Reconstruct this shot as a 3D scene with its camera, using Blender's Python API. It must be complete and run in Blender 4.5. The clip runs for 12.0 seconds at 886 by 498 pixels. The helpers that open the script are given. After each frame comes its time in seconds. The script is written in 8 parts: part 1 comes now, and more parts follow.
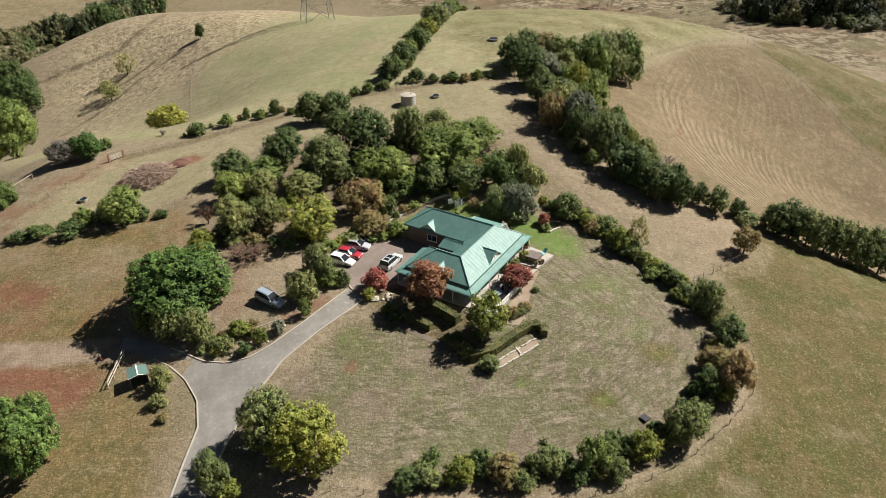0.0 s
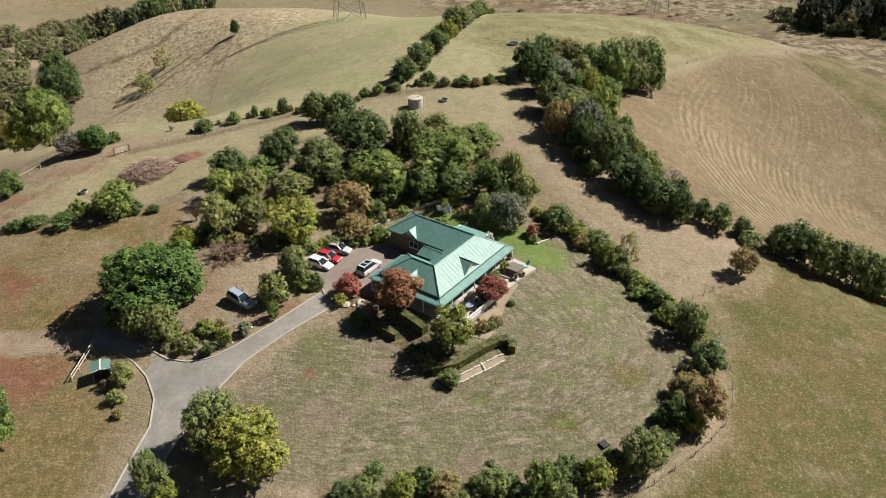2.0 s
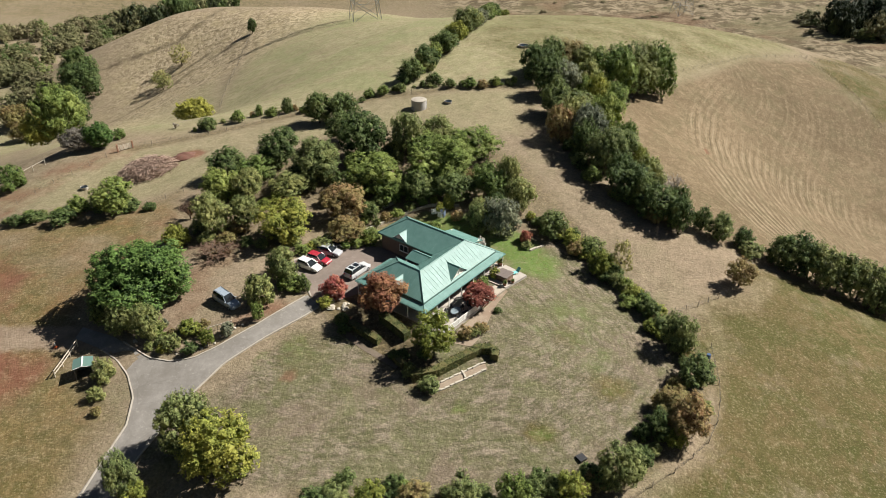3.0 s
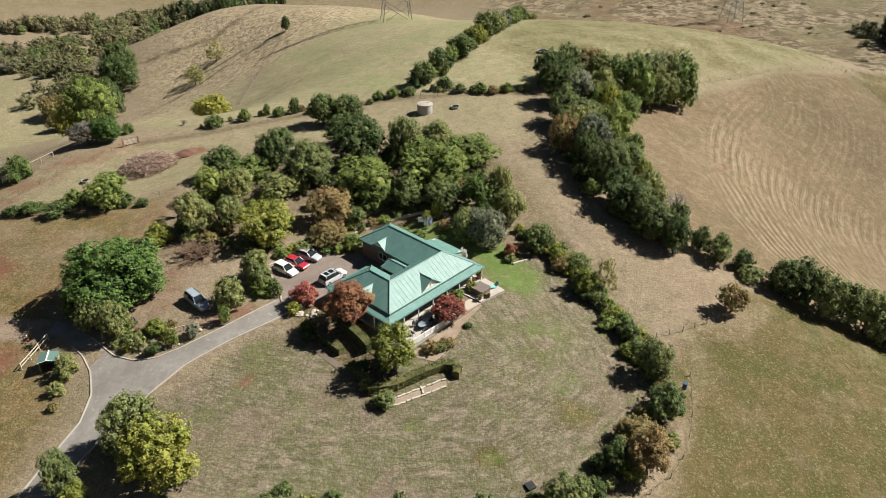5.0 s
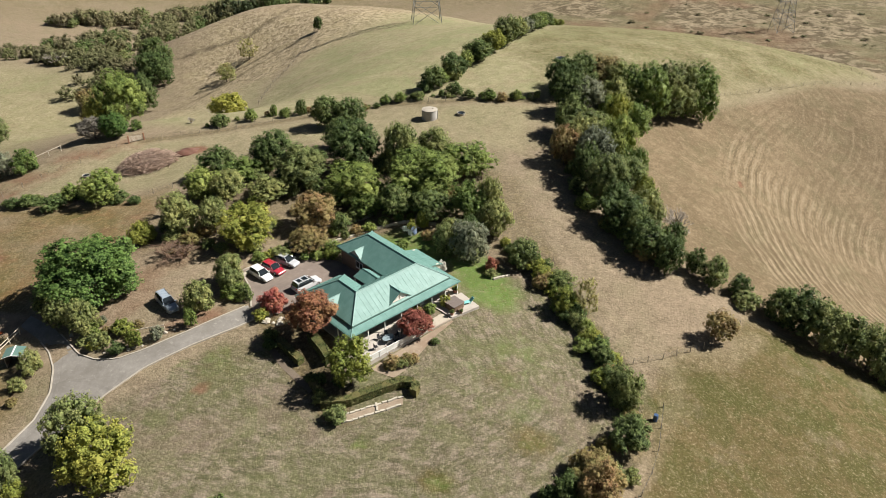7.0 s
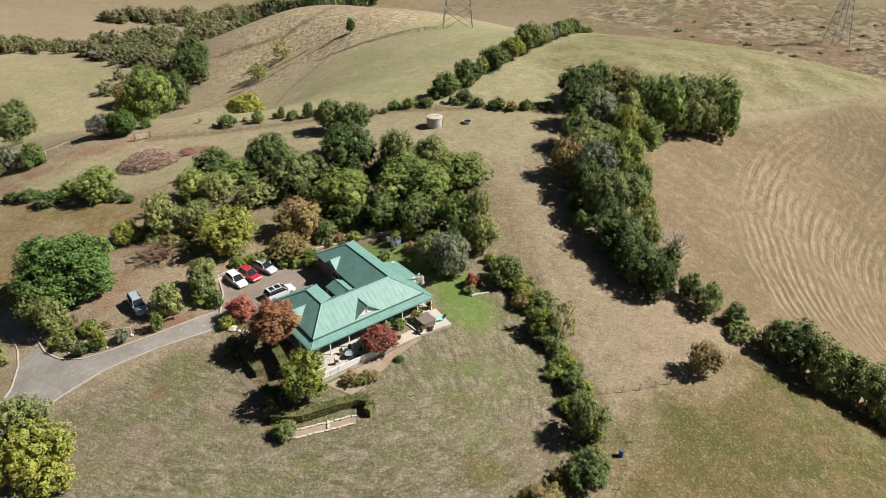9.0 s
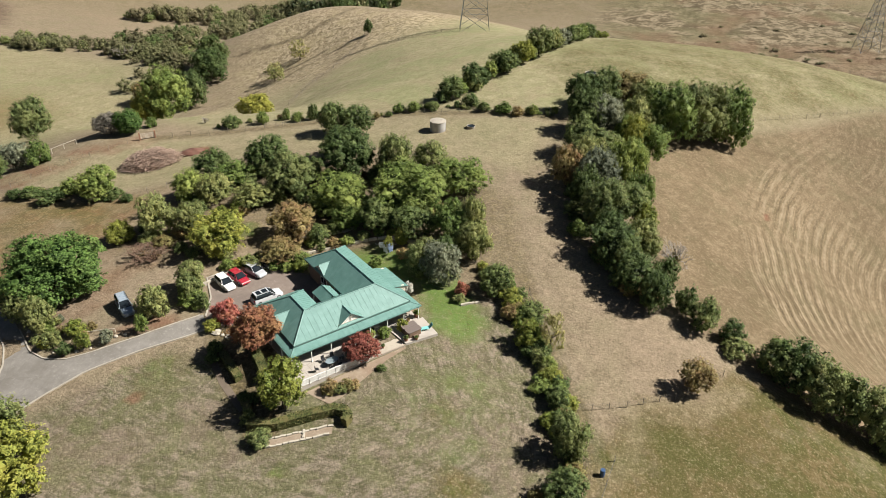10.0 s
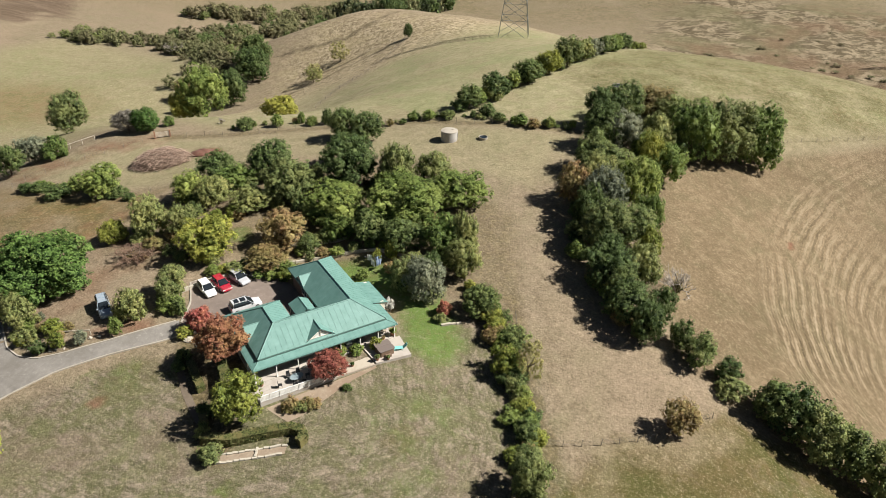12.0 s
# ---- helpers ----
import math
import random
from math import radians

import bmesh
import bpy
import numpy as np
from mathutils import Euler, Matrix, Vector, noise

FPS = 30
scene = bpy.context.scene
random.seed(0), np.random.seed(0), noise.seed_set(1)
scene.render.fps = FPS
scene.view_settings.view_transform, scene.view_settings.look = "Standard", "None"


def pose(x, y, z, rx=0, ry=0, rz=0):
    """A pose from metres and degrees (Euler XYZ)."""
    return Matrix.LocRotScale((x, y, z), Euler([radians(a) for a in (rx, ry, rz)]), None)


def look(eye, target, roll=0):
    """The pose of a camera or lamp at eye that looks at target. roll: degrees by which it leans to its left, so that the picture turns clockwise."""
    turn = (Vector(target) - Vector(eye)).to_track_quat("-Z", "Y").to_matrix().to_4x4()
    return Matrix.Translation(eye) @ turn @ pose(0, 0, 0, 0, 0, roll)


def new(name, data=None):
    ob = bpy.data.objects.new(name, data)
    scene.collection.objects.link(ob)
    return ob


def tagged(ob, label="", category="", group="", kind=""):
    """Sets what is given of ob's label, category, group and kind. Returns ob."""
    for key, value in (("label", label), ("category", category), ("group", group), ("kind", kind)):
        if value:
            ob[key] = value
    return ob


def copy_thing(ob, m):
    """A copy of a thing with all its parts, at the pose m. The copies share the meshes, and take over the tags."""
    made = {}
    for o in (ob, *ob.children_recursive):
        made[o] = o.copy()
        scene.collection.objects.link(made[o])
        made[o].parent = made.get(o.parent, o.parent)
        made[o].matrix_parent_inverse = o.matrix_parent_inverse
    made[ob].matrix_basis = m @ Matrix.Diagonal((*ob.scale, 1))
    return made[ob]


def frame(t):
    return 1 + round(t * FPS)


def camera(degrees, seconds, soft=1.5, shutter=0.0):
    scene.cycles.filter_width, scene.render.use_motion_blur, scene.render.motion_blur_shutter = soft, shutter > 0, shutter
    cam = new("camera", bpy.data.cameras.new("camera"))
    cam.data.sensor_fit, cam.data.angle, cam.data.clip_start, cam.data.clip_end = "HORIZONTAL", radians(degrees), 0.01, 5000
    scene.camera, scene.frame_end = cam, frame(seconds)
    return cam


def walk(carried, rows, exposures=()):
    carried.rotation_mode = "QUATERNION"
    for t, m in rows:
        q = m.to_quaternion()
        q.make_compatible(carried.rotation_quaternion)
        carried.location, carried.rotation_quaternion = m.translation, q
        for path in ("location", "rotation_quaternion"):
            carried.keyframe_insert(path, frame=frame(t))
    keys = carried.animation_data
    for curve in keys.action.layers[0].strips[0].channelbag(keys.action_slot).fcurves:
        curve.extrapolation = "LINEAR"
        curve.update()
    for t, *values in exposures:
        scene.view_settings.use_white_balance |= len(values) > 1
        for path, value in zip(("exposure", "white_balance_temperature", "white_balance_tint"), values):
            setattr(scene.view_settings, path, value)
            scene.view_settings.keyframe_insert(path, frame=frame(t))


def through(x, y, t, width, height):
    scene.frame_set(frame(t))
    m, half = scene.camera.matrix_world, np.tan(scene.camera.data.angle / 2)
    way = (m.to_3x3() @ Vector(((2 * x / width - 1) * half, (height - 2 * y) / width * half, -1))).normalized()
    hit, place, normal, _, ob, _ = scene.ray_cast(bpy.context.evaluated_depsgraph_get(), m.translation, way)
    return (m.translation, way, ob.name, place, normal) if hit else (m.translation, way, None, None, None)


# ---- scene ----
cam = camera(62.89, 12.0, 0.9)
# seconds, eye x, y, z, yaw to the left, pitch up, lean to the left
ROWS = [
    (0.0, 0.638, -0.471, 61.757, 0.556, -31.050, 0.192),
    (1.0, 6.161, 0.905, 61.705, 2.830, -31.020, 0.293),
    (2.0, 11.600, 2.600, 61.731, 5.114, -31.027, 0.404),
    (3.0, 16.940, 4.606, 61.795, 7.393, -31.049, 0.515),
    (4.0, 22.165, 6.919, 61.865, 9.655, -31.072, 0.623),
    (5.0, 27.254, 9.529, 61.919, 11.898, -31.083, 0.723),
    (6.0, 32.189, 12.427, 61.942, 14.126, -31.075, 0.814),
    (7.0, 36.947, 15.601, 61.931, 16.349, -31.045, 0.899),
    (8.0, 41.505, 19.038, 61.889, 18.582, -30.992, 0.980),
    (9.0, 45.838, 22.725, 61.829, 20.850, -30.923, 1.063),
    (10.0, 49.919, 26.644, 61.775, 23.181, -30.846, 1.156),
    (11.0, 53.720, 30.778, 61.758, 25.613, -30.775, 1.269),
    (12.0, 57.209, 35.108, 61.818, 28.188, -30.727, 1.415),
]
walk(cam, [(t, pose(x, y, z, 90 + p, 0, yaw) @ pose(0, 0, 0, 0, 0, r)) for t, x, y, z, yaw, p, r in ROWS], [(0.0, 0.90), (12.0, 0.95)])

# ---- sky and sun ----
SUN_AZ, SUN_EL = 27.0, 45.0  # degrees: from +x towards +y, and above the horizon
world = bpy.data.worlds.new("sky")
scene.world = world
world.use_nodes = True
wn = world.node_tree.nodes
sky = wn.new("ShaderNodeTexSky")
sky.sky_type, sky.sun_disc = "NISHITA", False
sky.sun_elevation, sky.sun_rotation = radians(SUN_EL), radians(90 - SUN_AZ)
wn["Background"].inputs["Strength"].default_value = 0.018
world.node_tree.links.new(sky.outputs["Color"], wn["Background"].inputs["Color"])
sun_data = bpy.data.lights.new("sun", "SUN")
sun_data.energy, sun_data.angle, sun_data.color = 5.0, radians(0.5), (1.0, 0.955, 0.885)
sun = new("sun", sun_data)
sx, sy, sz = (math.cos(radians(SUN_AZ)) * math.cos(radians(SUN_EL)), math.sin(radians(SUN_AZ)) * math.cos(radians(SUN_EL)), math.sin(radians(SUN_EL)))
sun.matrix_world = look((300 * sx, 300 * sy, 300 * sz), (0, 0, 0))


# ---- materials ----
class Nodes:
    """A small helper to write node materials briefly."""

    def __init__(self, name):
        self.mat = bpy.data.materials.new(name)
        self.mat.use_nodes = True
        self.t = self.mat.node_tree
        self.t.nodes.clear()
        self.out = self.t.nodes.new("ShaderNodeOutputMaterial")

    def add(self, kind):
        return self.t.nodes.new("ShaderNode" + kind)

    def put(self, socket, value):
        if hasattr(value, "is_linked"):
            self.t.links.new(value, socket)
        else:
            socket.default_value = value
        return socket.node

    def coords(self, scale=(1, 1, 1), kind="Object"):
        m = self.add("Mapping")
        self.put(m.inputs["Vector"], self.add("TexCoord").outputs[kind])
        m.inputs["Scale"].default_value = scale
        return m.outputs["Vector"]

    def noise(self, scale, detail=4.0, rough=0.55, vector=None, distort=0.0):
        n = self.add("TexNoise")
        self.put(n.inputs["Vector"], self.coords() if vector is None else vector)
        n.inputs["Scale"].default_value, n.inputs["Detail"].default_value = scale, detail
        n.inputs["Roughness"].default_value, n.inputs["Distortion"].default_value = rough, distort
        return n.outputs["Fac"]

    def ramp(self, fac, a, b, x=0.0, y=1.0):
        m = self.add("MapRange")
        self.put(m.inputs["Value"], fac)
        for key, v in zip(("From Min", "From Max", "To Min", "To Max"), (a, b, x, y)):
            m.inputs[key].default_value = v
        return m.outputs["Result"]

    def math(self, op, a, b=0.0):
        m = self.add("Math")
        m.operation = op
        self.put(m.inputs[0], a), self.put(m.inputs[1], b)
        return m.outputs[0]

    def mix(self, fac, a, b, blend="MIX"):
        m = self.add("Mix")
        m.data_type, m.blend_type = "RGBA", blend
        self.put(m.inputs[0], fac), self.put(m.inputs[6], a), self.put(m.inputs[7], b)
        return m.outputs[2]

    def attr(self, name):
        a = self.add("Attribute")
        a.attribute_name = name
        return a.outputs["Fac"]

    def bump(self, height, strength, distance):
        b = self.add("Bump")
        self.put(b.inputs["Height"], height)
        b.inputs["Strength"].default_value, b.inputs["Distance"].default_value = strength, distance
        return b.outputs["Normal"]

    def surface(self, color, rough=0.8, metal=0.0, normal=None, **more):
        p = self.add("BsdfPrincipled")
        self.put(p.inputs["Base Color"], color), self.put(p.inputs["Roughness"], rough), self.put(p.inputs["Metallic"], metal)
        if normal is not None:
            self.put(p.inputs["Normal"], normal)
        for key, v in more.items():
            self.put(p.inputs[key.replace("_", " ")], v)
        self.t.links.new(p.outputs[0], self.out.inputs[0])
        return self.mat


def rgb(r, g, b):
    return (r, g, b, 1.0)


def worn(name, color, rough=0.7, metal=0.0, scale=1.5, amount=0.35, grain=25.0, depth=0.004, dirt=(0.16, 0.13, 0.09)):
    """A plain material with grain, stains in two sizes and slight relief."""
    n = Nodes(name)
    fine, broad = n.noise(grain, 5.0, 0.65), n.noise(scale, 4.0, 0.6)
    c = n.mix(n.ramp(fine, 0.3, 0.75, 0.0, amount * 0.6), rgb(*color), rgb(*[v * 0.72 for v in color]))
    c = n.mix(n.ramp(broad, 0.48, 0.75, 0.0, amount), c, rgb(*dirt))
    tint = n.add("ObjectInfo").outputs["Random"]
    c = n.mix(n.ramp(tint, 0, 1, 0.0, 0.12), c, rgb(*[v * 0.6 for v in color]))
    return n.surface(c, n.ramp(fine, 0.2, 0.8, max(rough - 0.12, 0.05), min(rough + 0.12, 1)), metal, n.bump(fine, 0.5, depth))


def leaf(name, deep, light, other, share=0.3, through=0.32):
    """Foliage: two greens per clump with shade between clumps painted in, a third colour on a share of the clumps, and
    light that comes through.
    """
    n = Nodes(name)
    island = n.add("NewGeometry").outputs["Random Per Island"]
    whole = n.add("ObjectInfo").outputs["Random"]
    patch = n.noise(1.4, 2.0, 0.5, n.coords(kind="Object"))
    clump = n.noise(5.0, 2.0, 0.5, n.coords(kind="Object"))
    # clump noise paints shaded hollows dark and lit tufts bright
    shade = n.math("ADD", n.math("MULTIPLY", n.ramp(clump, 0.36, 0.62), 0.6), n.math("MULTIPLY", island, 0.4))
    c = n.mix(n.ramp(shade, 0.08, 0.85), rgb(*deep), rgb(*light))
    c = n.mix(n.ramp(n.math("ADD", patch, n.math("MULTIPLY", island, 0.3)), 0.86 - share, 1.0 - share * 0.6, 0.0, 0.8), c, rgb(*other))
    hsv = n.add("HueSaturation")
    n.put(hsv.inputs["Hue"], n.ramp(whole, 0, 1, 0.482, 0.516))
    n.put(hsv.inputs["Value"], n.ramp(whole, 0, 1, 1.2, 0.78))
    n.put(hsv.inputs["Color"], c)
    p = n.add("BsdfPrincipled")
    n.put(p.inputs["Base Color"], hsv.outputs[0])
    p.inputs["Roughness"].default_value = 0.6
    p.inputs["Specular IOR Level"].default_value = 0.18
    tr = n.add("BsdfTranslucent")
    n.put(tr.inputs["Color"], hsv.outputs[0])
    mixer = n.add("MixShader")
    mixer.inputs[0].default_value = through
    n.t.links.new(p.outputs[0], mixer.inputs[1]), n.t.links.new(tr.outputs[0], mixer.inputs[2])
    n.t.links.new(mixer.outputs[0], n.out.inputs[0])
    return n.mat


# the first colour of each is lowered to put crown shade into the leaves
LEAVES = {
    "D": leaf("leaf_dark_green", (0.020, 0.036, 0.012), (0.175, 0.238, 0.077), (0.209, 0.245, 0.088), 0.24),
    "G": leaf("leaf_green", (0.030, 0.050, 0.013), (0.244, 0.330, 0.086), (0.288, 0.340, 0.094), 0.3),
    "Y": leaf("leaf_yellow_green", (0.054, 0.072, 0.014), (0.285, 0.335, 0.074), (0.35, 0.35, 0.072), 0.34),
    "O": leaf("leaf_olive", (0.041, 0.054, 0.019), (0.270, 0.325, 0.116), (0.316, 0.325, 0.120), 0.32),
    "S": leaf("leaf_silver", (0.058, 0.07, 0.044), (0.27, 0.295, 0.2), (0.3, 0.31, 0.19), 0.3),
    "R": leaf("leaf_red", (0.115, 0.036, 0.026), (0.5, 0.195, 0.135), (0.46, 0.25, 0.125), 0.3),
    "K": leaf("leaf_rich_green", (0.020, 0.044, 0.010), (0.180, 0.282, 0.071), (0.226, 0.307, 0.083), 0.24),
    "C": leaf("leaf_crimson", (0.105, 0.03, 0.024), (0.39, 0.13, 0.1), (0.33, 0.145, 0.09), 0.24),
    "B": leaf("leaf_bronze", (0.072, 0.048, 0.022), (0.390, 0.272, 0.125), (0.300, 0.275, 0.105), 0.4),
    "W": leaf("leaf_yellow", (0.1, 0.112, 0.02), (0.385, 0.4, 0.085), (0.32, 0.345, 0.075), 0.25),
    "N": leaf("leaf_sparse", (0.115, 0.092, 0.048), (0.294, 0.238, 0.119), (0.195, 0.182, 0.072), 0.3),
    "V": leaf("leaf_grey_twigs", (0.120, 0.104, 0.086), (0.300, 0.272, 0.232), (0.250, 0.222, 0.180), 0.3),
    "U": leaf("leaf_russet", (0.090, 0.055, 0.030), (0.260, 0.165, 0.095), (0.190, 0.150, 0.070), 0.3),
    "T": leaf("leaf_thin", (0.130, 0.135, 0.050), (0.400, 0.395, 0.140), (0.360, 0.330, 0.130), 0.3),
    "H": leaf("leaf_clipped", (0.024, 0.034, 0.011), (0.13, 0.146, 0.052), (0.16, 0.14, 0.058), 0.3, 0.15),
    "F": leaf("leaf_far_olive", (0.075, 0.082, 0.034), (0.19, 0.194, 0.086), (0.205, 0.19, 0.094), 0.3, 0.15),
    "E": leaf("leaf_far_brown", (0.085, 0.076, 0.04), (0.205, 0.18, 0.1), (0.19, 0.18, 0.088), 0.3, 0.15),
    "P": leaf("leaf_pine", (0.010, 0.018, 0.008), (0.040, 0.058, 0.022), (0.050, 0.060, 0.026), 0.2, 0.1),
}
BARK = worn("bark", (0.11, 0.085, 0.06), 0.9, scale=3.0, grain=18.0, depth=0.02)
BARK_GREY = worn("bark_grey", (0.40, 0.36, 0.32), 0.9, scale=3.0, grain=18.0, depth=0.02)
BARK_RED = worn("bark_russet", (0.20, 0.125, 0.085), 0.9, scale=3.0, grain=18.0, depth=0.02)


# ---- the lie of the land ----
# broad hills and hollows, then small knolls: x, y, width, rise
HILLS = [
    (-5, 98, 45, 23), (35, 95, 40, -12.3), (-40, 85, 40, -22.7), (5, 60, 45, 1.2), (-60, 70, 50, 28.7),
    (60, 85, 45, 12.7), (-65, 130, 45, 21.5), (-20, 145, 45, -17.7), (20, 160, 50, 20.3), (62, 140, 45, 11.8),
    (95, 175, 50, -26.1), (50, 205, 55, 7), (-70, 190, 55, 20.5), (5, 235, 65, 22.4), (-120, 245, 60, -17.4),
    (100, 260, 60, 31.9), (-60, 310, 75, 25.8), (-135, 310, 70, 19.6), (40, 340, 90, -7.3), (-260, 290, 110, 4.6),
    (150, 110, 80, 17.1), (200, 350, 130, 1.9), (0, 480, 160, 3.6), (-230, 480, 170, -18.9), (0, 0, 80, 22.5),
]
KNOLLS = [
    (-30, 90, 16, 2.26), (-22, 76, 14, -0.01), (-42, 76, 16, -1.97), (-60, 80, 20, 0.77), (-78, 188, 15, -4.0), (-5, 60, 18, -0.1),
    (10, 72, 14, -0.81), (30, 78, 16, 1.76), (45, 92, 16, 0.4), (52, 75, 18, -1.12), (58, 105, 16, 0.64),
    (50, 118, 16, 1.56), (36, 104, 16, -2.21), (3, 93, 13, 0.53), (14, 103, 12, 0.45), (-5, 108, 16, -1.53),
    (-65, 125, 16, -4.25), (-50, 108, 18, 0.52), (-80, 135, 18, 3.73), (-70, 190, 28, -2.88), (-10, 160, 24, 0.93),
    (45, 190, 24, 0.13), (85, 190, 28, -0.98), (62, 140, 24, -0.55), (100, 245, 40, 1.2), (-240, 300, 60, -1.44),
]
RIDGES = [
    (-150, 340, 24, 11.16), (-182, 316, 26, 7.5), (-134, 290, 24, -4.89), (30, 310, 36, -0.66), (125, 270, 28, 0.62),
    (-195, 365, 40, -11.52), (160, 340, 45, -1.97), (-105, 330, 30, 4.37), (0, 330, 40, -0.38), (70, 325, 36, -1.2),
    (50, 255, 30, 1.58), (-120, 385, 40, -2.37), (-150, 222, 30, -0.63), (-148, 168, 30, 11.28), (-170, 260, 28, -4.56),
    (20, 205, 25, -0.55), (60, 195, 22, 0.2),
]
HOUSE_X, HOUSE_Y, HOUSE_TURN = 4.0, 85.25, 60.0
HC, HS = math.cos(radians(HOUSE_TURN)), math.sin(radians(HOUSE_TURN))


def house_uv(x, y):
    """Plan place along the front of the house (u) and behind it (v)."""
    return (x - HOUSE_X) * HC + (y - HOUSE_Y) * HS, -(x - HOUSE_X) * HS + (y - HOUSE_Y) * HC


def house_xy(u, v):
    return HOUSE_X + u * HC - v * HS, HOUSE_Y + u * HS + v * HC


def smooth(a, b, v):
    k = np.clip((v - a) / (b - a), 0, 1)
    return k * k * (3 - 2 * k)


def land(x, y):
    """Height of the bare ground; takes numbers or arrays."""
    x, y = np.asarray(x, float), np.asarray(y, float)
    z = np.full(np.broadcast(x, y).shape, -45.0)
    for hx, hy, r, h in HILLS + KNOLLS + RIDGES:
        z = z + h * np.exp(-((x - hx) ** 2 + (y - hy) ** 2) / (2 * r * r))
    u, v = house_uv(x, y)
    out = np.maximum(np.maximum(-1.5 - u, u - 20), np.maximum(-0.3 - v, v - 24))
    pad = 1 - smooth(0.0, 6.0, out)
    return z * (1 - pad) + -0.22 * pad


def ground(x, y):
    return float(land(x, y))


def inside(px, py, poly):
    """Even-odd test of arrays of points against a polygon."""
    res = np.zeros(px.shape, bool)
    for (x0, y0), (x1, y1) in zip(poly, poly[1:] + poly[:1]):
        cross = (y0 > py) != (y1 > py)
        res ^= cross & (px < (x1 - x0) * (py - y0) / (y1 - y0 + 1e-12) + x0)
    return res


def to_line(px, py, line):
    """Distance of arrays of points from a polyline."""
    best = np.full(px.shape, 1e9)
    for (x0, y0), (x1, y1) in zip(line, line[1:]):
        dx, dy = x1 - x0, y1 - y0
        k = np.clip(((px - x0) * dx + (py - y0) * dy) / (dx * dx + dy * dy), 0, 1)
        best = np.minimum(best, np.hypot(px - x0 - k * dx, py - y0 - k * dy))
    return best


def along_line(px, py, line):
    """How far along a polyline its nearest point lies, for arrays of points."""
    best, out, gone = np.full(px.shape, 1e9), np.zeros(px.shape), 0.0
    for (x0, y0), (x1, y1) in zip(line, line[1:]):
        dx, dy = x1 - x0, y1 - y0
        k = np.clip(((px - x0) * dx + (py - y0) * dy) / (dx * dx + dy * dy), 0, 1)
        d = np.hypot(px - x0 - k * dx, py - y0 - k * dy)
        out = np.where(d < best, gone + k * math.hypot(dx, dy), out)
        best = np.minimum(best, d)
        gone += math.hypot(dx, dy)
    return out


def area(px, py, poly, soft):
    """1 inside the polygon, fading over soft metres at its edge."""
    d = to_line(px, py, poly + poly[:1])
    return smooth(-soft, soft, np.where(inside(px, py, poly), d, -d))


def spaced(lo, hi, step, grow, far_lo, far_hi):
    """Grid lines: even in the middle, ever wider outwards."""
    mid = list(np.arange(lo, hi + step / 2, step))
    s, a = step, mid[0]
    while a > far_lo:
        s *= grow
        a -= s
        mid.insert(0, a)
    s, a = step, mid[-1]
    while a < far_hi:
        s *= grow
        a += s
        mid.append(a)
    return np.array(mid)


HAY_FIELD = [(28, 190), (33, 168), (37, 150), (43, 133), (50, 122), (78, 112), (112, 108), (150, 150), (136, 190), (121, 222), (104, 250), (82, 238), (62, 214), (50, 200)]
HAY_EDGE = [(62, 222), (54, 204), (50, 186), (49, 168), (53, 148), (58, 134), (66, 124), (82, 115), (112, 108)]


def waves(px, py, size, seed, octaves=4):
    """Smooth noise as a sum of turned sine waves."""
    rng = np.random.RandomState(seed)
    v, amp, k = np.zeros(px.shape), 1.0, 2 * math.pi / size
    for _ in range(octaves):
        for _ in range(3):
            a, ph = rng.uniform(0, 2 * math.pi, 2)
            v += amp * np.sin(k * (px * math.cos(a) + py * math.sin(a)) + ph + 1.3 * np.sin(k * 0.6 * (px * math.sin(a) - py * math.cos(a)) + ph * 2))
        amp, k = amp * 0.55, k * 2.1
    return v / 3.5


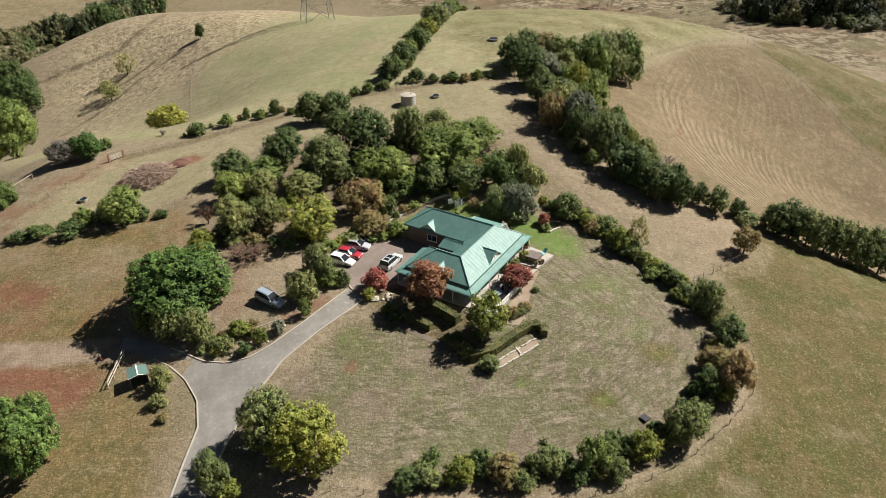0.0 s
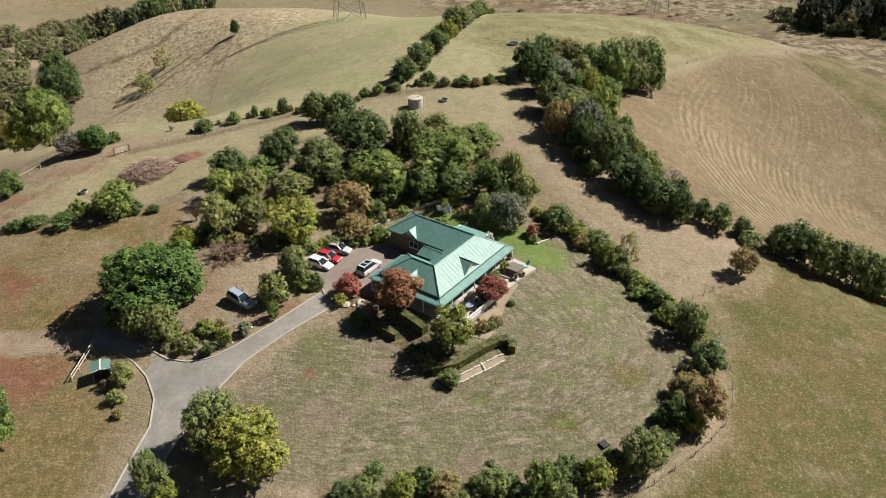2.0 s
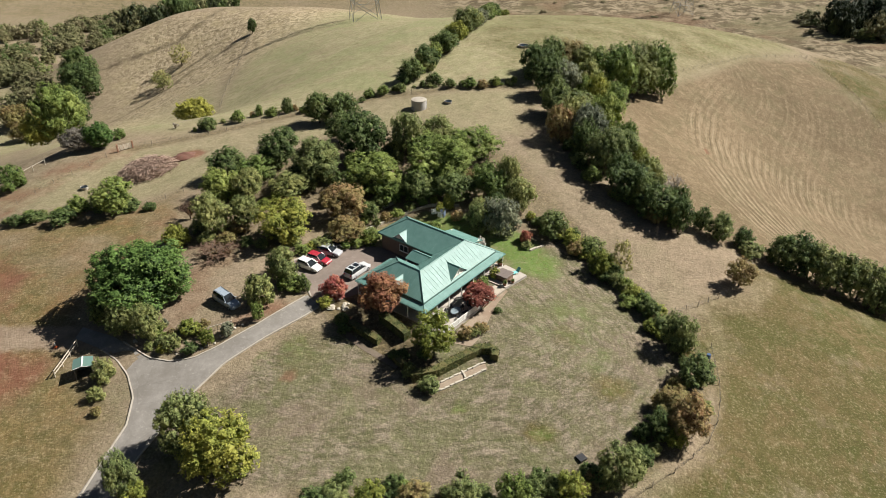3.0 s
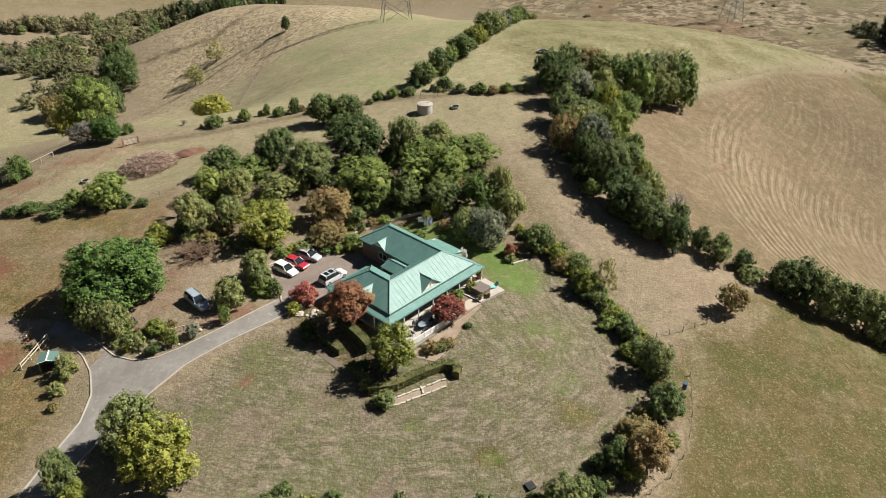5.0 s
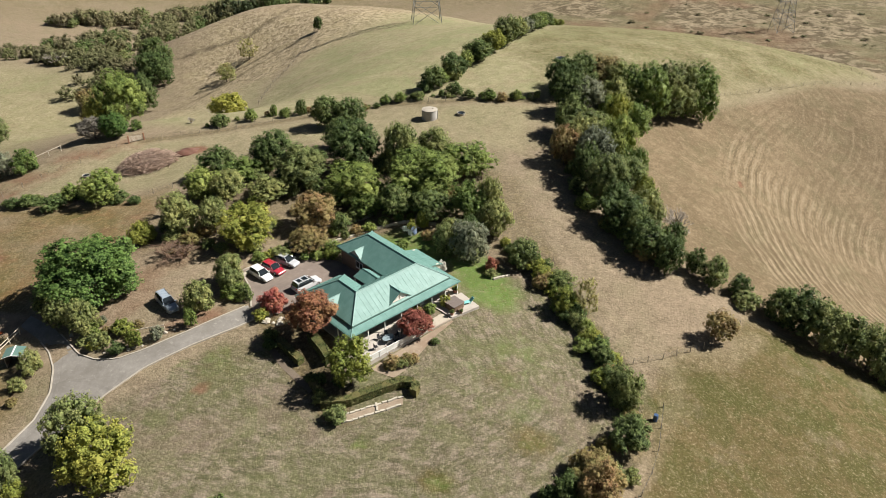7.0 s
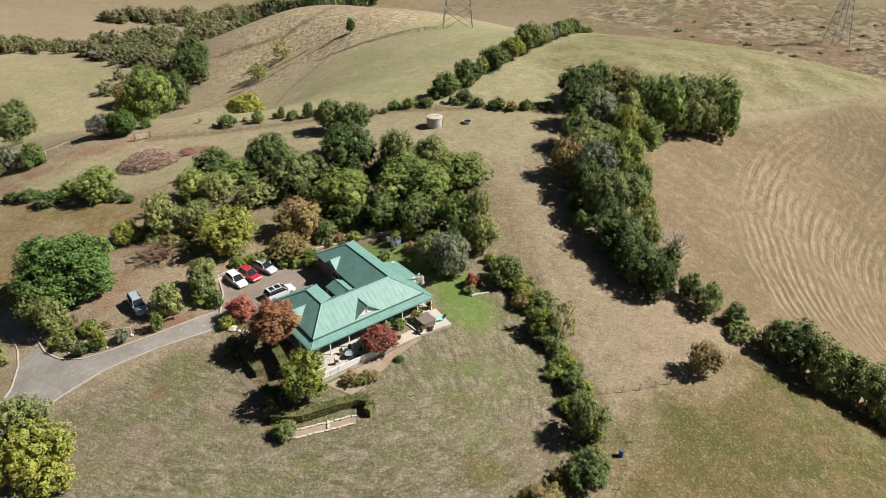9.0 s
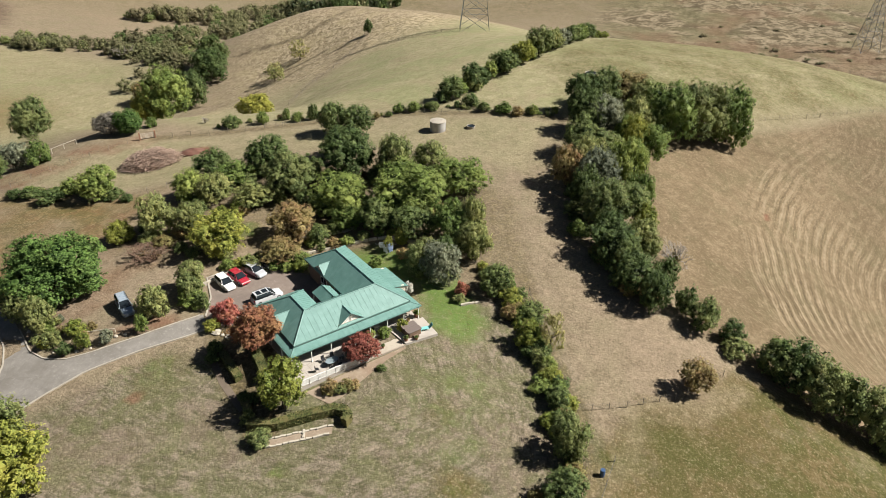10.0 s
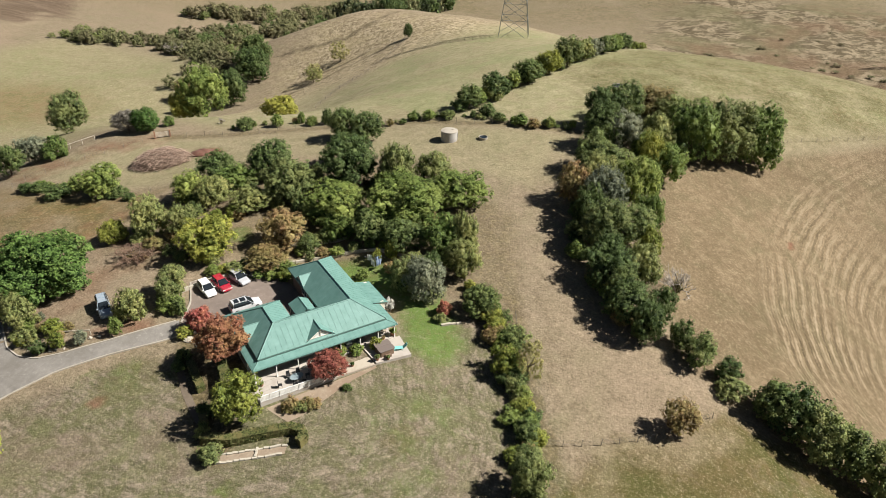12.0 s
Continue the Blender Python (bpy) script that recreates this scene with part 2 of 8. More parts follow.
def build_land():
    xs, ys = spaced(-104, 122, 1.0, 1.03, -2600, 2600), spaced(42, 282, 1.0, 1.03, -2200, 3200)
    px, py = np.meshgrid(xs, ys)
    pz = land(px, py)
    near = np.exp(-((px - 0) ** 2 + (py - 100) ** 2) / (2 * 45 ** 2))
    pz += (1 - near) * 0.16 * waves(px, py, 26, 5) + 0.03 * waves(px, py, 5, 6)
    far = smooth(420, 900, np.hypot(px, py - 100))
    pz += far * 14 * waves(px, py, 420, 8, 3)
    # sheep terraces on the steep slopes, and the broken ground far off
    steep = np.clip(area(px, py, [(-175, 325), (-60, 330), (-95, 235), (-105, 190), (-130, 215)], 22), 0, 1)
    tread = np.sin(2 * math.pi * pz / 1.9 + 1.2 * waves(px, py, 30, 9))
    pz += steep * (0.05 * tread + 0.10 * waves(px, py, 9, 10) + 0.08 * waves(px, py, 4, 13))
    broken = area(px, py, [(-40, 345), (260, 330), (400, 560), (-60, 640)], 25)
    pz += broken * (0.7 * waves(px, py, 46, 11) + 0.25 * waves(px, py, 17, 12))
    # where raked hay rows show, by colour and bump only; they run with the field's edge
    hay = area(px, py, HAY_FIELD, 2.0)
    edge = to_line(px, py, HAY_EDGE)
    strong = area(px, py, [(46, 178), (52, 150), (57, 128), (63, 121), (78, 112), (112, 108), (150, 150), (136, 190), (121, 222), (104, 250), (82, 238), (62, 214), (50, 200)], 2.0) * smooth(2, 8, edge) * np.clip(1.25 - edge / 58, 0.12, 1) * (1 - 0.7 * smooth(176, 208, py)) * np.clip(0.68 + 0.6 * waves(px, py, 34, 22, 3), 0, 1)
    nx, ny = len(xs), len(ys)
    verts = np.stack([px, py, pz], -1).reshape(-1, 3)
    i = np.arange(nx * ny).reshape(ny, nx)
    quads = np.stack([i[:-1, :-1], i[:-1, 1:], i[1:, 1:], i[1:, :-1]], -1).reshape(-1, 4)
    mesh = bpy.data.meshes.new("ground")
    mesh.from_pydata(verts.tolist(), [], quads.tolist())
    mesh.polygons.foreach_set("use_smooth", np.ones(len(quads), bool))

    u, v = house_uv(px, py)
    lawn_poly = [(-14, 82), (-27, 60), (-10, 57), (16, 58), (34, 67), (42, 80), (44, 92), (30, 112), (20, 118), (14, 108), (10, 88)]
    lawn = area(px, py, lawn_poly, 1.5)
    soil = np.maximum.reduce([
        area(px, py, [(-66, 77), (-60, 66), (-50, 64.5), (-46, 69), (-45.5, 75), (-50, 77)], 3) * np.clip(0.8 + 0.4 * waves(px, py, 14, 31), 0, 1),
        area(px, py, [(-120, 97), (-90, 101), (-70, 101), (-60, 92), (-58, 84), (-80, 83), (-120, 88)], 4) * np.clip(0.55 + 0.5 * waves(px, py, 14, 35), 0, 1),
        area(px, py, [(-80, 110), (-92, 112), (-80, 131), (-69, 141), (-64, 139)], 2.0) * 0.6 * np.clip(0.75 + 0.5 * waves(px, py, 9, 32), 0, 1),
        smooth(5, 1.5, to_line(px, py, [(-34, 95), (-31.5, 88), (-34, 83)])) * 0.42,
        smooth(2.5, 0.6, to_line(px, py, [(-23, 83), (-18, 87.5)])) * 0.6,
        smooth(2.6, 1.0, np.hypot((px + 52.5) * 0.8, py - 136.5)) * 0.9,
        area(px, py, [(-75, 98), (-55, 108), (-42, 112), (-45, 98)], 3) * 0.45 * np.clip(0.5 + 0.7 * waves(px, py, 12, 33), 0, 1),
        smooth(5, 2, to_line(px, py, [(-38, 98), (-31, 97)])) * 0.35,
        smooth(2.2, 0.9, np.hypot((px - 59) * 1.6, py - 174)) * 0.85,
        smooth(1.6, 0.4, np.hypot(px + 12.5, py - 74.3)) * 0.7,
    ])
    lush = np.maximum.reduce([
        area(px, py, [(8, 112), (13, 105), (15.5, 102), (20, 100.6), (24, 102.6), (22.5, 107.5), (17, 112), (13, 117)], 2.5) * 0.95,
        area(px, py, [(-5, 109), (-11, 107.5), (-6, 114.5), (1, 118.5), (8, 117), (12, 110), (6, 110)], 1.5) * 1.0,
        smooth(3.2, 1.5, np.hypot(px + 23, py - 112)) * 1.0,
        smooth(1.3, 0.2, np.hypot(px - 10.5, py - 72.3)) * 0.8,
        smooth(3.0, 0.3, np.hypot((px - 29.6) * 0.7, py - 79)) * 0.42, smooth(2.4, 0.3, np.hypot((px - 20.6) * 0.7, py - 70)) * 0.42,
        smooth(9, 3, np.hypot(px + 150, py - 214)) * 0.8,
        area(px, py, [(15, 101), (27, 100), (34, 90), (29, 78), (21, 80), (15, 91)], 3) * 0.3,
        area(px, py, [(-13, 84), (-8, 79), (-16, 73), (-20, 77)], 2) * 0.3,
    ])
    green = np.maximum.reduce([
        area(px, py, [(42.6, 93), (46.0, 102.4), (52, 106.5), (57, 115.5), (84, 117), (130, 107), (130, 40), (-14, 40), (-14, 52), (8, 53.5), (22, 56.5), (31, 62), (40, 70.5), (44.4, 80)], 3) * 0.95,
        area(px, py, [(-60, 40), (-36, 44), (-34, 66), (-44, 66), (-52, 60)], 4) * 0.7,
        area(px, py, [(-80, 40), (-36, 40), (-32, 64), (-46, 84), (-75, 100)], 6) * 0.45,
        smooth(3.5, 0.5, np.hypot((px - 29.6) * 0.7, py - 79)) * 0.8, smooth(2.6, 0.4, np.hypot((px - 20.6) * 0.7, py - 70)) * 0.8,
        smooth(1.3, 0.2, np.hypot(px - 10.5, py - 72.3)) * 0.9,
        smooth(4, 1, np.hypot(px - 24, py - 88)) * 0.35, smooth(6, 2, np.hypot(px + 12, py - 79)) * 0.4,
        area(px, py, [(104, 250), (121, 222), (136, 190), (190, 190), (190, 290), (120, 275)], 5) * 0.75,
        area(px, py, [(14, 182), (36, 190), (60, 218), (100, 258), (110, 330), (20, 300), (6, 255), (-4, 215)], 8) * 0.46,
        area(px, py, [(-330, 140), (-115, 140), (-135, 205), (-190, 285), (-330, 300)], 14) * 0.2,
        smooth(3.5, 1.5, np.hypot(px + 23, py - 112)) * 1.0,
        smooth(7, 2, np.hypot(px + 150, py - 210)) * 1.0,
    ])
    green = np.clip(green * np.clip(0.85 + 0.35 * waves(px, py, 16, 41), 0, 1.1), 0, 1)
    bare = np.maximum.reduce([
        smooth(1.8, 0.6, to_line(px, py, [(30, 62), (37, 68), (41, 75), (44.5, 84), (46, 92), (47, 102), (52, 107)])) * 0.4,
        smooth(2.4, 0.8, to_line(px, py, [(46, 101), (53, 104.5), (58, 112)])) * 0.5,
        smooth(1.8, 0.6, to_line(px, py, [(39, 69.4), (34, 64.2), (28, 60.6), (20, 57.6), (10, 55.8), (0, 55.2), (-12, 55.8)])) * 0.45,
        smooth(0.9, 0.3, to_line(px, py, [(-373, 298), (-378, 312), (-396, 330)]) / 5) * 1.0,
        area(px, py, [(-22, 83), (-25, 79), (-29, 77), (-33, 77.5), (-38, 79.5), (-34, 81), (-28, 80.5)], 0.8) * 0.85,
        smooth(1.2, 0.4, to_line(px, py, [(-78, 118), (-70, 133), (-55, 145), (-38, 158)])) * 0.6,
        smooth(1.2, 0.4, to_line(px, py, [(-106, 307), (-75, 198)])) * 0.5,
        smooth(1.6, 0.5, to_line(px, py, [(-60, 300), (-84, 262), (-90, 230), (-74, 196)])) * 0.35,
    ])
    garden = np.maximum.reduce([
        area(px, py, [(-45, 118), (-40, 96), (-24, 97), (-18, 106), (-8, 110), (6, 118), (20, 112), (26, 120), (16, 140), (-10, 146), (-38, 136)], 3) * 0.6,
        area(px, py, [(-13, 89), (-8, 83), (6, 73), (9, 75), (4, 83), (-2, 90), (-8, 94)], 0.8) * 0.9,
        smooth(2.6, 1.0, to_line(px, py, [(24, 119), (32, 106), (39, 97), (43, 86), (37, 72), (26, 62), (10, 57), (-6, 57)])) * 0.7,
    ])
    rust = area(px, py, [(-120, 104), (-80, 108), (-59, 111), (-48, 119), (-42, 104), (-46, 92), (-48, 82), (-43, 72), (-34, 66), (-33, 40), (-120, 40)], 3)
    rust = rust * np.clip(0.72 + 0.35 * waves(px, py, 18, 51), 0, 1)
    rust = np.maximum(rust, smooth(38, 8, np.hypot((px + 240) * 0.7, py - 208)) * 0.6)
    track = smooth(3.4, 1.2, to_line(px, py, [(-43, 79.4), (-52, 78.6), (-62, 78.2), (-78, 79.5), (-120, 84)]) + 0.5 * waves(px, py, 8, 52))
    pale = area(px, py, [(-62, 150), (-40, 160), (-20, 171), (10, 178), (36, 188), (60, 218), (100, 258), (90, 330), (-40, 330), (-100, 305), (-78, 200)], 8)
    pale = np.maximum(pale, area(px, py, [(-92, 113), (-62, 114), (-47, 122), (-40, 137), (-22, 147), (14, 150), (13, 174), (-20, 166), (-56, 143), (-69, 137)], 3) * 0.5)
    pale = np.maximum(pale, area(px, py, [(-60, 148), (-100, 150), (-125, 185), (-130, 235), (-100, 250), (-76, 205)], 6) * 0.85)
    pale = np.maximum(pale, area(px, py, [(-330, 140), (-125, 150), (-145, 215), (-190, 285), (-330, 300)], 14) * 0.8)
    far = smooth(440, 620, py + 0.35 * np.abs(px))
    scar = np.maximum.reduce([
        smooth(2.2, 0.5, to_line(px, py, [(-137.6, 240), (-130, 252), (-127, 266), (-122, 277), (-112, 286.4), (-103, 292)]) + 0.9 * waves(px, py, 9, 61)) * np.clip(0.6 + 0.8 * waves(px, py, 20, 62), 0, 1),
        smooth(2.0, 0.5, to_line(px, py, [(-170, 291), (-155, 299), (-141, 305), (-133, 317), (-128, 330)]) + 0.9 * waves(px, py, 9, 63)) * 0.8,
        smooth(1.5, 0.4, to_line(px, py, [(-135, 278), (-128, 281), (-120, 290)]) + 0.8 * waves(px, py, 7, 64)) * 0.8,
    ])
    plough = area(px, py, [(-367, 325), (-384, 330), (-375, 302), (-430, 300), (-560, 330), (-560, 400), (-416, 370)], 3)
    verge = smooth(2.6, 0.6, to_line(px, py, [(-67.5, 138.2), (-56.1, 144.2), (-40.2, 156.2), (-20.7, 167.6), (9.4, 175.5), (22, 178)])) * 0.7
    garden = np.maximum(garden, verge)
    for name, values in (("pale", pale), ("rust", rust), ("track", track), ("far", far), ("lawn", lawn), ("lush", lush), ("soil", soil), ("green", green), ("bare", bare), ("garden", garden), ("hay", hay), ("rows", strong), ("broken", broken), ("steep", steep), ("scar", scar), ("plough", plough)):
        at = mesh.attributes.new(name, "FLOAT", "POINT")
        at.data.foreach_set("value", np.clip(values, 0, 1).astype(np.float32).ravel())
    at = mesh.attributes.new("from_border", "FLOAT", "POINT")
    round_lawn = [(10, 122), (24, 114), (33, 104), (39, 97), (42, 86), (37, 73), (26, 62), (10, 57), (-6, 56), (-24, 58)]
    at.data.foreach_set("value", np.minimum(to_line(px, py, round_lawn), 100).astype(np.float32).ravel())
    for name, values in (("from_edge", np.minimum(edge, 400)), ("along_edge", along_line(px, py, HAY_EDGE)), ("along_border", along_line(px, py, round_lawn))):
        at = mesh.attributes.new(name, "FLOAT", "POINT")
        at.data.foreach_set("value", values.astype(np.float32).ravel())
    mesh.materials.append(land_material())
    return tagged(new("ground", mesh), "rolling farmland of sun-dried pasture, lawn, red soil and mown hay", "ground", kind="structure")


def land_material():
    n = Nodes("pasture")
    pos = n.coords()
    fine, tuft = n.noise(3.0, 5, 0.68, pos), n.noise(1.0, 5, 0.7, pos)
    mid, clump = n.noise(0.36, 5, 0.64, pos, 0.4), n.noise(0.55, 3, 0.6, pos, 0.6)
    broad, wide = n.noise(0.13, 5, 0.62, pos, 0.8), n.noise(0.028, 4, 0.55, pos, 0.4)
    streak = n.noise(1.3, 6, 0.7, n.coords((0.9, 0.2, 0.9)))

    def vector(a, b, c):
        v = n.add("CombineXYZ")
        n.put(v.inputs[0], a), n.put(v.inputs[1], b), n.put(v.inputs[2], c)
        return v.outputs[0]

    def patches(name, noise_in, amount, lo, hi, top=1.0):
        """A painted region with an uneven edge."""
        return n.ramp(n.math("ADD", n.attr(name), n.math("MULTIPLY", n.math("SUBTRACT", noise_in, 0.5), amount)), lo, hi, 0, top)

    # dry paddock
    c = n.mix(n.ramp(tuft, 0.34, 0.66), rgb(0.174, 0.136, 0.092), rgb(0.254, 0.202, 0.140))
    c = n.mix(n.ramp(broad, 0.44, 0.62, 0, 0.6), c, rgb(0.184, 0.161, 0.096))
    c = n.mix(n.ramp(wide, 0.45, 0.62, 0, 0.6), c, rgb(0.254, 0.193, 0.135))
    c = n.mix(n.ramp(mid, 0.5, 0.66, 0, 0.55), c, rgb(0.149, 0.115, 0.075))
    # far pale pasture
    pale = n.mix(n.ramp(mid, 0.38, 0.62), rgb(0.294, 0.263, 0.159), rgb(0.219, 0.207, 0.109))
    pale = n.mix(n.ramp(wide, 0.46, 0.58, 0, 0.65), pale, rgb(0.201, 0.213, 0.101))
    pale = n.mix(n.ramp(broad, 0.48, 0.62, 0, 0.55), pale, rgb(0.256, 0.209, 0.133))
    c = n.mix(n.attr("pale"), c, pale)
    # the mown lawn: swaths that run with the border, dry and green patches
    swath = n.noise(1.0, 6, 0.72, vector(n.math("MULTIPLY", n.attr("from_border"), 1.5), n.math("MULTIPLY", n.attr("along_border"), 0.42), n.math("MULTIPLY", broad, 1.4)))
    lawn = n.mix(n.ramp(swath, 0.40, 0.60), rgb(0.087, 0.080, 0.047), rgb(0.221, 0.180, 0.136))
    lawn = n.mix(n.ramp(clump, 0.44, 0.62, 0, 0.6), lawn, rgb(0.098, 0.102, 0.043))
    lawn = n.mix(n.ramp(broad, 0.47, 0.60, 0, 0.55), lawn, rgb(0.103, 0.110, 0.047))
    lawn = n.mix(n.ramp(n.noise(0.09, 4, 0.6, pos, 1.2), 0.52, 0.64, 0, 0.6), lawn, rgb(0.169, 0.126, 0.098))
    c = n.mix(n.attr("lawn"), c, lawn)
    # the hay field: rows that run with its edge, broken and worn
    hay = n.mix(n.ramp(tuft, 0.35, 0.65), rgb(0.137, 0.100, 0.059), rgb(0.196, 0.146, 0.090))
    hay = n.mix(n.ramp(wide, 0.42, 0.6, 0, 0.75), hay, rgb(0.108, 0.079, 0.045))
    hay = n.mix(n.ramp(broad, 0.48, 0.62, 0, 0.6), hay, rgb(0.121, 0.100, 0.055))
    hay = n.mix(n.ramp(mid, 0.5, 0.64, 0, 0.55), hay, rgb(0.210, 0.158, 0.099))
    sweep = vector(n.math("MULTIPLY", n.attr("from_edge"), 0.30), n.math("MULTIPLY", n.attr("along_edge"), 0.055), n.math("MULTIPLY", wide, 2.0))
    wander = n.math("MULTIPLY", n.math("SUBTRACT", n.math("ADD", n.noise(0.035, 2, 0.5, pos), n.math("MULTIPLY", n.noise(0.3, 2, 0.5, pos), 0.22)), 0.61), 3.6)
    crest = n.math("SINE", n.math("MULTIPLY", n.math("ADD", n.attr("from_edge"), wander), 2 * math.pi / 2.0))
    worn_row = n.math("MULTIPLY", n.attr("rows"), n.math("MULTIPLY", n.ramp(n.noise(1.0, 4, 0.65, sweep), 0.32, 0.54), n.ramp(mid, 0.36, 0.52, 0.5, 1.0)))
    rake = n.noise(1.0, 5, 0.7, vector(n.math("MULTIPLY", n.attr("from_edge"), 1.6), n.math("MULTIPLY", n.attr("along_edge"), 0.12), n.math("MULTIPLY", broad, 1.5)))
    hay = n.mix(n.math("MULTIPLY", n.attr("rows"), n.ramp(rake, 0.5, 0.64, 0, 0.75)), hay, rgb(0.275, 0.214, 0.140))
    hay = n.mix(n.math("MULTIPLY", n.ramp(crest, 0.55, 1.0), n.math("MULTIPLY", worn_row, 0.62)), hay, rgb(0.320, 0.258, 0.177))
    # thin shadows in the furrows between rows, painted as dark lines
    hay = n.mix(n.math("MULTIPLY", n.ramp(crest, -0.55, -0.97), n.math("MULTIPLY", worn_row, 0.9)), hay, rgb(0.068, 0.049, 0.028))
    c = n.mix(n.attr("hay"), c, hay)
    # the green paddock: olive turf with straw and rusty patches
    grass = n.mix(n.ramp(tuft, 0.38, 0.64), rgb(0.065, 0.059, 0.019), rgb(0.104, 0.086, 0.033))
    grass = n.mix(n.ramp(clump, 0.44, 0.58, 0, 0.85), grass, rgb(0.124, 0.092, 0.043))
    grass = n.mix(n.ramp(broad, 0.44, 0.58, 0, 0.7), grass, rgb(0.062, 0.068, 0.018))
    grass = n.mix(n.ramp(wide, 0.48, 0.62, 0, 0.5), grass, rgb(0.109, 0.085, 0.037))
    c = n.mix(patches("green", tuft, 1.0, 0.1, 0.7), c, grass)
    lush = n.mix(n.ramp(fine, 0.4, 0.62), rgb(0.066, 0.122, 0.026), rgb(0.140, 0.196, 0.050))
    lush = n.mix(n.ramp(clump, 0.50, 0.64, 0, 0.5), lush, rgb(0.140, 0.132, 0.054))
    c = n.mix(patches("lush", mid, 1.3, 0.25, 0.9), c, lush)
    # rough far ground: straw, dark clumps and rusty stretches
    wild = n.mix(n.ramp(mid, 0.36, 0.62), rgb(0.090, 0.076, 0.040), rgb(0.211, 0.168, 0.101))
    wild = n.mix(n.ramp(broad, 0.46, 0.6, 0, 0.75), wild, rgb(0.116, 0.099, 0.049))
    c = n.mix(n.math("MULTIPLY", n.attr("far"), n.ramp(wide, 0.36, 0.56, 0.35, 0.85)), c, wild)
    rough = n.mix(n.ramp(broad, 0.45, 0.56), rgb(0.078, 0.060, 0.034), rgb(0.262, 0.212, 0.142))
    rough = n.mix(n.ramp(mid, 0.50, 0.62, 0, 0.7), rough, rgb(0.064, 0.050, 0.028))
    rough = n.mix(n.ramp(wide, 0.46, 0.58, 0, 0.7), rough, rgb(0.120, 0.110, 0.056))
    rough = n.mix(n.ramp(n.noise(0.014, 3, 0.6, pos, 0.5), 0.53, 0.62, 0, 0.6), rough, rgb(0.138, 0.079, 0.048))
    c = n.mix(n.math("MULTIPLY", n.attr("broken"), 0.9), c, rough)
    # the steep bank: rank clumps, slips and bare scars
    bank = n.mix(n.ramp(clump, 0.40, 0.60), rgb(0.192, 0.149, 0.090), rgb(0.474, 0.390, 0.260))
    bank = n.mix(n.ramp(tuft, 0.50, 0.64, 0, 0.6), bank, rgb(0.165, 0.137, 0.079))
    bank = n.mix(n.ramp(broad, 0.48, 0.62, 0, 0.6), bank, rgb(0.357, 0.293, 0.172))
    c = n.mix(n.math("MULTIPLY", n.attr("steep"), 0.9), c, bank)
    c = n.mix(n.math("MULTIPLY", n.attr("scar"), n.ramp(clump, 0.3, 0.55)), c, rgb(0.060, 0.045, 0.028))
    turned = n.mix(n.ramp(n.noise(0.5, 4, 0.6, n.coords((0.06, 0.6, 0.6))), 0.4, 0.6), rgb(0.100, 0.070, 0.048), rgb(0.150, 0.108, 0.076))
    c = n.mix(n.attr("plough"), c, turned)
    # the red paddock: burnt olive turf over red earth
    sere = n.mix(n.ramp(clump, 0.38, 0.62), rgb(0.101, 0.084, 0.029), rgb(0.168, 0.122, 0.052))
    sere = n.mix(n.ramp(broad, 0.44, 0.60, 0, 0.65), sere, rgb(0.181, 0.105, 0.050))
    sere = n.mix(n.ramp(tuft, 0.50, 0.66, 0, 0.5), sere, rgb(0.084, 0.077, 0.029))
    c = n.mix(n.attr("rust"), c, sere)
    earth = n.mix(n.ramp(mid, 0.35, 0.65), rgb(0.134, 0.052, 0.034), rgb(0.180, 0.081, 0.050))
    earth = n.mix(n.ramp(broad, 0.5, 0.64, 0, 0.5), earth, rgb(0.202, 0.109, 0.074))
    path = n.mix(n.ramp(mid, 0.35, 0.7), rgb(0.190, 0.140, 0.098), rgb(0.264, 0.206, 0.150))
    soil_in = patches("soil", broad, 1.3, 0.22, 0.9, 0.88)
    c = n.mix(soil_in, c, earth)
    c = n.mix(patches("track", tuft, 0.6, 0.2, 0.8), c, path)
    c = n.mix(n.math("MULTIPLY", n.attr("bare"), n.ramp(tuft, 0.32, 0.6)), c, rgb(0.275, 0.218, 0.148))
    mulch = n.mix(n.ramp(tuft, 0.38, 0.62), rgb(0.060, 0.046, 0.026), rgb(0.165, 0.130, 0.070))
    c = n.mix(patches("garden", tuft, 0.8, 0.3, 0.9), c, mulch)
    # uneven growth at the size of a stride
    mottle = n.noise(0.62, 6, 0.76, pos, 0.3)
    c = n.mix(n.ramp(mottle, 0.50, 0.66, 0, 0.48), c, n.mix(0.55, c, rgb(0.050, 0.042, 0.018)))
    c = n.mix(n.ramp(mottle, 0.46, 0.34, 0, 0.5), c, n.mix(0.28, c, rgb(0.46, 0.37, 0.25)))
    # short dark tufts and pale dry stalks
    grassy = n.ramp(n.math("MAXIMUM", soil_in, n.attr("track")), 0.3, 0.9, 1.0, 0.35)
    c = n.mix(n.math("MULTIPLY", grassy, n.ramp(fine, 0.50, 0.62, 0, 0.6)), c, n.mix(0.55, c, rgb(0.045, 0.038, 0.016)))
    c = n.mix(n.math("MULTIPLY", grassy, n.ramp(fine, 0.46, 0.34, 0, 0.6)), c, n.mix(0.4, c, rgb(0.52, 0.43, 0.29)))
    height = n.math("ADD", n.math("ADD", n.math("MULTIPLY", fine, 0.7), n.math("MULTIPLY", tuft, 0.6)), n.math("MULTIPLY", n.math("MULTIPLY", crest, worn_row), 0.35))
    height = n.math("ADD", height, n.math("MULTIPLY", n.math("MAXIMUM", n.attr("steep"), n.attr("broken")), n.math("MULTIPLY", clump, 2.2)))
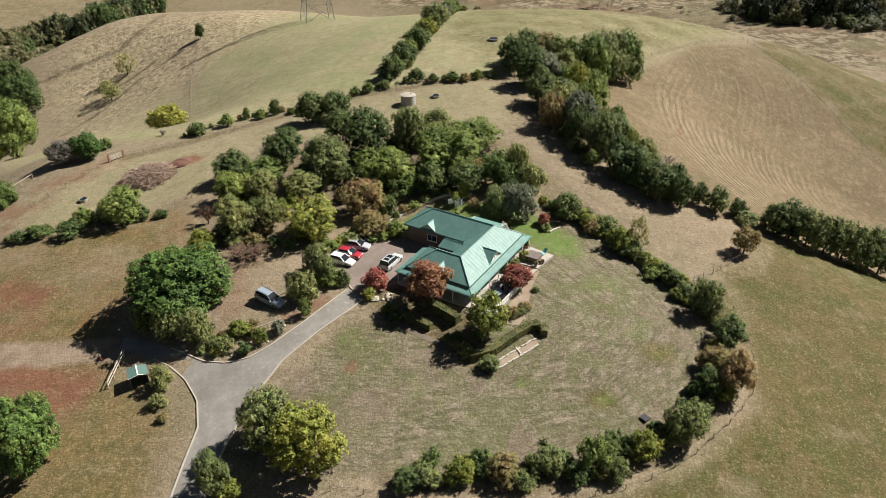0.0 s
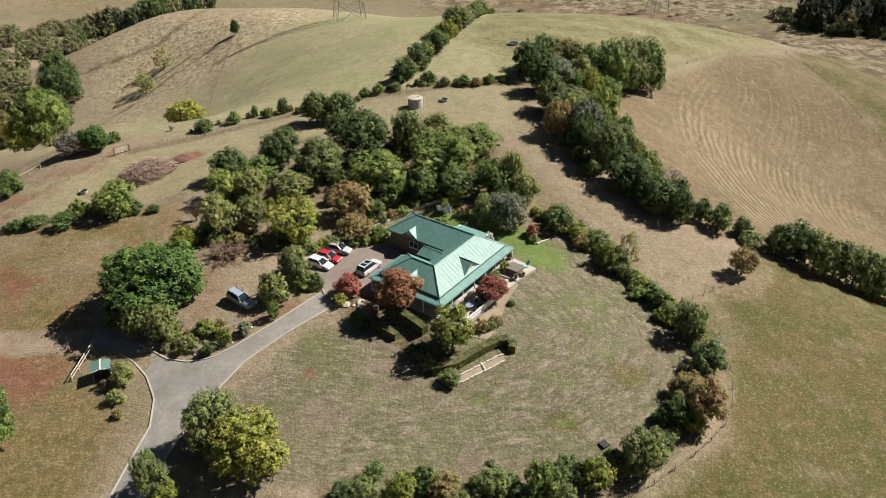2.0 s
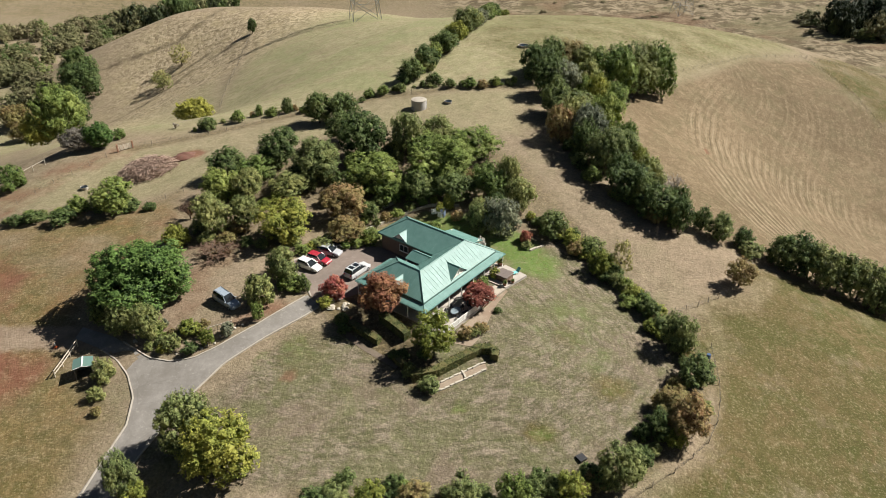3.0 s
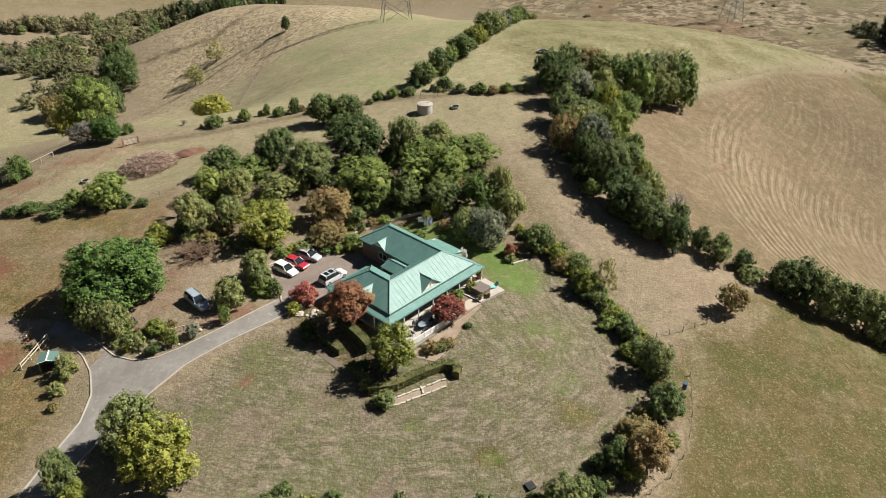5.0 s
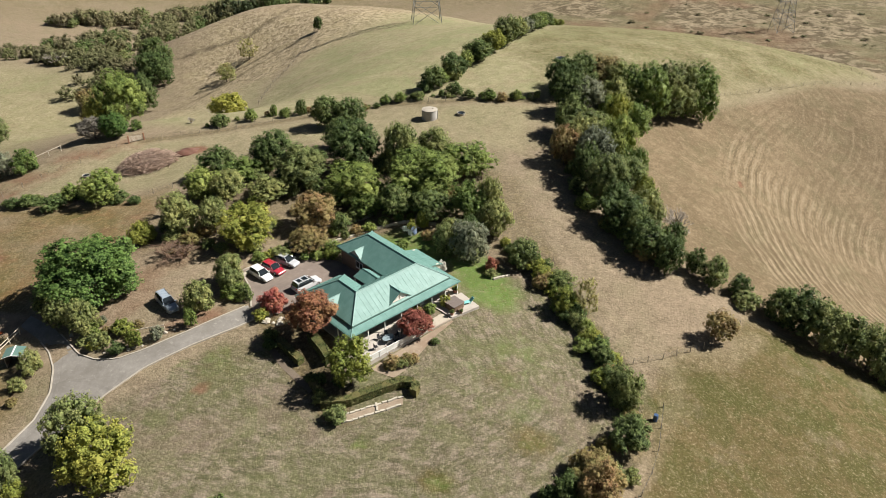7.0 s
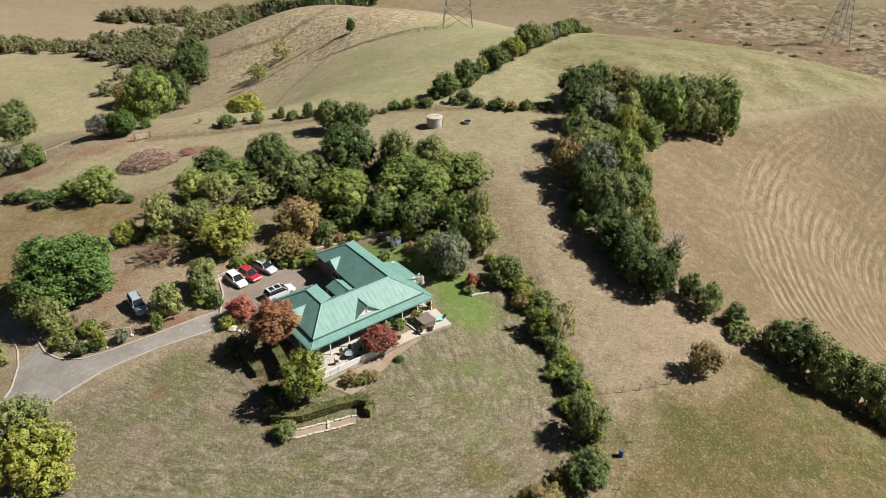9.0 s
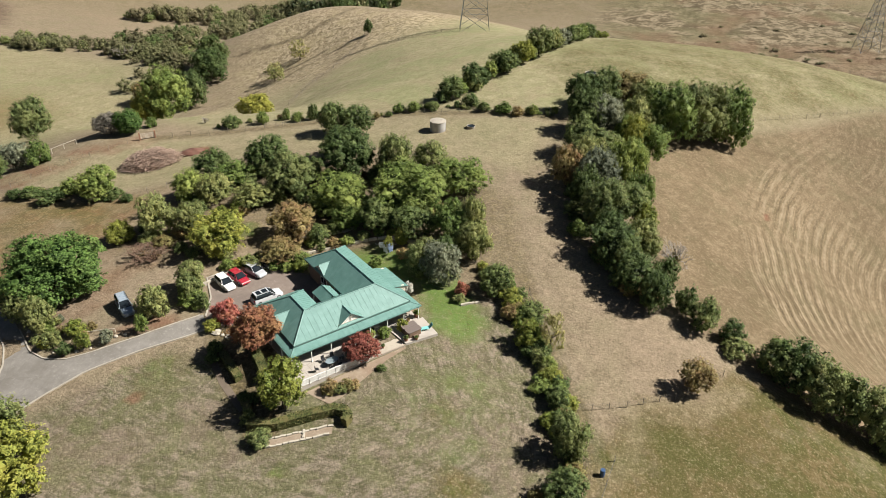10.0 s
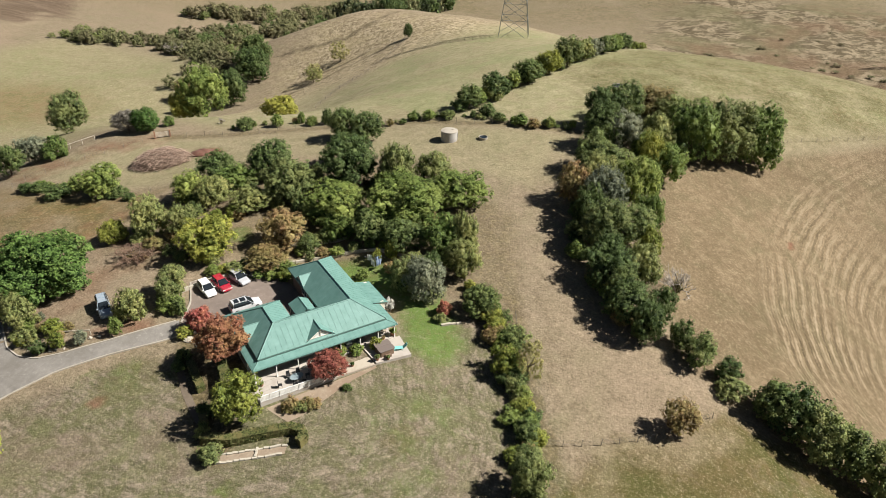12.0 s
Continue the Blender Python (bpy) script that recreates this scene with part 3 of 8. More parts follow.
    return n.surface(c, 0.95, 0.0, n.bump(height, 0.9, 0.22), Specular_IOR_Level=0.12)


build_land()


# ---- mesh helpers ----
def mesh_of(name, verts, faces, materials=(), flat=True):
    m = bpy.data.meshes.new(name)
    m.from_pydata([tuple(map(float, v)) for v in verts], [], [tuple(map(int, f)) for f in faces])
    for mat in materials:
        m.materials.append(mat)
    if not flat:
        m.polygons.foreach_set("use_smooth", [True] * len(m.polygons))
    return m


class Solid:
    """Collects boxes, prisms, tubes and slabs into one mesh."""

    def __init__(self):
        self.v, self.f = [], []

    def add(self, verts, faces):
        k = len(self.v)
        self.v += [tuple(p) for p in verts]
        self.f += [tuple(i + k for i in f) for f in faces]
        return self

    def box(self, x0, y0, z0, x1, y1, z1, m=None):
        p = [(x0, y0, z0), (x1, y0, z0), (x1, y1, z0), (x0, y1, z0), (x0, y0, z1), (x1, y0, z1), (x1, y1, z1), (x0, y1, z1)]
        if m is not None:
            p = [m @ Vector(q) for q in p]
        return self.add(p, [(3, 2, 1, 0), (4, 5, 6, 7), (0, 1, 5, 4), (1, 2, 6, 5), (2, 3, 7, 6), (3, 0, 4, 7)])

    def slab(self, top, thick):
        """A polygon of 3D points, counter-clockwise from above, thickened downwards."""
        n = len(top)
        low = [(x, y, z - thick) for x, y, z in top]
        faces = [tuple(range(n)), tuple(range(2 * n - 1, n - 1, -1))]
        faces += [(i, n + i, n + (i + 1) % n, (i + 1) % n) for i in range(n)]
        return self.add(list(top) + low, faces)

    def prism(self, poly, z0, z1):
        return self.slab([(x, y, z1) for x, y in poly], z1 - z0)

    def tube(self, a, b, r0, r1=None, sides=6, cap=True):
        a, b = Vector(a), Vector(b)
        r1 = r0 if r1 is None else r1
        d = (b - a).normalized()
        s = d.orthogonal().normalized()
        w = d.cross(s)
        ring = [(math.cos(2 * math.pi * i / sides), math.sin(2 * math.pi * i / sides)) for i in range(sides)]
        p = [a + (s * c + w * q) * r0 for c, q in ring] + [b + (s * c + w * q) * r1 for c, q in ring]
        f = [(i, (i + 1) % sides, sides + (i + 1) % sides, sides + i) for i in range(sides)]
        if cap:
            f += [tuple(range(sides - 1, -1, -1)), tuple(range(sides, 2 * sides))]
        return self.add(p, f)

    def lathe(self, profile, sides=24, cx=0.0, cy=0.0):
        p = [(cx + r * math.cos(2 * math.pi * i / sides), cy + r * math.sin(2 * math.pi * i / sides), z) for r, z in profile for i in range(sides)]
        f = [(k * sides + i, k * sides + (i + 1) % sides, (k + 1) * sides + (i + 1) % sides, (k + 1) * sides + i) for k in range(len(profile) - 1) for i in range(sides)]
        f += [tuple(range(sides - 1, -1, -1)), tuple((len(profile) - 1) * sides + i for i in range(sides))]
        return self.add(p, f)

    def mesh(self, name, material, flat=True):
        return mesh_of(name, self.v, self.f, [material], flat)


def part(name, solid, material, parent, label="", flat=True, bevel=0.0):
    """One mesh object under a thing or under a part."""
    ob = new(name, solid.mesh(name, material, flat) if isinstance(solid, Solid) else solid)
    ob.parent = parent
    if bevel:
        add_bevel(ob, bevel)
    return tagged(ob, label) if label else ob


def add_bevel(ob, width, segments=2):
    b = ob.modifiers.new("bevel", "BEVEL")
    b.width, b.segments, b.limit_method = width, segments, "ANGLE"


def thing(name, m, label, category, group=""):
    ob = new(name)
    ob.empty_display_size = 0.3
    ob.matrix_basis = m
    return tagged(ob, label, category, group)


# ---- trees and shrubs ----
def crown_mesh(name, seed, leaves, size, lobes, flat_base=False, droop=0.0, ragged=0.25, core=True, heart=0.52):
    """A crown one unit in radius, of lobes that are set all over with small bent leaf sprays."""
    rng = np.random.RandomState(seed)
    cen, rad = [], []
    for i in range(lobes):
        zc = 1 - 1.75 * (i + 0.5) / lobes
        a = i * 2.4 + rng.uniform(-0.5, 0.5)
        ring = math.sqrt(max(0.0, 1 - zc * zc))
        q = rng.uniform(0.52, 0.86)
        cen.append((ring * math.cos(a) * q, ring * math.sin(a) * q, zc * q))
        rad.append(rng.uniform(0.20, 0.24 + ragged))
    cen.append((0, 0, -0.05))
    rad.append(heart)
    cen, rad = np.array(cen), np.array(rad)
    # sprays of leaves grow in tufts, with dark gaps between them
    tufts, per = leaves // 14 + 1, 14
    pts, nor = [], []
    while len(pts) < tufts:
        k = rng.choice(len(cen), size=tufts, p=rad ** 2 / (rad ** 2).sum())
        d = rng.normal(size=(tufts, 3))
        d /= np.linalg.norm(d, axis=1)[:, None]
        p = cen[k] + d * rad[k][:, None] * rng.uniform(0.88, 1.2, tufts)[:, None]
        depth = (rad[None] - np.linalg.norm(p[:, None] - cen[None], axis=2)).max(1)
        keep = (depth < 0.05) & (p[:, 2] > (-0.55 if flat_base else -0.85))
        pts += p[keep].tolist()
        nor += d[keep].tolist()
    p, d = np.repeat(np.array(pts[:tufts]), per, 0)[:leaves], np.repeat(np.array(nor[:tufts]), per, 0)[:leaves]
    p = p + rng.normal(scale=size * 1.15, size=p.shape)
    d = d + rng.normal(scale=0.38, size=d.shape) + (0, 0, 0.75 - droop)
    d /= np.linalg.norm(d, axis=1)[:, None]
    s = np.cross(d, rng.normal(size=d.shape))
    s /= np.linalg.norm(s, axis=1)[:, None]
    w = np.cross(d, s)
    ln = size * rng.uniform(0.7, 1.5, leaves)[:, None]
    wd = size * rng.uniform(0.45, 0.9, leaves)[:, None]
    fold = -d * ln * 0.35
    v = np.stack([p - s * ln + fold, p - w * wd, p + s * ln + fold, p + w * wd], 1).reshape(-1, 3)
    q = np.arange(leaves) * 4
    faces = np.concatenate([np.stack([q, q + 1, q + 3], 1), np.stack([q + 1, q + 2, q + 3], 1)])
    # inner mass of twigs and shaded leaves
    vs, fs = v.tolist(), faces.tolist()
    bm = bmesh.new()
    bmesh.ops.create_icosphere(bm, subdivisions=1, radius=1.0)
    base = [tuple(x.co) for x in bm.verts]
    tri = [tuple(x.index for x in f.verts) for f in bm.faces]
    bm.free()
    for c, r in zip(cen, rad if core else ()):
        k = len(vs)
        vs += [[c[0] + x * r * 0.6 * j, c[1] + y * r * 0.6 * j, c[2] + z * r * 0.6 * j] for (x, y, z), j in zip(base, rng.uniform(0.8, 1.1, len(base)))]
        fs += [[a + k, b + k, e + k] for a, b, e in tri]
    # the crown fills one unit all round
    arr = np.array(vs)
    wide = np.percentile(np.hypot(v[:, 0], v[:, 1]), 97)
    arr *= (1 / wide, 1 / wide, 1 / max(np.percentile(v[:, 2], 99), 0.1))
    m = mesh_of(name, arr.tolist(), fs)
    m.materials.append(None)
    return m


def trunk_mesh(name, seed, limbs=6):
    """Trunk and limbs for a crown whose middle lies one unit up."""
    rng = random.Random(seed)
    s = Solid()
    bend = [(0, 0, -0.1), (rng.uniform(-0.03, 0.03), rng.uniform(-0.03, 0.03), 0.35), (rng.uniform(-0.08, 0.08), rng.uniform(-0.08, 0.08), 0.75)]
    s.tube(bend[0], bend[1], 0.085, 0.06, 8), s.tube(bend[1], bend[2], 0.06, 0.045, 8)
    for i in range(limbs):
        a = 2 * math.pi * i / limbs + rng.uniform(-0.4, 0.4)
        start = Vector(bend[1]).lerp(Vector(bend[2]), rng.uniform(0.0, 1.0))
        r = rng.uniform(0.35, 0.6)
        s.tube(start, start + Vector((r * math.cos(a), r * math.sin(a), rng.uniform(0.25, 0.6))), 0.034, 0.012, 5)
    m = s.mesh(name, None)
    return m


def twig_mesh(name, seed, depth=4, spread=0.55):
    """A nearly bare crown: limbs that fork into fine twigs."""
    rng = random.Random(seed)
    s = Solid()

    def grow(p, d, length, r, level):
        e = p + d * length
        s.tube(p, e, r, r * 0.7, 4 if level > 1 else 3, False)
        if level == 0:
            return
        for _ in range(3 if level > 1 else 4):
            t = Vector((rng.gauss(0, spread), rng.gauss(0, spread), rng.gauss(0.12, spread * 0.7)))
            grow(p.lerp(e, rng.uniform(0.55, 1.0)), (d + t).normalized(), length * rng.uniform(0.6, 0.82), r * 0.68, level - 1)

    for i in range(5):
        a = i * 2 * math.pi / 5 + rng.uniform(-0.3, 0.3)
        grow(Vector((0, 0, -0.95)), Vector((math.cos(a) * 0.65, math.sin(a) * 0.65, 0.8)).normalized(), 0.62, 0.035, depth)
    return s.mesh(name, None)


CROWNS = {
    "big": [crown_mesh("crown_big", 11, 17000, 0.027, 46, ragged=0.06, heart=0.74), crown_mesh("crown_big", 12, 17000, 0.027, 42, ragged=0.08, heart=0.72)],
    "tall": [crown_mesh("crown_tall", s, 15000, 0.026, 34, ragged=0.14, heart=0.5) for s in (15, 16, 17)],
    "mid": [crown_mesh("crown_mid", s, 8400, 0.034, 27, ragged=0.12, heart=0.48) for s in (21, 22, 23, 24, 25, 26)],
    "small": [crown_mesh("crown_small", s, 3600, 0.050, 17, True, ragged=0.18) for s in (31, 32, 33, 34, 35)],
    "weep": [crown_mesh("crown_weep", s, 9000, 0.034, 36, True, droop=0.3, ragged=0.07, heart=0.72) for s in (41, 42)],
    "thin": [crown_mesh("crown_thin", s, 3600, 0.036, 14, ragged=0.12, core=False) for s in (46, 47)],
    "bare": [twig_mesh("crown_bare", s) for s in (51, 52)],
}
TRUNKS = [trunk_mesh("trunk", s) for s in (61, 62, 63)]
STEMS = [trunk_mesh("stems", s, 9) for s in (64, 65)]
KIND_WORDS = {
    "D": ("broadleaf_tree", "dense dark green"), "G": ("leafy_tree", "bushy fresh green"), "K": ("dome_tree", "dense rich green"), "Y": ("autumn_tree", "yellowing green"),
    "O": ("olive_green_tree", "loose olive green"), "S": ("silver_leaved_tree", "pale silvery grey-green"), "R": ("maple_tree", "rust-red autumn"),
    "C": ("maple_tree", "deep crimson"), "B": ("bronze_tree", "bronze-brown autumn"), "W": ("yellow_tree", "bright yellow"), "N": ("bare_tree", "grey, almost leafless"), "T": ("thin_tree", "thin pale olive"), "V": ("twig_dome_tree", "grey, leafless and finely twigged"), "U": ("twiggy_tree", "tangled russet-brown"),
}
plant_rng = random.Random(7)


def dress(ob, mat):
    """Gives an object its own material on a shared mesh."""
    ob.material_slots[0].link = "OBJECT"
    ob.material_slots[0].material = mat
    return ob


def plant(kind, x, y, r, top, where, low=False, deep=1.0):
    """A tree, or with low a shrub, r metres in radius and top metres high; deep: how deep the crown reaches."""
    half = (top / 1.88 if low else top / 2.12) * deep
    name, words = KIND_WORDS[kind]
    if low:
        name = name.replace("_tree", "_shrub")
    spot = {"R": "weep", "C": "weep", "W": "weep", "V": "weep", "N": "bare", "U": "bare", "T": "thin"}.get(kind, "small" if low else "big" if kind == "K" else "tall" if r > 5.0 else "mid")
    z = ground(x, y)
    ob = thing(name, pose(x, y, z - 0.05), f"{words} {'shrub' if low else 'tree'} {where}", "shrub" if low else "tree", f"plants {where}")
    turn = plant_rng.uniform(0, 360)
    crown = part("crown", plant_rng.choice(CROWNS[spot]), None, ob)
    crown.matrix_basis = pose(0, 0, top - half, 0, 0, turn) @ Matrix.Diagonal((r, r * plant_rng.uniform(0.9, 1.08), half, 1))
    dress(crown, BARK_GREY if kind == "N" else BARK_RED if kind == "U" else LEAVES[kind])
    if kind in "NU":
        wisps = part("leaves", plant_rng.choice(CROWNS["small"]), None, ob)
        wisps.matrix_basis = pose(0, 0, (top - half) * 0.5, 0, 0, turn) @ Matrix.Diagonal((r * 0.4, r * 0.4, half * 0.35, 1))
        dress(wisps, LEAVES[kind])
    stem = part("stems" if low else "trunk", plant_rng.choice(STEMS if low else TRUNKS), None, ob)
    w = min(r, 1.2 + 0.4 * r)
    stem.matrix_basis = pose(0, 0, 0, 0, 0, turn) @ Matrix.Diagonal((w, w, top - half, 1))
    dress(stem, BARK)
    return ob


# big_round
plant("K", -38.9, 87.0, 7.6, 8.9, "on the bank above the drive", deep=1.08)
# garden
plant("D", -41.9, 82.1, 2.5, 5.3, "under the big round tree")
plant("O", -38.3, 80.3, 2.6, 5.4, "under the big round tree")
plant("O", -34.4, 79.5, 2.3, 5.4, "under the big round tree")
# drive
plant("O", -20.9, 62.0, 3.9, 7.7, "beside the drive entrance")
plant("Y", -15.7, 59.2, 4.5, 7.4, "beside the drive entrance")
plant("O", -25.4, 55.1, 2.0, 6.3, "beside the drive entrance")
plant("Y", -23.8, 54.4, 1.6, 2.6, "beside the drive entrance")
# leftedge
plant("K", -49.6, 60.1, 4.6, 9.6, "on the red paddock")
# hut
plant("O", -37.4, 72.0, 1.7, 3.2, "beside the small hut", low=True)
plant("O", -36.6, 68.6, 1.2, 1.7, "beside the small hut", low=True)
plant("B", -35.2, 66.2, 0.8, 1.1, "beside the small hut", low=True)
# bed
plant("Y", -28.7, 80.6, 1.8, 2.2, "in the island bed by the drive", low=True)
plant("Y", -25.5, 78.8, 1.1, 2.7, "in the island bed by the drive", low=True)
plant("O", -30.3, 77.7, 1.4, 2.1, "in the island bed by the drive", low=True)
plant("D", -27.3, 77.2, 1.2, 1.7, "in the island bed by the drive", low=True)
plant("G", -33.7, 80.1, 1.3, 1.8, "in the island bed by the drive", low=True)
plant("S", -23.3, 80.9, 1.1, 2.0, "in the island bed by the drive", low=True)
# bank
plant("O", -20.8, 87.9, 2.5, 4.6, "on the bank by the car park", low=True)
plant("G", -19.9, 84.1, 1.0, 2.9, "on the bank by the car park", low=True)
plant("O", -19.8, 94.2, 2.4, 5.3, "on the bank by the car park")
plant("O", -18.2, 92.4, 1.9, 4.6, "on the bank by the car park")
plant("G", -17.6, 91.4, 2.1, 2.5, "on the bank by the car park", low=True)
plant("D", -15.6, 91.6, 1.2, 2.8, "on the bank by the car park", low=True)
# house
plant("R", -10.4, 90.5, 2.1, 3.7, "in the garden round the house", low=True)
plant("Y", -11.3, 88.2, 1.2, 1.8, "in the garden round the house", low=True)
plant("R", -2.4, 86.8, 3.75, 6.9, "in the garden round the house", deep=0.78)
plant("Y", 6.0, 80.2, 3.2, 7.0, "in the garden round the house", deep=0.95)
plant("D", -7.8, 84.8, 1.1, 2.1, "in the garden round the house", low=True)
plant("B", 9.8, 85.2, 1.1, 1.6, "in the garden round the house", low=True)
plant("B", 11.6, 86.2, 1.1, 1.5, "in the garden round the house", low=True)
plant("O", 6.2, 75.0, 1.7, 1.8, "in the garden round the house", low=True)
plant("O", 3.0, 76.6, 0.9, 1.5, "in the garden round the house", low=True)
plant("D", 0.8, 79.4, 0.9, 1.4, "in the garden round the house", low=True)
# wood
plant("G", -57.2, 112.5, 4.0, 6.2, "in the grove behind the house")
plant("G", -64.8, 112.7, 2.4, 3.2, "in the grove behind the house", low=True)
plant("W", -39.4, 100.4, 2.4, 3.7, "in the grove behind the house", low=True)
plant("D", -41.0, 125.9, 3.8, 6.0, "in the grove behind the house")
plant("G", -38.4, 116.8, 3.9, 5.5, "in the grove behind the house")
plant("O", -34.7, 104.4, 3.4, 7.2, "in the grove behind the house")
plant("O", -33.2, 116.5, 3.2, 5.9, "in the grove behind the house")
plant("O", -29.6, 106.4, 2.6, 6.4, "in the grove behind the house")
plant("G", -34.7, 124.5, 3.7, 4.8, "in the grove behind the house")
plant("U", -41.1, 109.0, 1.6, 5.0, "in the grove behind the house")
plant("U", -32.2, 97.6, 3.2, 2.8, "in the grove behind the house")
plant("D", -31.8, 130.6, 4.3, 7.6, "in the grove behind the house")
plant("O", -23.0, 125.3, 4.9, 9.0, "in the grove behind the house")
plant("O", -26.4, 119.3, 3.9, 4.9, "in the grove behind the house")
plant("Y", -22.3, 104.2, 4.7, 7.0, "in the grove behind the house")
plant("N", -34.8, 131.8, 2.2, 6.6, "in the grove behind the house")
plant("D", -16.0, 134.9, 5.0, 10.0, "in the grove behind the house")
plant("D", -21.8, 141.8, 3.8, 6.5, "in the grove behind the house")
plant("B", -14.6, 113.3, 4.1, 6.6, "in the grove behind the house")
plant("B", -12.7, 106.8, 3.2, 4.7, "in the grove behind the house")
plant("G", -11.2, 123.6, 6.1, 7.1, "in the grove behind the house")
plant("G", -8.1, 120.2, 3.0, 4.3, "in the grove behind the house")
plant("O", -7.6, 137.4, 3.8, 8.7, "in the grove behind the house")
plant("O", -2.2, 141.5, 3.8, 6.8, "in the grove behind the house")
plant("G", -0.2, 128.1, 6.1, 8.9, "in the grove behind the house")
plant("G", 5.4, 137.1, 5.1, 6.3, "in the grove behind the house")
plant("D", -3.1, 121.5, 3.5, 5.9, "in the grove behind the house")
plant("D", 4.0, 121.3, 3.5, 5.9, "in the grove behind the house")
plant("O", 9.2, 116.2, 2.0, 4.2, "in the grove behind the house")
plant("G", 9.9, 122.8, 3.5, 7.2, "in the grove behind the house")
plant("O", 13.3, 124.1, 2.5, 8.0, "in the grove behind the house")
plant("O", 9.0, 112.7, 2.4, 5.3, "in the grove behind the house")
plant("O", 17.3, 109.2, 1.0, 1.4, "in the grove behind the house", low=True)
plant("D", 11.7, 115.7, 2.2, 5.2, "in the grove behind the house")
plant("S", 12.8, 112.2, 3.3, 6.7, "in the grove behind the house")
plant("R", 17.1, 110.7, 1.25, 2.3, "in the grove behind the house", low=True)
plant("O", 15.3, 119.7, 2.9, 6.7, "in the grove behind the house")
plant("G", 1.7, 126.9, 3.3, 6.0, "in the grove behind the house")
plant("W", 3.0, 118.8, 1.2, 3.5, "in the grove behind the house", low=True)
plant("G", -8.3, 107.3, 1.7, 2.6, "in the grove behind the house", low=True)
plant("G", -10.9, 106.0, 1.6, 1.8, "in the grove behind the house", low=True)
plant("O", -15.8, 103.9, 2.0, 2.2, "in the grove behind the house", low=True)
plant("G", -18.5, 101.6, 1.5, 1.6, "in the grove behind the house", low=True)
plant("D", -10.2, 114.2, 1.8, 3.5, "in the grove behind the house", low=True)
# tee
plant("D", -30.1, 152.3, 3.8, 6.8, "on the fence line by the water tank")
plant("D", -25.1, 153.5, 3.4, 6.3, "on the fence line by the water tank")
# hedge
plant("D", 48.5, 124.1, 1.9, 4.6, "in the tall farm hedge", low=True)
plant("D", 51.1, 122.0, 2.6, 5.1, "in the tall farm hedge", low=True)
plant("D", 55.8, 122.3, 1.9, 3.9, "in the tall farm hedge", low=True)
plant("O", 56.6, 119.7, 2.5, 2.6, "in the tall farm hedge", low=True)
plant("D", 62.1, 119.5, 3.4, 6.3, "in the tall farm hedge", low=True)
plant("D", 65.0, 119.0, 3.7, 7.7, "in the tall farm hedge", low=True)
plant("O", 68.1, 118.3, 3.7, 8.1, "in the tall farm hedge", low=True)
plant("D", 72.0, 118.5, 3.7, 8.4, "in the tall farm hedge", low=True)
plant("O", 75.8, 118.6, 3.8, 8.6, "in the tall farm hedge", low=True)
plant("O", 79.7, 118.3, 3.8, 8.9, "in the tall farm hedge", low=True)
plant("D", 83.7, 118.4, 3.8, 9.0, "in the tall farm hedge", low=True)
# lone
plant("B", 52.2, 108.5, 2.4, 5.1, "alone in the dry paddock")
# border
plant("D", 21.3, 113.7, 2.7, 4.6, "in the border round the lawn")
plant("Y", 24.0, 113.0, 1.6, 2.5, "in the border round the lawn", low=True)
plant("B", 25.6, 110.6, 1.5, 2.2, "in the border round the lawn", low=True)
plant("D", 28.3, 110.9, 2.4, 2.9, "in the border round the lawn", low=True)
plant("Y", 29.2, 105.4, 2.3, 4.3, "in the border round the lawn", low=True)
plant("T", 32.5, 105.9, 2.0, 6.4, "in the border round the lawn")
plant("G", 31.0, 104.3, 1.7, 2.7, "in the border round the lawn", low=True)
plant("Y", 33.9, 100.7, 1.4, 2.1, "in the border round the lawn", low=True)
plant("G", 35.5, 98.2, 1.7, 2.5, "in the border round the lawn", low=True)
plant("Y", 37.7, 96.8, 1.6, 2.3, "in the border round the lawn", low=True)
plant("D", 37.9, 93.6, 1.9, 2.7, "in the border round the lawn", low=True)
plant("O", 39.6, 89.6, 2.6, 6.3, "in the border round the lawn")
plant("D", 41.1, 83.0, 2.8, 5.1, "in the border round the lawn")
plant("B", 37.3, 76.5, 3.1, 4.2, "in the border round the lawn")
plant("B", 38.7, 73.3, 2.8, 7.0, "in the border round the lawn")
plant("Y", 37.0, 71.8, 1.6, 3.6, "in the border round the lawn", low=True)
plant("D", 34.7, 72.7, 1.8, 3.9, "in the border round the lawn", low=True)
plant("O", 30.0, 64.9, 2.8, 5.7, "in the border round the lawn")
plant("D", 27.9, 64.2, 1.5, 3.0, "in the border round the lawn", low=True)
plant("Y", 24.2, 61.6, 2.0, 3.7, "in the border round the lawn", low=True)
plant("D", 20.9, 63.4, 1.2, 1.9, "in the border round the lawn", low=True)
plant("G", 17.6, 59.6, 2.1, 4.7, "in the border round the lawn", low=True)
plant("D", 15.6, 58.3, 1.7, 2.4, "in the border round the lawn", low=True)
plant("O", 12.1, 59.4, 2.3, 3.7, "in the border round the lawn", low=True)
plant("B", 7.0, 58.0, 2.4, 3.3, "in the border round the lawn", low=True)
plant("Y", 2.0, 57.7, 2.0, 2.9, "in the border round the lawn", low=True)
plant("D", 4.4, 59.7, 1.4, 1.9, "in the border round the lawn", low=True)
plant("D", -4.0, 56.2, 1.9, 2.7, "in the border round the lawn", low=True)
plant("D", -1.3, 59.5, 1.4, 1.9, "in the border round the lawn", low=True)
plant("O", -0.7, 56.6, 1.2, 1.7, "in the border round the lawn", low=True)
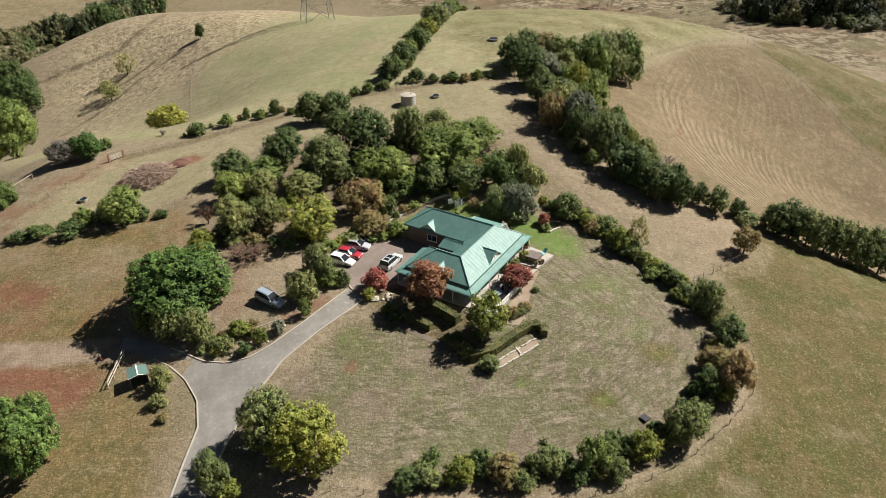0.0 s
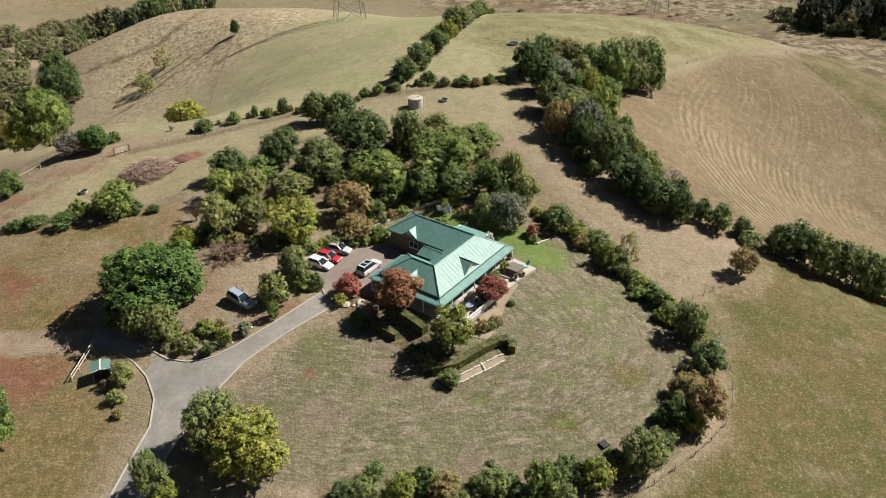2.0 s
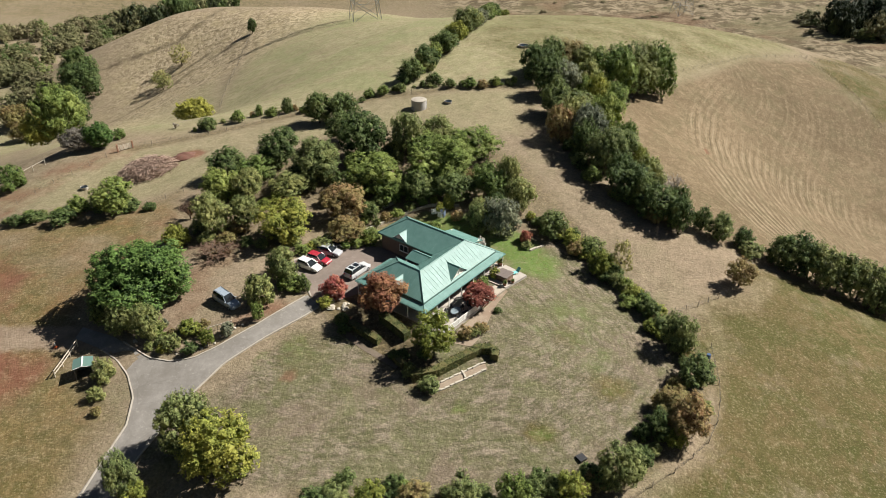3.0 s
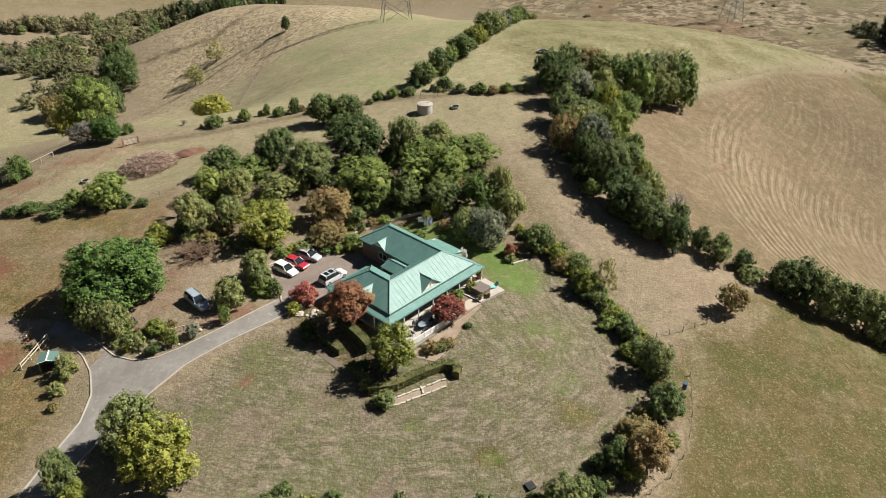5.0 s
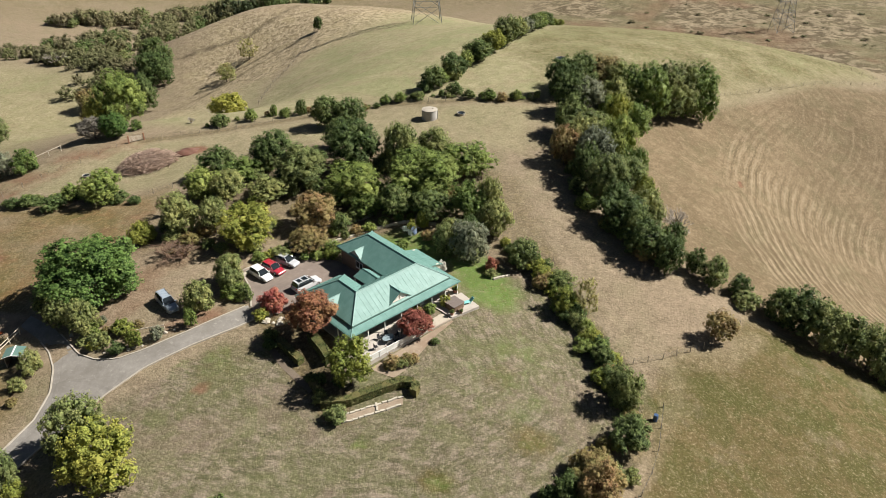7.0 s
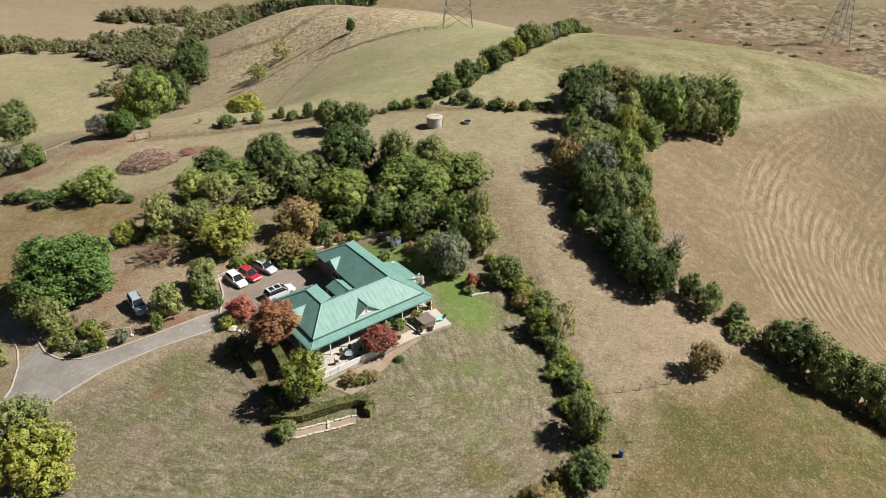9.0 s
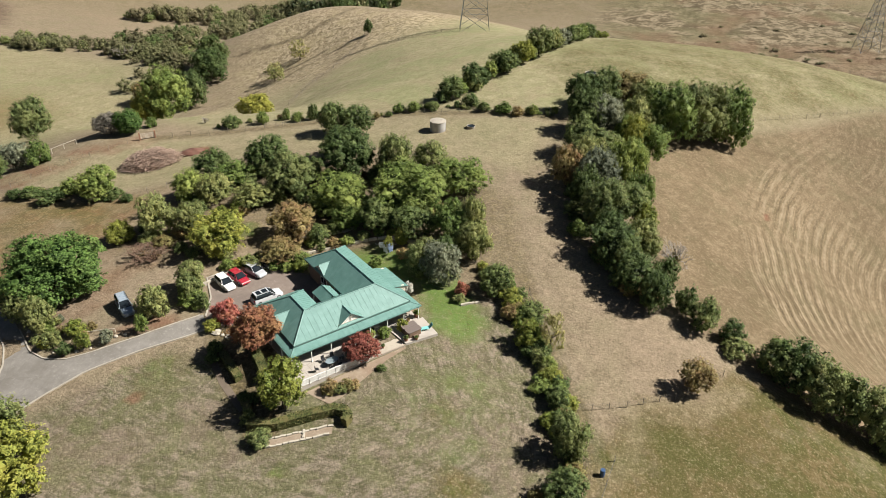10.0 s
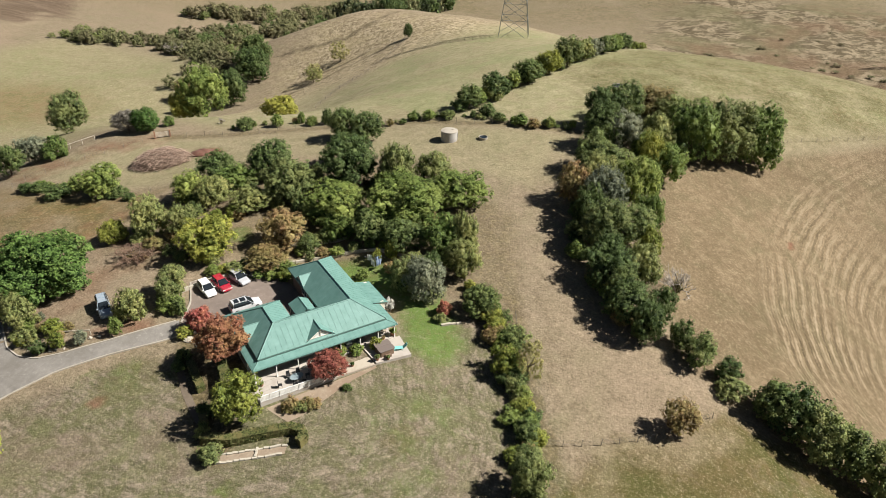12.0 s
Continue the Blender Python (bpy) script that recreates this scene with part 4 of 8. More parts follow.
plant("O", 9.6, 56.8, 1.7, 2.4, "in the border round the lawn", low=True)
plant("O", 20.3, 58.8, 1.6, 2.7, "in the border round the lawn", low=True)
# fence
plant("D", -55.0, 149.5, 2.4, 2.7, "along the paddock fence", low=True)
plant("G", -49.7, 153.7, 1.7, 3.0, "along the paddock fence", low=True)
plant("G", -46.5, 158.3, 1.0, 2.7, "along the paddock fence", low=True)
plant("G", -43.0, 157.7, 1.5, 2.2, "along the paddock fence", low=True)
plant("D", -40.0, 159.7, 1.4, 3.7, "along the paddock fence", low=True)
plant("G", -22.6, 168.0, 1.4, 2.4, "along the paddock fence", low=True)
plant("G", -19.2, 169.6, 1.6, 2.4, "along the paddock fence", low=True)
plant("D", -15.2, 171.4, 1.7, 2.0, "along the paddock fence", low=True)
plant("D", -7.9, 175.8, 2.2, 2.9, "along the paddock fence", low=True)
plant("D", -3.4, 173.3, 1.5, 2.4, "along the paddock fence", low=True)
plant("G", 1.0, 173.4, 1.9, 2.6, "along the paddock fence", low=True)
plant("B", 4.3, 173.3, 1.5, 2.1, "along the paddock fence", low=True)
plant("G", 7.4, 175.1, 1.2, 2.5, "along the paddock fence", low=True)
plant("N", -63.3, 150.1, 0.8, 2.2, "along the paddock fence", low=True)
# round
plant("K", -75.0, 138.6, 3.1, 5.4, "beside the farm track")
plant("V", -79.3, 137.4, 3.6, 4.9, "beside the farm track")
# slope
plant("T", -130.6, 287.0, 4.2, 9.0, "on the terraced slope")
plant("T", -129.5, 266.5, 4.6, 6.6, "on the terraced slope")
plant("T", -133.0, 271.5, 3.8, 6.8, "on the terraced slope")
# farm
plant("D", -101.5, 295.8, 2.0, 6.3, "on the far ridge")
# lefts
plant("D", -89.1, 114.2, 3.1, 6.6, "beside the yard rails")
plant("S", -90.6, 120.7, 3.6, 5.8, "beside the yard rails")
plant("G", -85.2, 122.5, 2.9, 4.7, "beside the yard rails", low=True)
plant("G", -73.6, 143.8, 1.5, 2.2, "beside the yard rails", low=True)
# belt
plant("D", 16.6, 181.3, 4.1, 8.7, "in the shelterbelt")
plant("D", 19.6, 187.4, 5.0, 8.8, "in the shelterbelt")
plant("B", 24.4, 192.9, 5.1, 7.5, "in the shelterbelt")
plant("O", 29.8, 191.0, 4.5, 8.2, "in the shelterbelt")
plant("G", 35.6, 183.0, 6.0, 12.3, "in the shelterbelt", deep=1.06)
plant("O", 41.9, 188.7, 5.6, 13.3, "in the shelterbelt")
plant("G", 47.6, 194.0, 5.7, 13.0, "in the shelterbelt", deep=1.08)
plant("D", 20.4, 172.4, 4.5, 9.6, "in the shelterbelt")
plant("S", 23.4, 173.9, 4.6, 8.8, "in the shelterbelt")
plant("O", 29.0, 177.6, 4.0, 9.1, "in the shelterbelt")
plant("D", 21.6, 161.0, 4.0, 8.8, "in the shelterbelt")
plant("O", 24.9, 159.8, 5.5, 7.0, "in the shelterbelt")
plant("Y", 30.9, 167.6, 3.1, 9.7, "in the shelterbelt")
plant("B", 22.6, 148.2, 3.0, 8.0, "in the shelterbelt")
plant("S", 28.0, 147.2, 4.0, 9.6, "in the shelterbelt")
plant("G", 31.9, 154.4, 4.1, 10.3, "in the shelterbelt")
plant("D", 27.6, 142.2, 3.1, 8.4, "in the shelterbelt")
plant("O", 31.6, 137.8, 3.8, 9.4, "in the shelterbelt")
plant("D", 34.3, 142.0, 4.5, 7.8, "in the shelterbelt")
plant("D", 34.0, 132.6, 3.0, 7.6, "in the shelterbelt")
plant("D", 35.5, 129.9, 4.1, 7.0, "in the shelterbelt")
plant("O", 39.2, 133.6, 3.1, 7.7, "in the shelterbelt")
plant("D", 38.2, 127.0, 2.8, 6.4, "in the shelterbelt")
plant("D", 40.0, 124.6, 3.9, 6.5, "in the shelterbelt")
plant("D", 43.7, 121.6, 2.6, 6.6, "in the shelterbelt")
plant("G", 34.2, 167.6, 4.1, 8.6, "in the shelterbelt")
plant("O", 25.2, 153.8, 3.6, 8.6, "in the shelterbelt")
plant("G", 28.5, 172.1, 2.8, 6.6, "in the shelterbelt")
plant("G", 32.6, 160.0, 2.7, 7.5, "in the shelterbelt")
plant("G", 36.2, 149.2, 2.6, 7.6, "in the shelterbelt")
plant("Y", 38.6, 141.5, 2.2, 6.4, "in the shelterbelt")
plant("O", 40.3, 133.8, 2.4, 5.9, "in the shelterbelt")
plant("D", 44.4, 127.1, 2.3, 6.1, "in the shelterbelt")
plant("N", 44.9, 135.5, 2.5, 6.6, "in the shelterbelt")
# walls
plant("G", -11.0, 113.2, 1.1, 1.3, "among the stone walls behind the house", low=True)
plant("O", -8.8, 112.9, 0.9, 1.5, "among the stone walls behind the house", low=True)
plant("B", -7.5, 114.8, 1.2, 1.8, "among the stone walls behind the house", low=True)
plant("G", -5.9, 116.3, 1.3, 1.7, "among the stone walls behind the house", low=True)
plant("O", -3.9, 118.3, 1.3, 1.4, "among the stone walls behind the house", low=True)
plant("G", -1.9, 119.7, 1.0, 1.4, "among the stone walls behind the house", low=True)
plant("Y", 0.1, 120.6, 0.8, 1.3, "among the stone walls behind the house", low=True)
plant("G", -10.5, 107.8, 1.4, 2.1, "among the stone walls behind the house", low=True)
plant("Y", -8.4, 106.1, 1.2, 1.9, "among the stone walls behind the house", low=True)
plant("B", -13.1, 110.8, 2.0, 3.0, "among the stone walls behind the house", low=True)
plant("O", -10.8, 116.4, 1.8, 2.0, "among the stone walls behind the house", low=True)
plant("D", -9.4, 118.4, 1.8, 2.3, "among the stone walls behind the house", low=True)
plant("G", -12.6, 104.8, 1.3, 1.6, "among the stone walls behind the house", low=True)
plant("Y", -17.5, 102.5, 1.4, 1.6, "among the stone walls behind the house", low=True)
plant("O", -20.6, 103.6, 1.6, 1.8, "among the stone walls behind the house", low=True)
plant("B", -23.8, 104.1, 1.7, 1.8, "among the stone walls behind the house", low=True)
plant("O", -25.4, 101.4, 1.4, 1.6, "among the stone walls behind the house", low=True)
plant("D", -28.3, 101.8, 1.3, 1.4, "among the stone walls behind the house", low=True)
plant("B", -31.3, 101.4, 1.9, 2.1, "among the stone walls behind the house", low=True)
plant("O", -34.5, 101.5, 1.7, 1.8, "among the stone walls behind the house", low=True)
plant("U", -30.4, 98.0, 2.8, 3.1, "among the stone walls behind the house", low=True)
plant("W", 1.7, 116.7, 0.9, 2.6, "among the stone walls behind the house", low=True)
plant("B", 4.8, 115.6, 1.3, 1.7, "among the stone walls behind the house", low=True)
plant("G", 1.6, 112.9, 1.2, 1.4, "among the stone walls behind the house", low=True)
# beds
plant("B", -27.0, 81.9, 0.8, 1.4, "in the rocky island bed", low=True)
plant("B", -26.6, 80.2, 0.7, 1.4, "in the rocky island bed", low=True)
plant("O", -35.2, 79.8, 0.7, 0.7, "in the rocky island bed", low=True)
plant("S", -33.0, 81.8, 0.6, 1.4, "in the rocky island bed", low=True)
plant("O", -33.6, 77.7, 0.9, 0.9, "in the rocky island bed", low=True)
plant("O", -32.2, 78.9, 1.0, 0.8, "in the rocky island bed", low=True)
plant("G", -27.6, 80.8, 0.7, 0.9, "in the rocky island bed", low=True)
plant("G", -31.9, 79.8, 0.6, 0.8, "in the rocky island bed", low=True)
plant("O", -31.3, 79.2, 0.9, 0.9, "in the rocky island bed", low=True)
plant("B", -31.3, 80.2, 0.7, 1.1, "in the rocky island bed", low=True)
plant("G", -32.3, 79.5, 0.6, 1.1, "in the rocky island bed", low=True)
plant("Y", -31.2, 77.2, 1.0, 1.1, "in the rocky island bed", low=True)
plant("O", -32.0, 78.5, 0.9, 1.2, "in the rocky island bed", low=True)
plant("O", -33.0, 81.2, 0.5, 1.4, "in the rocky island bed", low=True)
plant("O", -35.3, 79.5, 0.5, 1.0, "in the rocky island bed", low=True)
plant("O", -27.1, 77.4, 0.7, 1.0, "in the rocky island bed", low=True)
# terr
plant("B", 9.6, 84.5, 1.0, 1.2, "in the bed below the terrace", low=True)
plant("O", 10.9, 85.5, 1.0, 1.3, "in the bed below the terrace", low=True)
plant("B", 12.2, 86.9, 0.9, 1.1, "in the bed below the terrace", low=True)
plant("G", 11.1, 97.3, 1.1, 1.3, "in the bed below the terrace", low=True)
plant("G", 9.5, 95.7, 1.0, 1.7, "in the bed below the terrace", low=True)
plant("Y", 12.8, 99.4, 1.1, 1.7, "in the bed below the terrace", low=True)
plant("D", 13.9, 91.0, 0.7, 0.8, "in the bed below the terrace", low=True)
# low
plant("D", -7.1, 83.2, 1.0, 1.8, "in the shady garden corner", low=True)
plant("D", 1.9, 79.6, 0.9, 1.4, "in the shady garden corner", low=True)
plant("O", 3.2, 76.9, 0.9, 2.0, "in the shady garden corner", low=True)
plant("D", 4.7, 79.5, 1.0, 1.6, "in the shady garden corner", low=True)
# shr
plant("G", -61.2, 114.7, 2.4, 3.4, "along the lower fence", low=True)
plant("D", -65.7, 108.4, 2.6, 2.7, "along the lower fence", low=True)
plant("D", -71.1, 108.9, 2.1, 2.2, "along the lower fence", low=True)
plant("D", -74.2, 108.1, 1.6, 1.9, "along the lower fence", low=True)
plant("D", -55.0, 112.9, 2.1, 2.2, "along the lower fence", low=True)
# valley
plant("G", -142, 218.5, 9.4, 20, "in the valley")
plant("Y", -147.5, 213, 5.5, 12, "in the valley")
plant("D", -168, 272, 8.5, 15, "in the valley")
plant("D", -176, 284, 7.5, 14, "in the valley")
plant("D", -157, 248, 6.5, 15, "in the valley")
plant("B", -184, 249, 6, 9, "in the valley")
plant("B", -172, 236, 4.6, 7, "in the valley")
plant("O", -148, 168, 6.2, 13, "in the valley")
plant("N", -247, 301, 6, 9, "in the valley")
# farhedge
plant("D", -14, 179, 3.2, 5.5, "in the far hedgerow")
plant("D", -11.5, 188, 3.6, 6, "in the far hedgerow")
plant("D", -8.5, 200, 3.8, 6, "in the far hedgerow")
plant("W", -6.5, 209, 3.4, 6, "in the far hedgerow")
plant("O", -4.5, 217, 3.8, 8, "in the far hedgerow")
plant("O", -2.8, 224, 3, 6, "in the far hedgerow")
plant("S", -1.8, 229, 2.8, 5, "in the far hedgerow")
plant("D", -0.6, 236, 3, 5, "in the far hedgerow")
plant("G", 0.2, 243, 2.8, 4.5, "in the far hedgerow")
plant("D", 1, 250, 2.8, 4.5, "in the far hedgerow")
plant("Y", 3, 255, 1.6, 2.2, "in the far hedgerow", low=True)
plant("Y", 5, 256, 1.4, 2, "in the far hedgerow", low=True)
plant("D", -15.2, 177.0, 2.3, 3.2, "in the far hedgerow", low=True)
plant("G", -13.5, 181.6, 2.5, 4.0, "in the far hedgerow", low=True)
plant("O", -11.9, 186.1, 2.8, 4.8, "in the far hedgerow", low=True)
plant("D", -12.3, 190.7, 3.0, 3.6, "in the far hedgerow", low=True)
plant("G", -10.6, 195.2, 2.3, 4.4, "in the far hedgerow", low=True)
plant("D", -9.0, 199.8, 2.5, 3.2, "in the far hedgerow", low=True)
plant("G", -9.4, 204.4, 2.8, 4.0, "in the far hedgerow", low=True)
plant("O", -7.7, 208.9, 3.0, 4.8, "in the far hedgerow", low=True)
plant("D", -6.0, 213.5, 2.3, 3.6, "in the far hedgerow", low=True)
plant("G", -6.5, 218.1, 2.5, 4.4, "in the far hedgerow", low=True)
plant("D", -4.8, 222.6, 2.8, 3.2, "in the far hedgerow", low=True)
plant("G", -3.1, 227.2, 3.0, 4.0, "in the far hedgerow", low=True)
plant("O", -3.6, 231.8, 2.3, 4.8, "in the far hedgerow", low=True)
plant("D", -1.9, 236.3, 2.5, 3.6, "in the far hedgerow", low=True)
plant("G", -0.2, 240.9, 2.8, 4.4, "in the far hedgerow", low=True)
plant("D", -0.7, 245.4, 3.0, 3.2, "in the far hedgerow", low=True)
plant("G", 1.0, 250.0, 2.3, 4.0, "in the far hedgerow", low=True)
# maple
plant("C", 11.0, 91.4, 2.7, 3.9, "in the garden round the house", deep=0.86)
# yellowt
plant("W", -76.0, 184.8, 5.6, 7.0, "below the far fence")
# borderfill
plant("Y", 17.9, 117.5, 1.1, 1.7, "in the border round the lawn", low=True)
plant("Y", 19.3, 116.6, 1.0, 1.5, "in the border round the lawn", low=True)
plant("D", 19.1, 116.4, 1.3, 1.6, "in the border round the lawn", low=True)
plant("O", 21.7, 113.6, 1.4, 1.8, "in the border round the lawn", low=True)
plant("B", 22.9, 113.8, 1.5, 2.2, "in the border round the lawn", low=True)
plant("Y", 24.6, 111.5, 1.6, 2.2, "in the border round the lawn", low=True)
plant("B", 25.4, 109.3, 1.5, 2.3, "in the border round the lawn", low=True)
plant("Y", 26.8, 109.4, 1.6, 2.0, "in the border round the lawn", low=True)
plant("O", 29.2, 106.1, 1.7, 2.3, "in the border round the lawn", low=True)
plant("Y", 30.4, 106.5, 1.6, 2.0, "in the border round the lawn", low=True)
plant("D", 30.2, 103.8, 1.4, 1.8, "in the border round the lawn", low=True)
plant("O", 31.9, 103.2, 1.6, 2.4, "in the border round the lawn", low=True)
plant("G", 33.3, 102.1, 1.4, 2.1, "in the border round the lawn", low=True)
plant("G", 33.4, 98.4, 1.7, 1.7, "in the border round the lawn", low=True)
plant("D", 34.5, 99.8, 1.0, 1.3, "in the border round the lawn", low=True)
plant("B", 35.4, 97.7, 1.0, 1.6, "in the border round the lawn", low=True)
plant("D", 35.6, 97.3, 1.2, 1.7, "in the border round the lawn", low=True)
plant("O", 38.0, 95.1, 1.1, 1.5, "in the border round the lawn", low=True)
plant("Y", 36.3, 92.9, 1.5, 2.0, "in the border round the lawn", low=True)
plant("Y", 37.7, 91.7, 0.9, 1.3, "in the border round the lawn", low=True)
# borderfill2
plant("O", 41.9, 83.7, 1.1, 1.1, "in the border round the lawn", low=True)
plant("O", 39.6, 82.2, 0.9, 1.5, "in the border round the lawn", low=True)
plant("B", 38.4, 81.6, 1.2, 2.1, "in the border round the lawn", low=True)
plant("O", 41.9, 78.5, 1.3, 2.0, "in the border round the lawn", low=True)
plant("O", 39.9, 77.5, 1.7, 2.2, "in the border round the lawn", low=True)
plant("B", 38.8, 76.1, 1.4, 1.6, "in the border round the lawn", low=True)
plant("D", 38.9, 75.7, 1.2, 1.5, "in the border round the lawn", low=True)
plant("G", 36.8, 72.6, 1.0, 1.6, "in the border round the lawn", low=True)
plant("D", 33.2, 72.1, 1.3, 2.0, "in the border round the lawn", low=True)
plant("O", 34.4, 70.2, 1.1, 1.3, "in the border round the lawn", low=True)
plant("O", 32.0, 68.9, 1.1, 1.8, "in the border round the lawn", low=True)
plant("D", 32.8, 68.2, 1.4, 2.3, "in the border round the lawn", low=True)
plant("D", 31.7, 67.0, 1.2, 1.8, "in the border round the lawn", low=True)
plant("B", 27.3, 64.1, 1.6, 2.0, "in the border round the lawn", low=True)
plant("D", 26.4, 64.8, 1.5, 1.9, "in the border round the lawn", low=True)
plant("B", 25.3, 62.6, 1.4, 2.3, "in the border round the lawn", low=True)
plant("O", 23.0, 63.1, 1.2, 1.7, "in the border round the lawn", low=True)
plant("O", 22.1, 62.2, 1.5, 2.3, "in the border round the lawn", low=True)
plant("D", 20.0, 61.3, 1.5, 2.5, "in the border round the lawn", low=True)
plant("O", 19.5, 61.2, 1.0, 1.6, "in the border round the lawn", low=True)
plant("B", 18.8, 58.8, 1.4, 1.6, "in the border round the lawn", low=True)
plant("D", 14.4, 60.1, 1.4, 1.9, "in the border round the lawn", low=True)
plant("D", 12.7, 58.7, 1.3, 2.0, "in the border round the lawn", low=True)
plant("D", 10.8, 59.6, 1.1, 1.5, "in the border round the lawn", low=True)
plant("O", 7.6, 57.2, 0.9, 1.0, "in the border round the lawn", low=True)
plant("D", 4.8, 58.3, 1.3, 1.5, "in the border round the lawn", low=True)
plant("G", 5.4, 59.7, 1.1, 1.7, "in the border round the lawn", low=True)
plant("D", 2.1, 58.1, 0.9, 1.3, "in the border round the lawn", low=True)
plant("D", 1.4, 57.4, 0.9, 1.2, "in the border round the lawn", low=True)
plant("D", -2.1, 57.8, 0.9, 0.9, "in the border round the lawn", low=True)
plant("O", -1.9, 57.1, 1.7, 2.6, "in the border round the lawn", low=True)
plant("G", -3.0, 57.4, 1.2, 1.4, "in the border round the lawn", low=True)
# woodfill
plant("B", -18.6, 117.5, 1.7, 2.9, "in the grove behind the house", low=True)
plant("G", -22.5, 130.2, 2.5, 4.0, "in the grove behind the house", low=True)
plant("O", -2.9, 128.3, 2.3, 2.8, "in the grove behind the house", low=True)
plant("O", -39.6, 116.0, 1.6, 2.8, "in the grove behind the house", low=True)
plant("O", -10.3, 134.3, 1.3, 1.8, "in the grove behind the house", low=True)
plant("O", -20.7, 124.8, 1.5, 2.0, "in the grove behind the house", low=True)
plant("D", -17.3, 122.3, 2.4, 3.9, "in the grove behind the house", low=True)
plant("D", 7.5, 131.5, 1.3, 1.9, "in the grove behind the house", low=True)
plant("O", -11.9, 137.2, 1.5, 2.1, "in the grove behind the house", low=True)
plant("B", 5.2, 128.4, 2.2, 3.2, "in the grove behind the house", low=True)
plant("O", -21.4, 125.0, 1.7, 3.2, "in the grove behind the house", low=True)
plant("D", -11.1, 134.8, 1.5, 2.8, "in the grove behind the house", low=True)
plant("D", 0.6, 123.8, 2.6, 3.9, "in the grove behind the house", low=True)
plant("D", -12.1, 131.8, 1.5, 2.4, "in the grove behind the house", low=True)
plant("D", -9.6, 139.9, 1.4, 2.3, "in the grove behind the house", low=True)
plant("O", -9.2, 135.0, 1.4, 2.1, "in the grove behind the house", low=True)
plant("D", 0.3, 138.0, 2.5, 3.4, "in the grove behind the house", low=True)
plant("D", -8.4, 122.9, 2.0, 3.7, "in the grove behind the house", low=True)
plant("O", -0.8, 124.1, 1.8, 2.8, "in the grove behind the house", low=True)
plant("G", -17.1, 130.0, 2.2, 3.8, "in the grove behind the house", low=True)
plant("O", -10.1, 135.0, 1.6, 2.3, "in the grove behind the house", low=True)
plant("D", -33.4, 112.6, 1.6, 2.8, "in the grove behind the house", low=True)
plant("O", -23.8, 125.8, 1.6, 2.2, "in the grove behind the house", low=True)
plant("O", -23.1, 122.0, 1.4, 2.5, "in the grove behind the house", low=True)
plant("G", -16.9, 134.6, 1.3, 2.2, "in the grove behind the house", low=True)
plant("O", 8.1, 128.4, 1.9, 3.1, "in the grove behind the house", low=True)
plant("D", 11.6, 122.2, 1.5, 2.1, "in the grove behind the house", low=True)
plant("D", -32.9, 125.9, 1.7, 2.1, "in the grove behind the house", low=True)
plant("D", 8.4, 127.8, 1.3, 2.5, "in the grove behind the house", low=True)
plant("B", 12.5, 124.0, 1.6, 2.0, "in the grove behind the house", low=True)
plant("B", -28.7, 121.5, 1.5, 2.7, "in the grove behind the house", low=True)
plant("O", -34.2, 120.1, 2.5, 4.0, "in the grove behind the house", low=True)
plant("D", -10.8, 125.7, 1.3, 2.3, "in the grove behind the house", low=True)
plant("O", -3.9, 125.4, 2.4, 3.7, "in the grove behind the house", low=True)
# low growth that closes the border
edge_plants = random.Random(57)
for (x0, y0), (x1, y1) in (((22, 117), (27.5, 110)), ((27.5, 110), (32, 104)), ((32, 104), (36.4, 98)), ((36.4, 98), (39, 92)), ((39, 92), (41, 86))):
    for k in range(5):
        q = (k + edge_plants.uniform(0.2, 0.8)) / 5
        r = edge_plants.uniform(1.1, 1.8)
        plant(edge_plants.choice("DDOGYB"), x0 + (x1 - x0) * q + edge_plants.uniform(-0.7, 0.7), y0 + (y1 - y0) * q + edge_plants.uniform(-0.6, 0.6), r, r * edge_plants.uniform(1.2, 1.8), "in the border round the lawn", low=True)
# undergrowth of the grove
under_rng = random.Random(83)
GROVE = [(-39, 103), (-30, 103.5), (-18, 107), (-15, 118), (2, 123), (14, 121), (10, 134), (-6, 141), (-24, 139), (-38, 128)]
for _ in range(70):
    x, y = under_rng.uniform(-40, 14), under_rng.uniform(102, 142)
    if bool(inside(np.array([x]), np.array([y]), GROVE)[0]) and math.hypot(x + 23, y - 112) > 4.5:
        r = under_rng.uniform(1.0, 2.1)
        plant(under_rng.choice("DDOOGGBY"), x, y, r, r * under_rng.uniform(1.1, 1.6), "in the grove behind the house", low=True)
# beltfill
plant("B", 23.5, 149.1, 1.5, 2.1, "in the shelterbelt", low=True)
plant("D", 24.4, 145.5, 1.4, 2.3, "in the shelterbelt", low=True)
plant("D", 26.6, 143.9, 1.7, 2.0, "in the shelterbelt", low=True)
plant("O", 26.5, 139.4, 2.1, 3.1, "in the shelterbelt", low=True)
plant("D", 27.2, 137.9, 1.4, 1.7, "in the shelterbelt", low=True)
plant("D", 27.8, 134.3, 1.2, 1.9, "in the shelterbelt", low=True)
plant("G", 29.3, 133.4, 1.9, 3.6, "in the shelterbelt", low=True)
plant("B", 33.6, 129.9, 1.9, 2.3, "in the shelterbelt", low=True)
plant("D", 34.1, 128.8, 2.0, 2.6, "in the shelterbelt", low=True)
plant("G", 36.0, 128.2, 1.8, 2.4, "in the shelterbelt", low=True)
plant("D", 37.5, 126.9, 1.3, 2.1, "in the shelterbelt", low=True)
plant("B", 40.0, 123.7, 2.0, 3.2, "in the shelterbelt", low=True)
plant("B", 41.0, 124.2, 1.4, 2.1, "in the shelterbelt", low=True)
